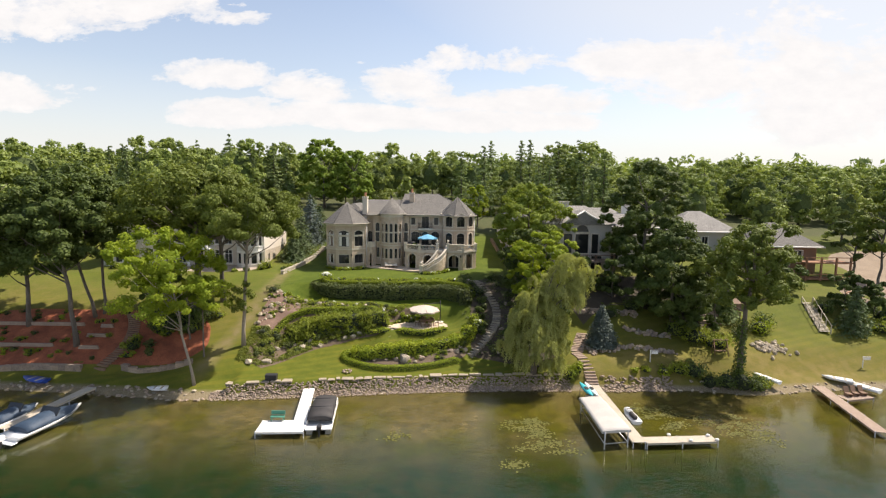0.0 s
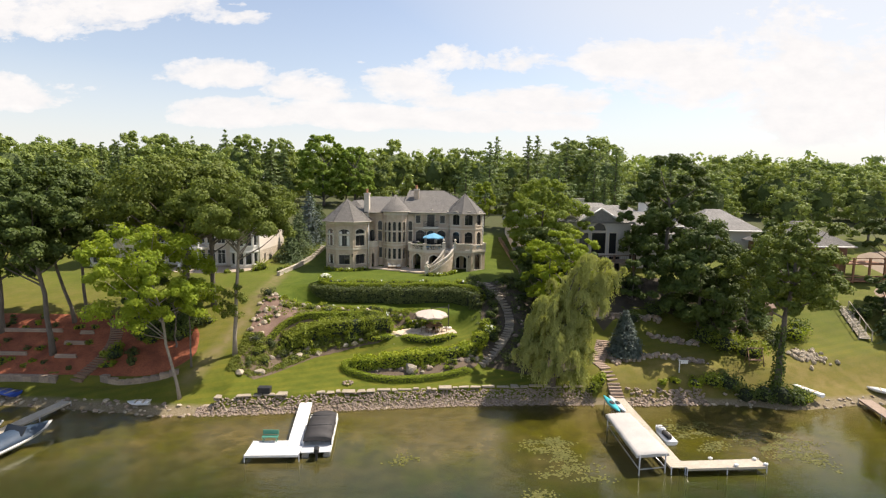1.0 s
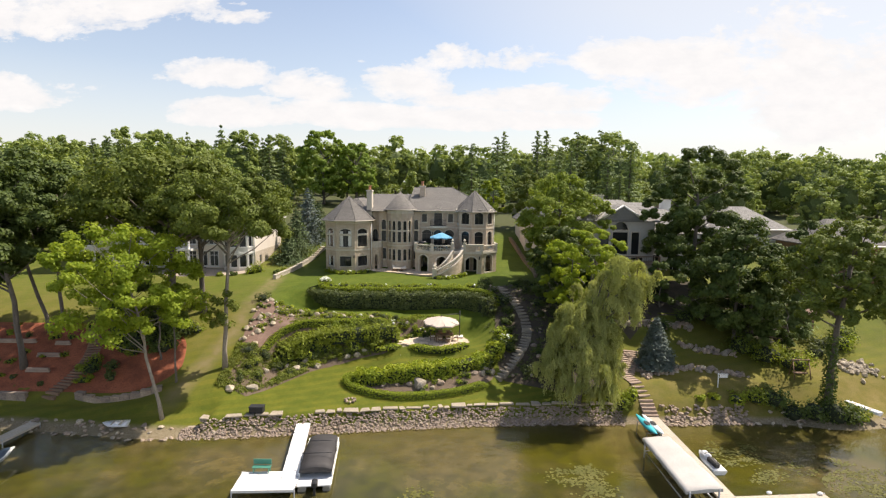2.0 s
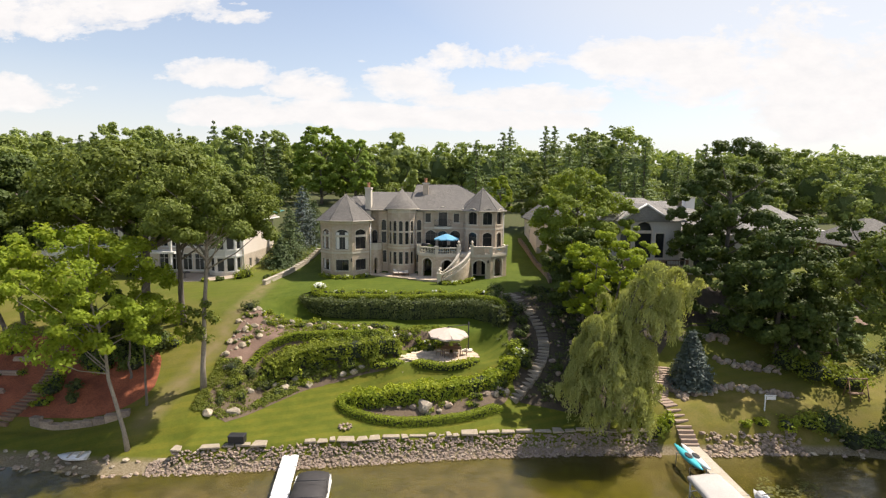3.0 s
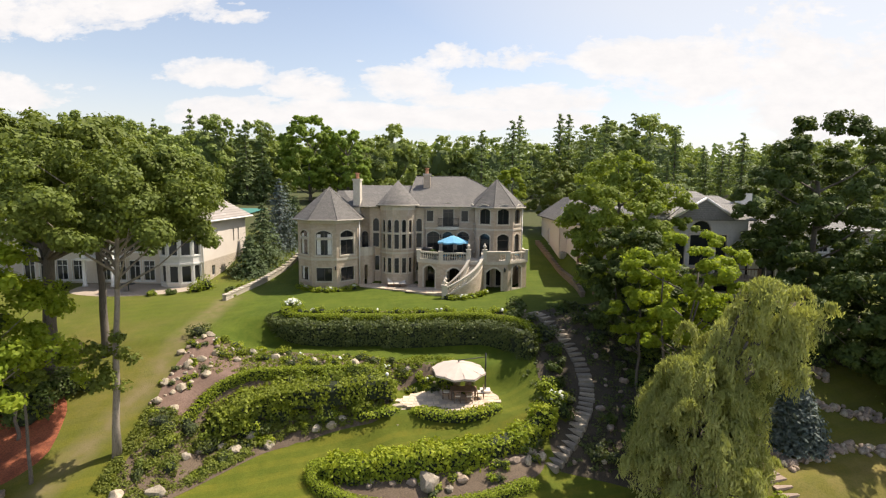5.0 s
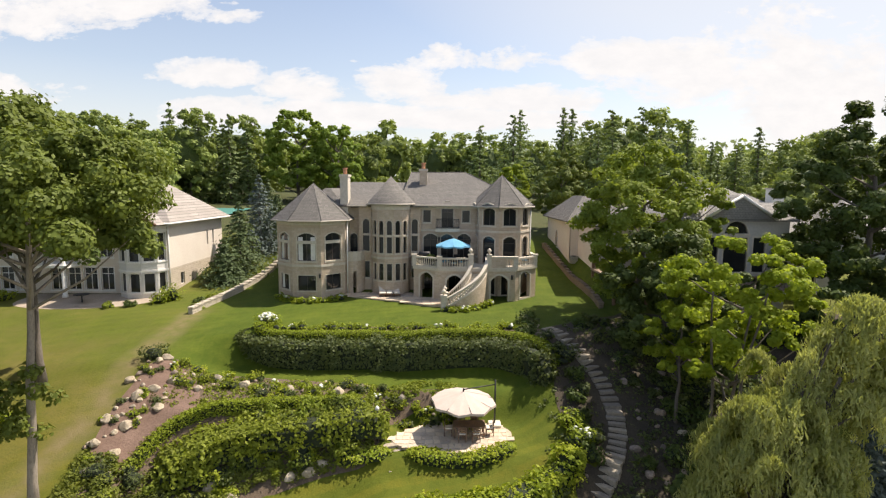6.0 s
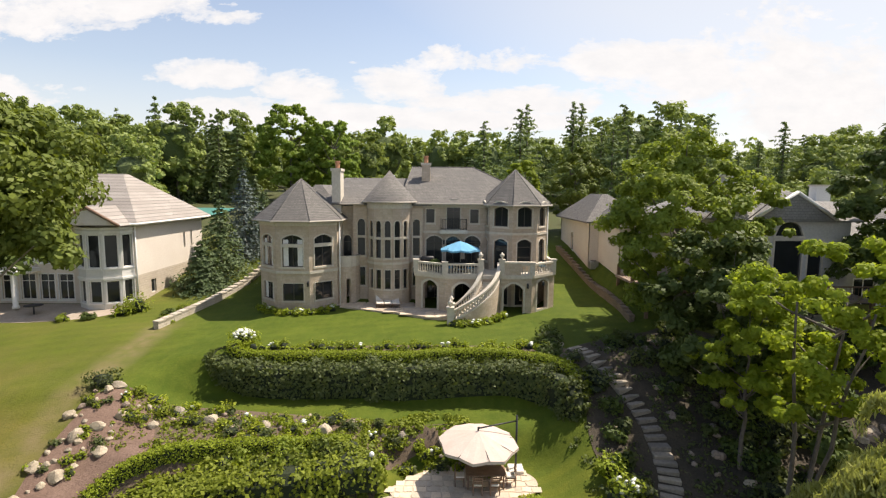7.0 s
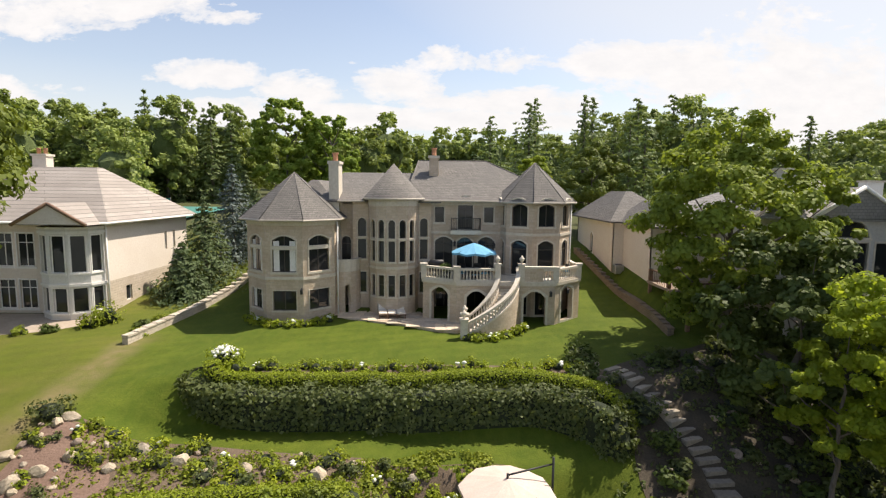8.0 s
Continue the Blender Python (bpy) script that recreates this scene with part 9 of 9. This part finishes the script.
def left_neighbour():
    h = thing("cream_house", (0, 0, 0), "large cream stucco house with a grey-tan tiled roof and bay windows", "house")
    bm, low = bmesh.new(), bmesh.new()
    side = Face((-30.0, 86.4), (-30.0, 99.0))
    o = [(8.4, 8.8, 13.1, 14.7, 0), (9.9, 10.3, 13.1, 14.7, 0)]
    upper = bmesh.new()
    windows_in(h, upper, side, 11.6, 16.0, o, 0, surround=0)
    part("wall", upper, CREAM, h)
    windows_in(h, low, side, 8.2, 11.6, [(2.2, 3.0, 9.7, 10.9, 0)], 0, surround=0)
    front = Face((-56.0, 86.4), (-30.0, 86.4))
    o = []
    for u in (6.2, 8.0, 9.8, 11.6, 14.6, 16.2, 17.8, 19.4):
        o += [(u, u + 1.25, 9.5, 11.7, 0), (u, u + 1.25, 12.7, 15.2, 0)]
    windows_in(h, bm, front, 8.2, 16.0, o, 1, True)
    for a, b in (((-30.0, 99.0), (-56.0, 99.0)), ((-56.0, 99.0), (-56.0, 86.4))):
        plain = bmesh.new()
        wall_face(plain, Face(a, b), 8.2, 16.0, (), 0.3, 0.006)
        part("wall", plain, CREAM, h)
    for cx, top in ((-32.3, 16.0), (-54.6, 16.2)):
        bay(h, BAY_WHITE, cx, 86.4, 2.2, 8.2, top - 0.2, [(9.6, 11.4), (12.5, 15.2)], WHITE)
    part("wall", bm, CREAM, h)
    part("base_wall", low, BRICK_LOW, h, "tan stone base of the side wall")
    bm = bmesh.new()
    hip_roof(bm, -56.9, 85.6, -29.3, 99.9, 16.1, 20.3, -50.0, 92.4, -34.2, 93.2)
    roof = part("roof", bm, TILE, h, "grey-tan tiled hipped roof")
    for cx in (-32.3, -54.6):
        # low gable over each bay
        g = bmesh.new()
        p = [(cx - 2.6, 83.9, 16.0), (cx + 2.6, 83.9, 16.0), (cx, 83.9, 17.5), (cx - 2.6, 90.5, 16.0), (cx + 2.6, 90.5, 16.0), (cx, 90.5, 17.5)]
        v = [g.verts.new(q) for q in p]
        for q in ((0, 1, 2), (5, 4, 3), (0, 2, 5, 3), (1, 4, 5, 2), (0, 3, 4, 1)):
            g.faces.new([v[i] for i in q])
        part("gable_roof", g, TILE, roof)
        g = bmesh.new()
        v = [g.verts.new(q) for q in ((cx - 2.3, 83.87, 16.05), (cx + 2.3, 83.87, 16.05), (cx, 83.87, 17.38), (cx - 2.3, 83.97, 16.05), (cx + 2.3, 83.97, 16.05), (cx, 83.97, 17.38))]
        for q in ((0, 1, 2), (5, 4, 3), (0, 2, 5, 3), (1, 4, 5, 2), (0, 3, 4, 1)):
            g.faces.new([v[i] for i in q])
        part("pediment", g, CREAM, roof, "cream carved pediment")
        g = bmesh.new()
        for a, b in ((p[0], p[2]), (p[2], p[1])):
            tube(g, [(a[0], a[1] - 0.06, a[2]), (b[0], b[1] - 0.06, b[2])], 0.13, 5)
        part("bargeboard", g, WOOD, roof, "dark curved bargeboard")
    bm = bmesh.new()
    eave = [(-56.9, 85.6, 16.02), (-29.3, 85.6, 16.02), (-29.3, 99.9, 16.02)]
    tube(bm, eave, 0.1, 6)
    part("gutter", bm, WHITE, h)
    bm = bmesh.new()
    tube(bm, [(-29.9, 86.3, 9.0), (-29.9, 86.3, 16.0)], 0.07, 6)
    part("downpipe", bm, WHITE, h)
    for x, y in ((-43.5, 90.5), (-40.2, 94.5)):
        bm = bmesh.new()
        box(bm, x - 0.6, y - 0.45, 17.5, x + 0.6, y + 0.45, 21.3)
        ch = part("chimney", bm, CREAM, h)
        bm = bmesh.new()
        box(bm, x - 0.7, y - 0.55, 21.3, x + 0.7, y + 0.55, 21.5)
        part("cap", bm, TRIM, ch)
        for dx in (-0.3, 0.3):
            o = part("chimney_pot", lathe([(0.17, 0), (0.15, 0.45), (0.19, 0.52)], TERRACOTTA, "chimney_pot", 9), TERRACOTTA, ch)
            o.location = (x + dx, y, 21.5)
    # columned porch with its balcony
    for x in (-41.6, -38.6):
        part("column", lathe([(0.26, 9.2), (0.26, 9.4), (0.2, 9.45), (0.18, 14.9), (0.24, 15.0), (0.24, 15.3)], WHITE, "column", 14), WHITE, h).location = (x, 84.2, 0)
    bm = bmesh.new()
    box(bm, -42.2, 83.8, 12.0, -38.0, 86.4, 12.25)
    part("balcony", bm, WHITE, h)
    bm = bmesh.new()
    box(bm, -42.2, 83.8, 15.3, -38.0, 86.4, 15.8)
    part("porch_roof", bm, WHITE, h)
    sheet_over("neighbour_patio", [(-42.5, 86.2), (-42.8, 82.2), (-38, 81.0), (-33.5, 81.6), (-30.2, 82.8), (-29.6, 86.2)], PAVE, "tan paved patio before the cream house", "patio", 0.05, 0.7)
    t = thing("garden_table", (-36.4, 83.2, ground_z(-36.4, 83.2) + 0.06), "dark garden table on the neighbour's patio", "table")
    bm = bmesh.new()
    prism(bm, ring(0, 0, 0.65, 14), 0.7, 0.75)
    part("tabletop", bm, BLACK, t)
    bm = bmesh.new()
    tube(bm, [(0, 0, 0), (0, 0, 0.7)], 0.06, 6)
    part("leg", bm, BLACK, t)
    for i, (x, y, r, hh) in enumerate(((-28.8, 84.2, 1.1, 1.5), (-29.4, 83.2, 0.8, 0.8), (-31.5, 82.2, 0.6, 0.5), (-33, 81.8, 0.6, 0.45), (-53, 83, 1.2, 1.0), (-50, 83.4, 1.0, 0.8), (-47, 83.8, 1.1, 1.0), (-44, 84, 0.9, 0.9), (-25.3, 82.5, 0.7, 0.6), (-25.0, 84.0, 0.6, 0.6), (-24.9, 81.2, 0.6, 0.5))):
        shrub("foundation_shrub", x, y, r, hh, (LEAF_HEDGE, LEAF_BOX, LEAF_DARK)[i % 3], 800 + i, 220, 0.18, "rounded shrub before the cream house", 0, "shrub", "foundation shrubs")
    u = thing("utility_box", (-27.8, 93.4, ground_z(-27.8, 93.4)), "yellow and grey garden equipment box by the wall", "box")
    bm = bmesh.new()
    box(bm, -0.9, -0.4, 0, 0.9, 0.4, 0.8, None, 0.03)
    part("body", bm, CANVAS_YELLOW, u)
    return h


CANVAS_YELLOW = mottled("yellow_plastic", (0.62, 0.52, 0.08), (0.66, 0.56, 0.1), (0.5, 0.42, 0.06), 1, 10, 0.6)


def right_neighbour():
    h = thing("grey_gabled_house", (0, 0, 0), "grey rendered house with a tall arched gable window", "house")
    bm = bmesh.new()
    f = Face((17.2, 80.6), (26.2, 80.6))
    o = [(1.6, 2.9, 12.6, 15.6, 0), (3.4, 5.45, 15.95, 17.0, 1.0), (3.4, 5.45, 12.6, 15.6, 0), (5.95, 7.0, 12.6, 15.6, 0), (1.6, 3.2, 10.0, 12.2, 0), (3.7, 5.5, 10.0, 12.2, 0), (6.0, 7.6, 10.0, 12.2, 0)]
    windows_in(h, bm, f, 8.2, 17.15, o, 0, False, FRAME_DARK, TRIM, 0.12)
    # gable with its round window
    tri = [f.at(1.75, 17.15), f.at(7.25, 17.15), f.at(4.5, 18.95)]
    bm.faces.new([bm.verts.new(q) for q in tri])
    wall_face(bm, Face((26.2, 80.6), (26.2, 84.0)), 8.2, 17.15, (), 0.3, 0.006)
    wing = Face((26.2, 84.0), (33.5, 84.0))
    windows_in(h, bm, wing, 8.2, 15.2, [(1.0, 2.2, 13.0, 14.6, 0), (3.2, 4.6, 13.0, 14.6, 0), (1.0, 2.4, 10.0, 12.2, 0), (3.4, 5.2, 10.0, 12.2, 0)], 1, False, WHITE, WHITE)
    for a, b in (((33.5, 84.0), (33.5, 99)), ((33.5, 99), (17.2, 99)), ((17.2, 99), (17.2, 80.6))):
        wall_face(bm, Face(a, b), 8.2, 15.2 if a[0] > 20 else 17.0, (), 0.3, 0.006)
    part("wall", bm, GREY_PAINT, h)
    bm = bmesh.new()
    ringp = [(4.5 + 0.36 * math.cos(a), 18.0 + 0.36 * math.sin(a)) for a in np.linspace(0, math.tau, 17)[:-1]]
    inner = [(4.5 + 0.26 * math.cos(a), 18.0 + 0.26 * math.sin(a)) for a in np.linspace(0, math.tau, 17)[:-1]]
    band(bm, f, ringp, inner, -0.06, 0.0)
    w = part("round_window", bm, WHITE, h)
    bm = bmesh.new()
    bm.faces.new([bm.verts.new(f.at(u, z, -0.03)) for u, z in inner])
    part("pane", bm, GLASS, w)
    # gable roof, running back, and the wing's hip
    bm = bmesh.new()
    p = [(18.6, 80.2, 17.2), (24.8, 80.2, 17.2), (21.7, 80.2, 19.2), (18.6, 85.6, 17.2), (24.8, 85.6, 17.2), (21.7, 85.6, 19.2)]
    v = [bm.verts.new(q) for q in p]
    for q in ((0, 1, 2), (5, 4, 3), (0, 2, 5, 3), (1, 4, 5, 2), (0, 3, 4, 1)):
        bm.faces.new([v[i] for i in q])
    roof = part("roof", hip_roof(bmesh.new(), 16.6, 80.25, 26.8, 92.0, 17.16, 19.85, 20.2, 86.0, 23.4, 86.4), GREY_ROOF, h)
    part("gable_roof", bm, GREY_ROOF, roof)
    bm = bmesh.new()
    for a, b in ((p[0], p[2]), (p[2], p[1])):
        tube(bm, [(a[0], a[1] - 0.08, a[2]), (b[0], b[1] - 0.08, b[2])], 0.14, 5)
    part("bargeboard", bm, WHITE, roof)
    bm = bmesh.new()
    hip_roof(bm, 25.5, 83.4, 34.2, 99.6, 15.3, 18.4, 28.0, 89, 31.5, 94)
    part("wing_roof", bm, GREY_ROOF, h)
    bm = bmesh.new()
    hip_roof(bm, 16.4, 89, 34.2, 100, 16.6, 19.3, 22, 94, 30, 95)
    part("rear_roof", bm, GREY_ROOF, h)
    for x, y, z1 in ((19.6, 85.0, 20.4), (32.4, 92.5, 19.8)):
        bm = bmesh.new()
        box(bm, x - 0.7, y - 0.5, 15, x + 0.7, y + 0.5, z1)
        ch = part("chimney", bm, WHITE if x > 25 else GREY_PAINT, h)
        bm = bmesh.new()
        box(bm, x - 0.8, y - 0.6, z1, x + 0.8, y + 0.6, z1 + 0.15)
        part("cap", bm, TRIM, ch)
    # raised timber deck on posts
    bm = bmesh.new()
    box(bm, 11.4, 81.2, 11.6, 17.2, 88.0, 11.8)
    box(bm, 17.2, 77.4, 11.6, 26.0, 80.5, 11.8)
    deck = part("deck", bm, DOCK_BROWN, h, "brown timber deck")
    for x, y in ((11.6, 81.4), (14.5, 81.4), (17.4, 77.6), (20.2, 77.6), (23.0, 77.6), (25.8, 77.6), (11.6, 84.5), (11.6, 87.8)):
        bm = bmesh.new()
        box(bm, x - 0.12, y - 0.12, ground_z(x, y) - 0.2, x + 0.12, y + 0.12, 12.75)
        part("post", bm, WOOD, deck)
    for a, b in (((11.6, 81.4), (17.2, 81.4)), ((11.6, 81.4), (11.6, 87.8)), ((17.4, 77.6), (25.8, 77.6))):
        bm = bmesh.new()
        tube(bm, [(*a, 12.7), (*b, 12.7)], 0.06, 6)
        n = int(math.hypot(b[0] - a[0], b[1] - a[1]) / 0.3)
        for i in range(n):
            k = (i + 0.5) / n
            x, y = a[0] + (b[0] - a[0]) * k, a[1] + (b[1] - a[1]) * k
            tube(bm, [(x, y, 11.8), (x, y, 12.7)], 0.02, 4)
        part("railing", bm, WOOD, deck)
    # separate garage
    g = thing("garage", (0, 0, 0), "long beige garage wing with a hipped brown roof", "garage")
    bm = bmesh.new()
    for a, b in (((11.1, 95.2), (17.0, 95.2)), ((17.0, 95.2), (17.0, 107.5)), ((17.0, 107.5), (11.1, 107.5)), ((11.1, 107.5), (11.1, 95.2)), ((12.0, 88.8), (16.9, 88.8)), ((12.0, 95.2), (12.0, 88.8))):
        fa = Face(a, b)
        oo = [(5.0, 6.0, 12.4, 14.5, 0.4)] if a == (11.1, 107.5) else []
        if a[0] == b[0]:
            side = wall_face(bmesh.new(), fa, 9.0, 16.0, oo, 0.3, 0.008)
            for q in oo:
                window(g, fa, q, 1, (), WHITE, 0.09, WHITE)
            part("side_wall", side, CREAM, g)
        else:
            part("end_wall", wall_face(bmesh.new(), fa, 9.0, 16.0), CREAM, g)
    bm = bmesh.new()
    hip_roof(bm, 10.5, 94.6, 17.6, 108.1, 16.05, 18.8, 13.4, 99.0, 14.0, 103.4)
    roof = part("roof", bm, SHINGLE, g)
    bm = bmesh.new()
    hip_roof(bm, 11.5, 88.2, 17.3, 97.0, 16.02, 18.0, 13.8, 91.0, 14.2, 95.5)
    part("low_roof", bm, SHINGLE, roof)
    u = thing("air_conditioner", (11.3, 94.2, ground_z(11.3, 94.2)), "grey air conditioner unit beside the garage", "air conditioner")
    bm = bmesh.new()
    box(bm, -0.4, -0.4, 0, 0.4, 0.4, 0.8, None, 0.03)
    part("body", bm, STEEL, u)
    bm = bmesh.new()
    prism(bm, ring(0, 0, 0.32, 14), 0.8, 0.84)
    part("fan_grille", bm, BLACK, u)


def far_right():
    """Houses and a building lot beyond the lawn on the right."""
    def simple(name, x0, y0, x1, y1, z0, z1, rz, label, roof_mat, wall_mat, wins):
        h = thing(name, (0, 0, 0), label, "house")
        bm = bmesh.new()
        f = Face((x0, y0), (x1, y0))
        windows_in(h, bm, f, z0, z1, wins, 1)
        for a, b in (((x1, y0), (x1, y1)), ((x1, y1), (x0, y1)), ((x0, y1), (x0, y0))):
            wall_face(bm, Face(a, b), z0, z1, (), 0.3, 0.006)
        part("wall", bm, wall_mat, h)
        bm = bmesh.new()
        w = (y1 - y0) * 0.42
        hip_roof(bm, x0 - 0.8, y0 - 0.8, x1 + 0.8, y1 + 0.8, z1, rz, x0 + w, (y0 + y1) / 2 - 0.2, x1 - w, (y0 + y1) / 2 + 0.2)
        part("roof", bm, roof_mat, h)
        bm = bmesh.new()
        tube(bm, [(x0 - 0.8, y0 - 0.85, z1 - 0.08), (x1 + 0.8, y0 - 0.85, z1 - 0.08)], 0.13, 6)
        part("fascia", bm, WHITE, h)
        return h
    simple("brown_house", 52.5, 86, 62.2, 96, 8.5, 13.6, 17.2, "low brown house with a dark grey roof and white fascia", SHINGLE, WOOD, [(1.5, 2.9, 11.0, 12.9, 0), (3.6, 5.0, 11.0, 12.9, 0), (6.0, 7.4, 11.0, 12.9, 0)])
    simple("grey_house", 44, 98, 55, 108, 9, 15.0, 18.6, "grey-roofed house among the trees", GREY_ROOF, GREY_PAINT, [(2, 3.2, 12, 14, 0), (5, 6.2, 12, 14, 0)])
    simple("grey_house", 36, 102, 43, 112, 9, 15.4, 19.6, "white house with a steep grey roof", GREY_ROOF, WHITE, [(2, 3.2, 12, 14, 0)])
    d = thing("timber_deck", (0, 0, 0), "orange-brown timber deck under construction", "deck")
    for z in (8.6, 11.2):
        bm = bmesh.new()
        box(bm, 58, 82.2, z, 65.5, 85.8, z + 0.2)
        part("platform", bm, DECK_ORANGE, d)
    for x in (58.2, 60.6, 63.0, 65.3):
        bm = bmesh.new()
        box(bm, x - 0.12, 82.3, 6.5, x + 0.12, 82.54, 12.2)
        part("post", bm, DECK_ORANGE, d)
    for z in (9.4, 12.1):
        bm = bmesh.new()
        box(bm, 58, 82.35, z, 65.5, 82.45, z + 0.12)
        part("rail", bm, DECK_ORANGE, d)
    rng = random.Random(66)
    for i in range(16):
        x, y = rng.uniform(60, 78), rng.uniform(75, 79)
        b = thing("lumber", (x, y, ground_z(x, y)), "loose pile of pale construction lumber", "lumber", "lumber piles")
        b.rotation_euler = (0, 0, rng.uniform(0, 3))
        for k in range(4):
            bm = bmesh.new()
            box(bm, -1.4, -0.5 + k * 0.25, 0.08 * (k % 2), 1.4 + 0.2 * k, -0.3 + k * 0.25, 0.08 * (k % 2) + 0.14)
            part("board", bm, DECK_ORANGE if k % 2 else DOCK_WOOD, b)
    sheet_over("building_lot", [(60, 74), (72, 72), (95, 74), (100, 92), (84, 100), (70, 97), (69, 84), (60, 79)], DIRT, "bare tan soil of a building lot", "soil", 0.06, 1.6)
    # screened tennis court fence behind the cream house
    c = thing("court_fence", (0, 0, 0), "tennis court fence with a green windscreen", "fence")
    for i in range(6):
        x = -55 + i * 3
        bm = bmesh.new()
        tube(bm, [(x, 116, ground_z(x, 116) - 0.3), (x, 116, 17.4)], 0.05, 6)
        part("post", bm, IRON, c)
        if i < 5:
            bm = bmesh.new()
            box(bm, x + 0.06, 115.97, ground_z(x, 116), x + 2.94, 116.0, 17.3)
            part("windscreen", bm, COURT_GREEN, c)
    tagged(new("court", mesh_from("court", [(-56, 116.2, ground_z(-40, 116) + 0.5), (-39, 116.2, ground_z(-40, 116) + 0.5), (-39, 135, ground_z(-40, 135) + 0.2), (-56, 135, ground_z(-40, 135) + 0.2)], [(0, 1, 2, 3)], COURT_GREEN)), "green tennis court surface", "court", "", "structure")


DECK_ORANGE = mottled("orange_timber", (0.29, 0.14, 0.075), (0.36, 0.185, 0.10), (0.20, 0.10, 0.055), 1, 9, 0.8, 0.3)
DIRT = mottled("tan_soil", (0.24, 0.18, 0.125), (0.31, 0.24, 0.17), (0.17, 0.125, 0.09), 0.4, 5, 0.95, 0.6, 0.05)
left_neighbour()
right_neighbour()
far_right()
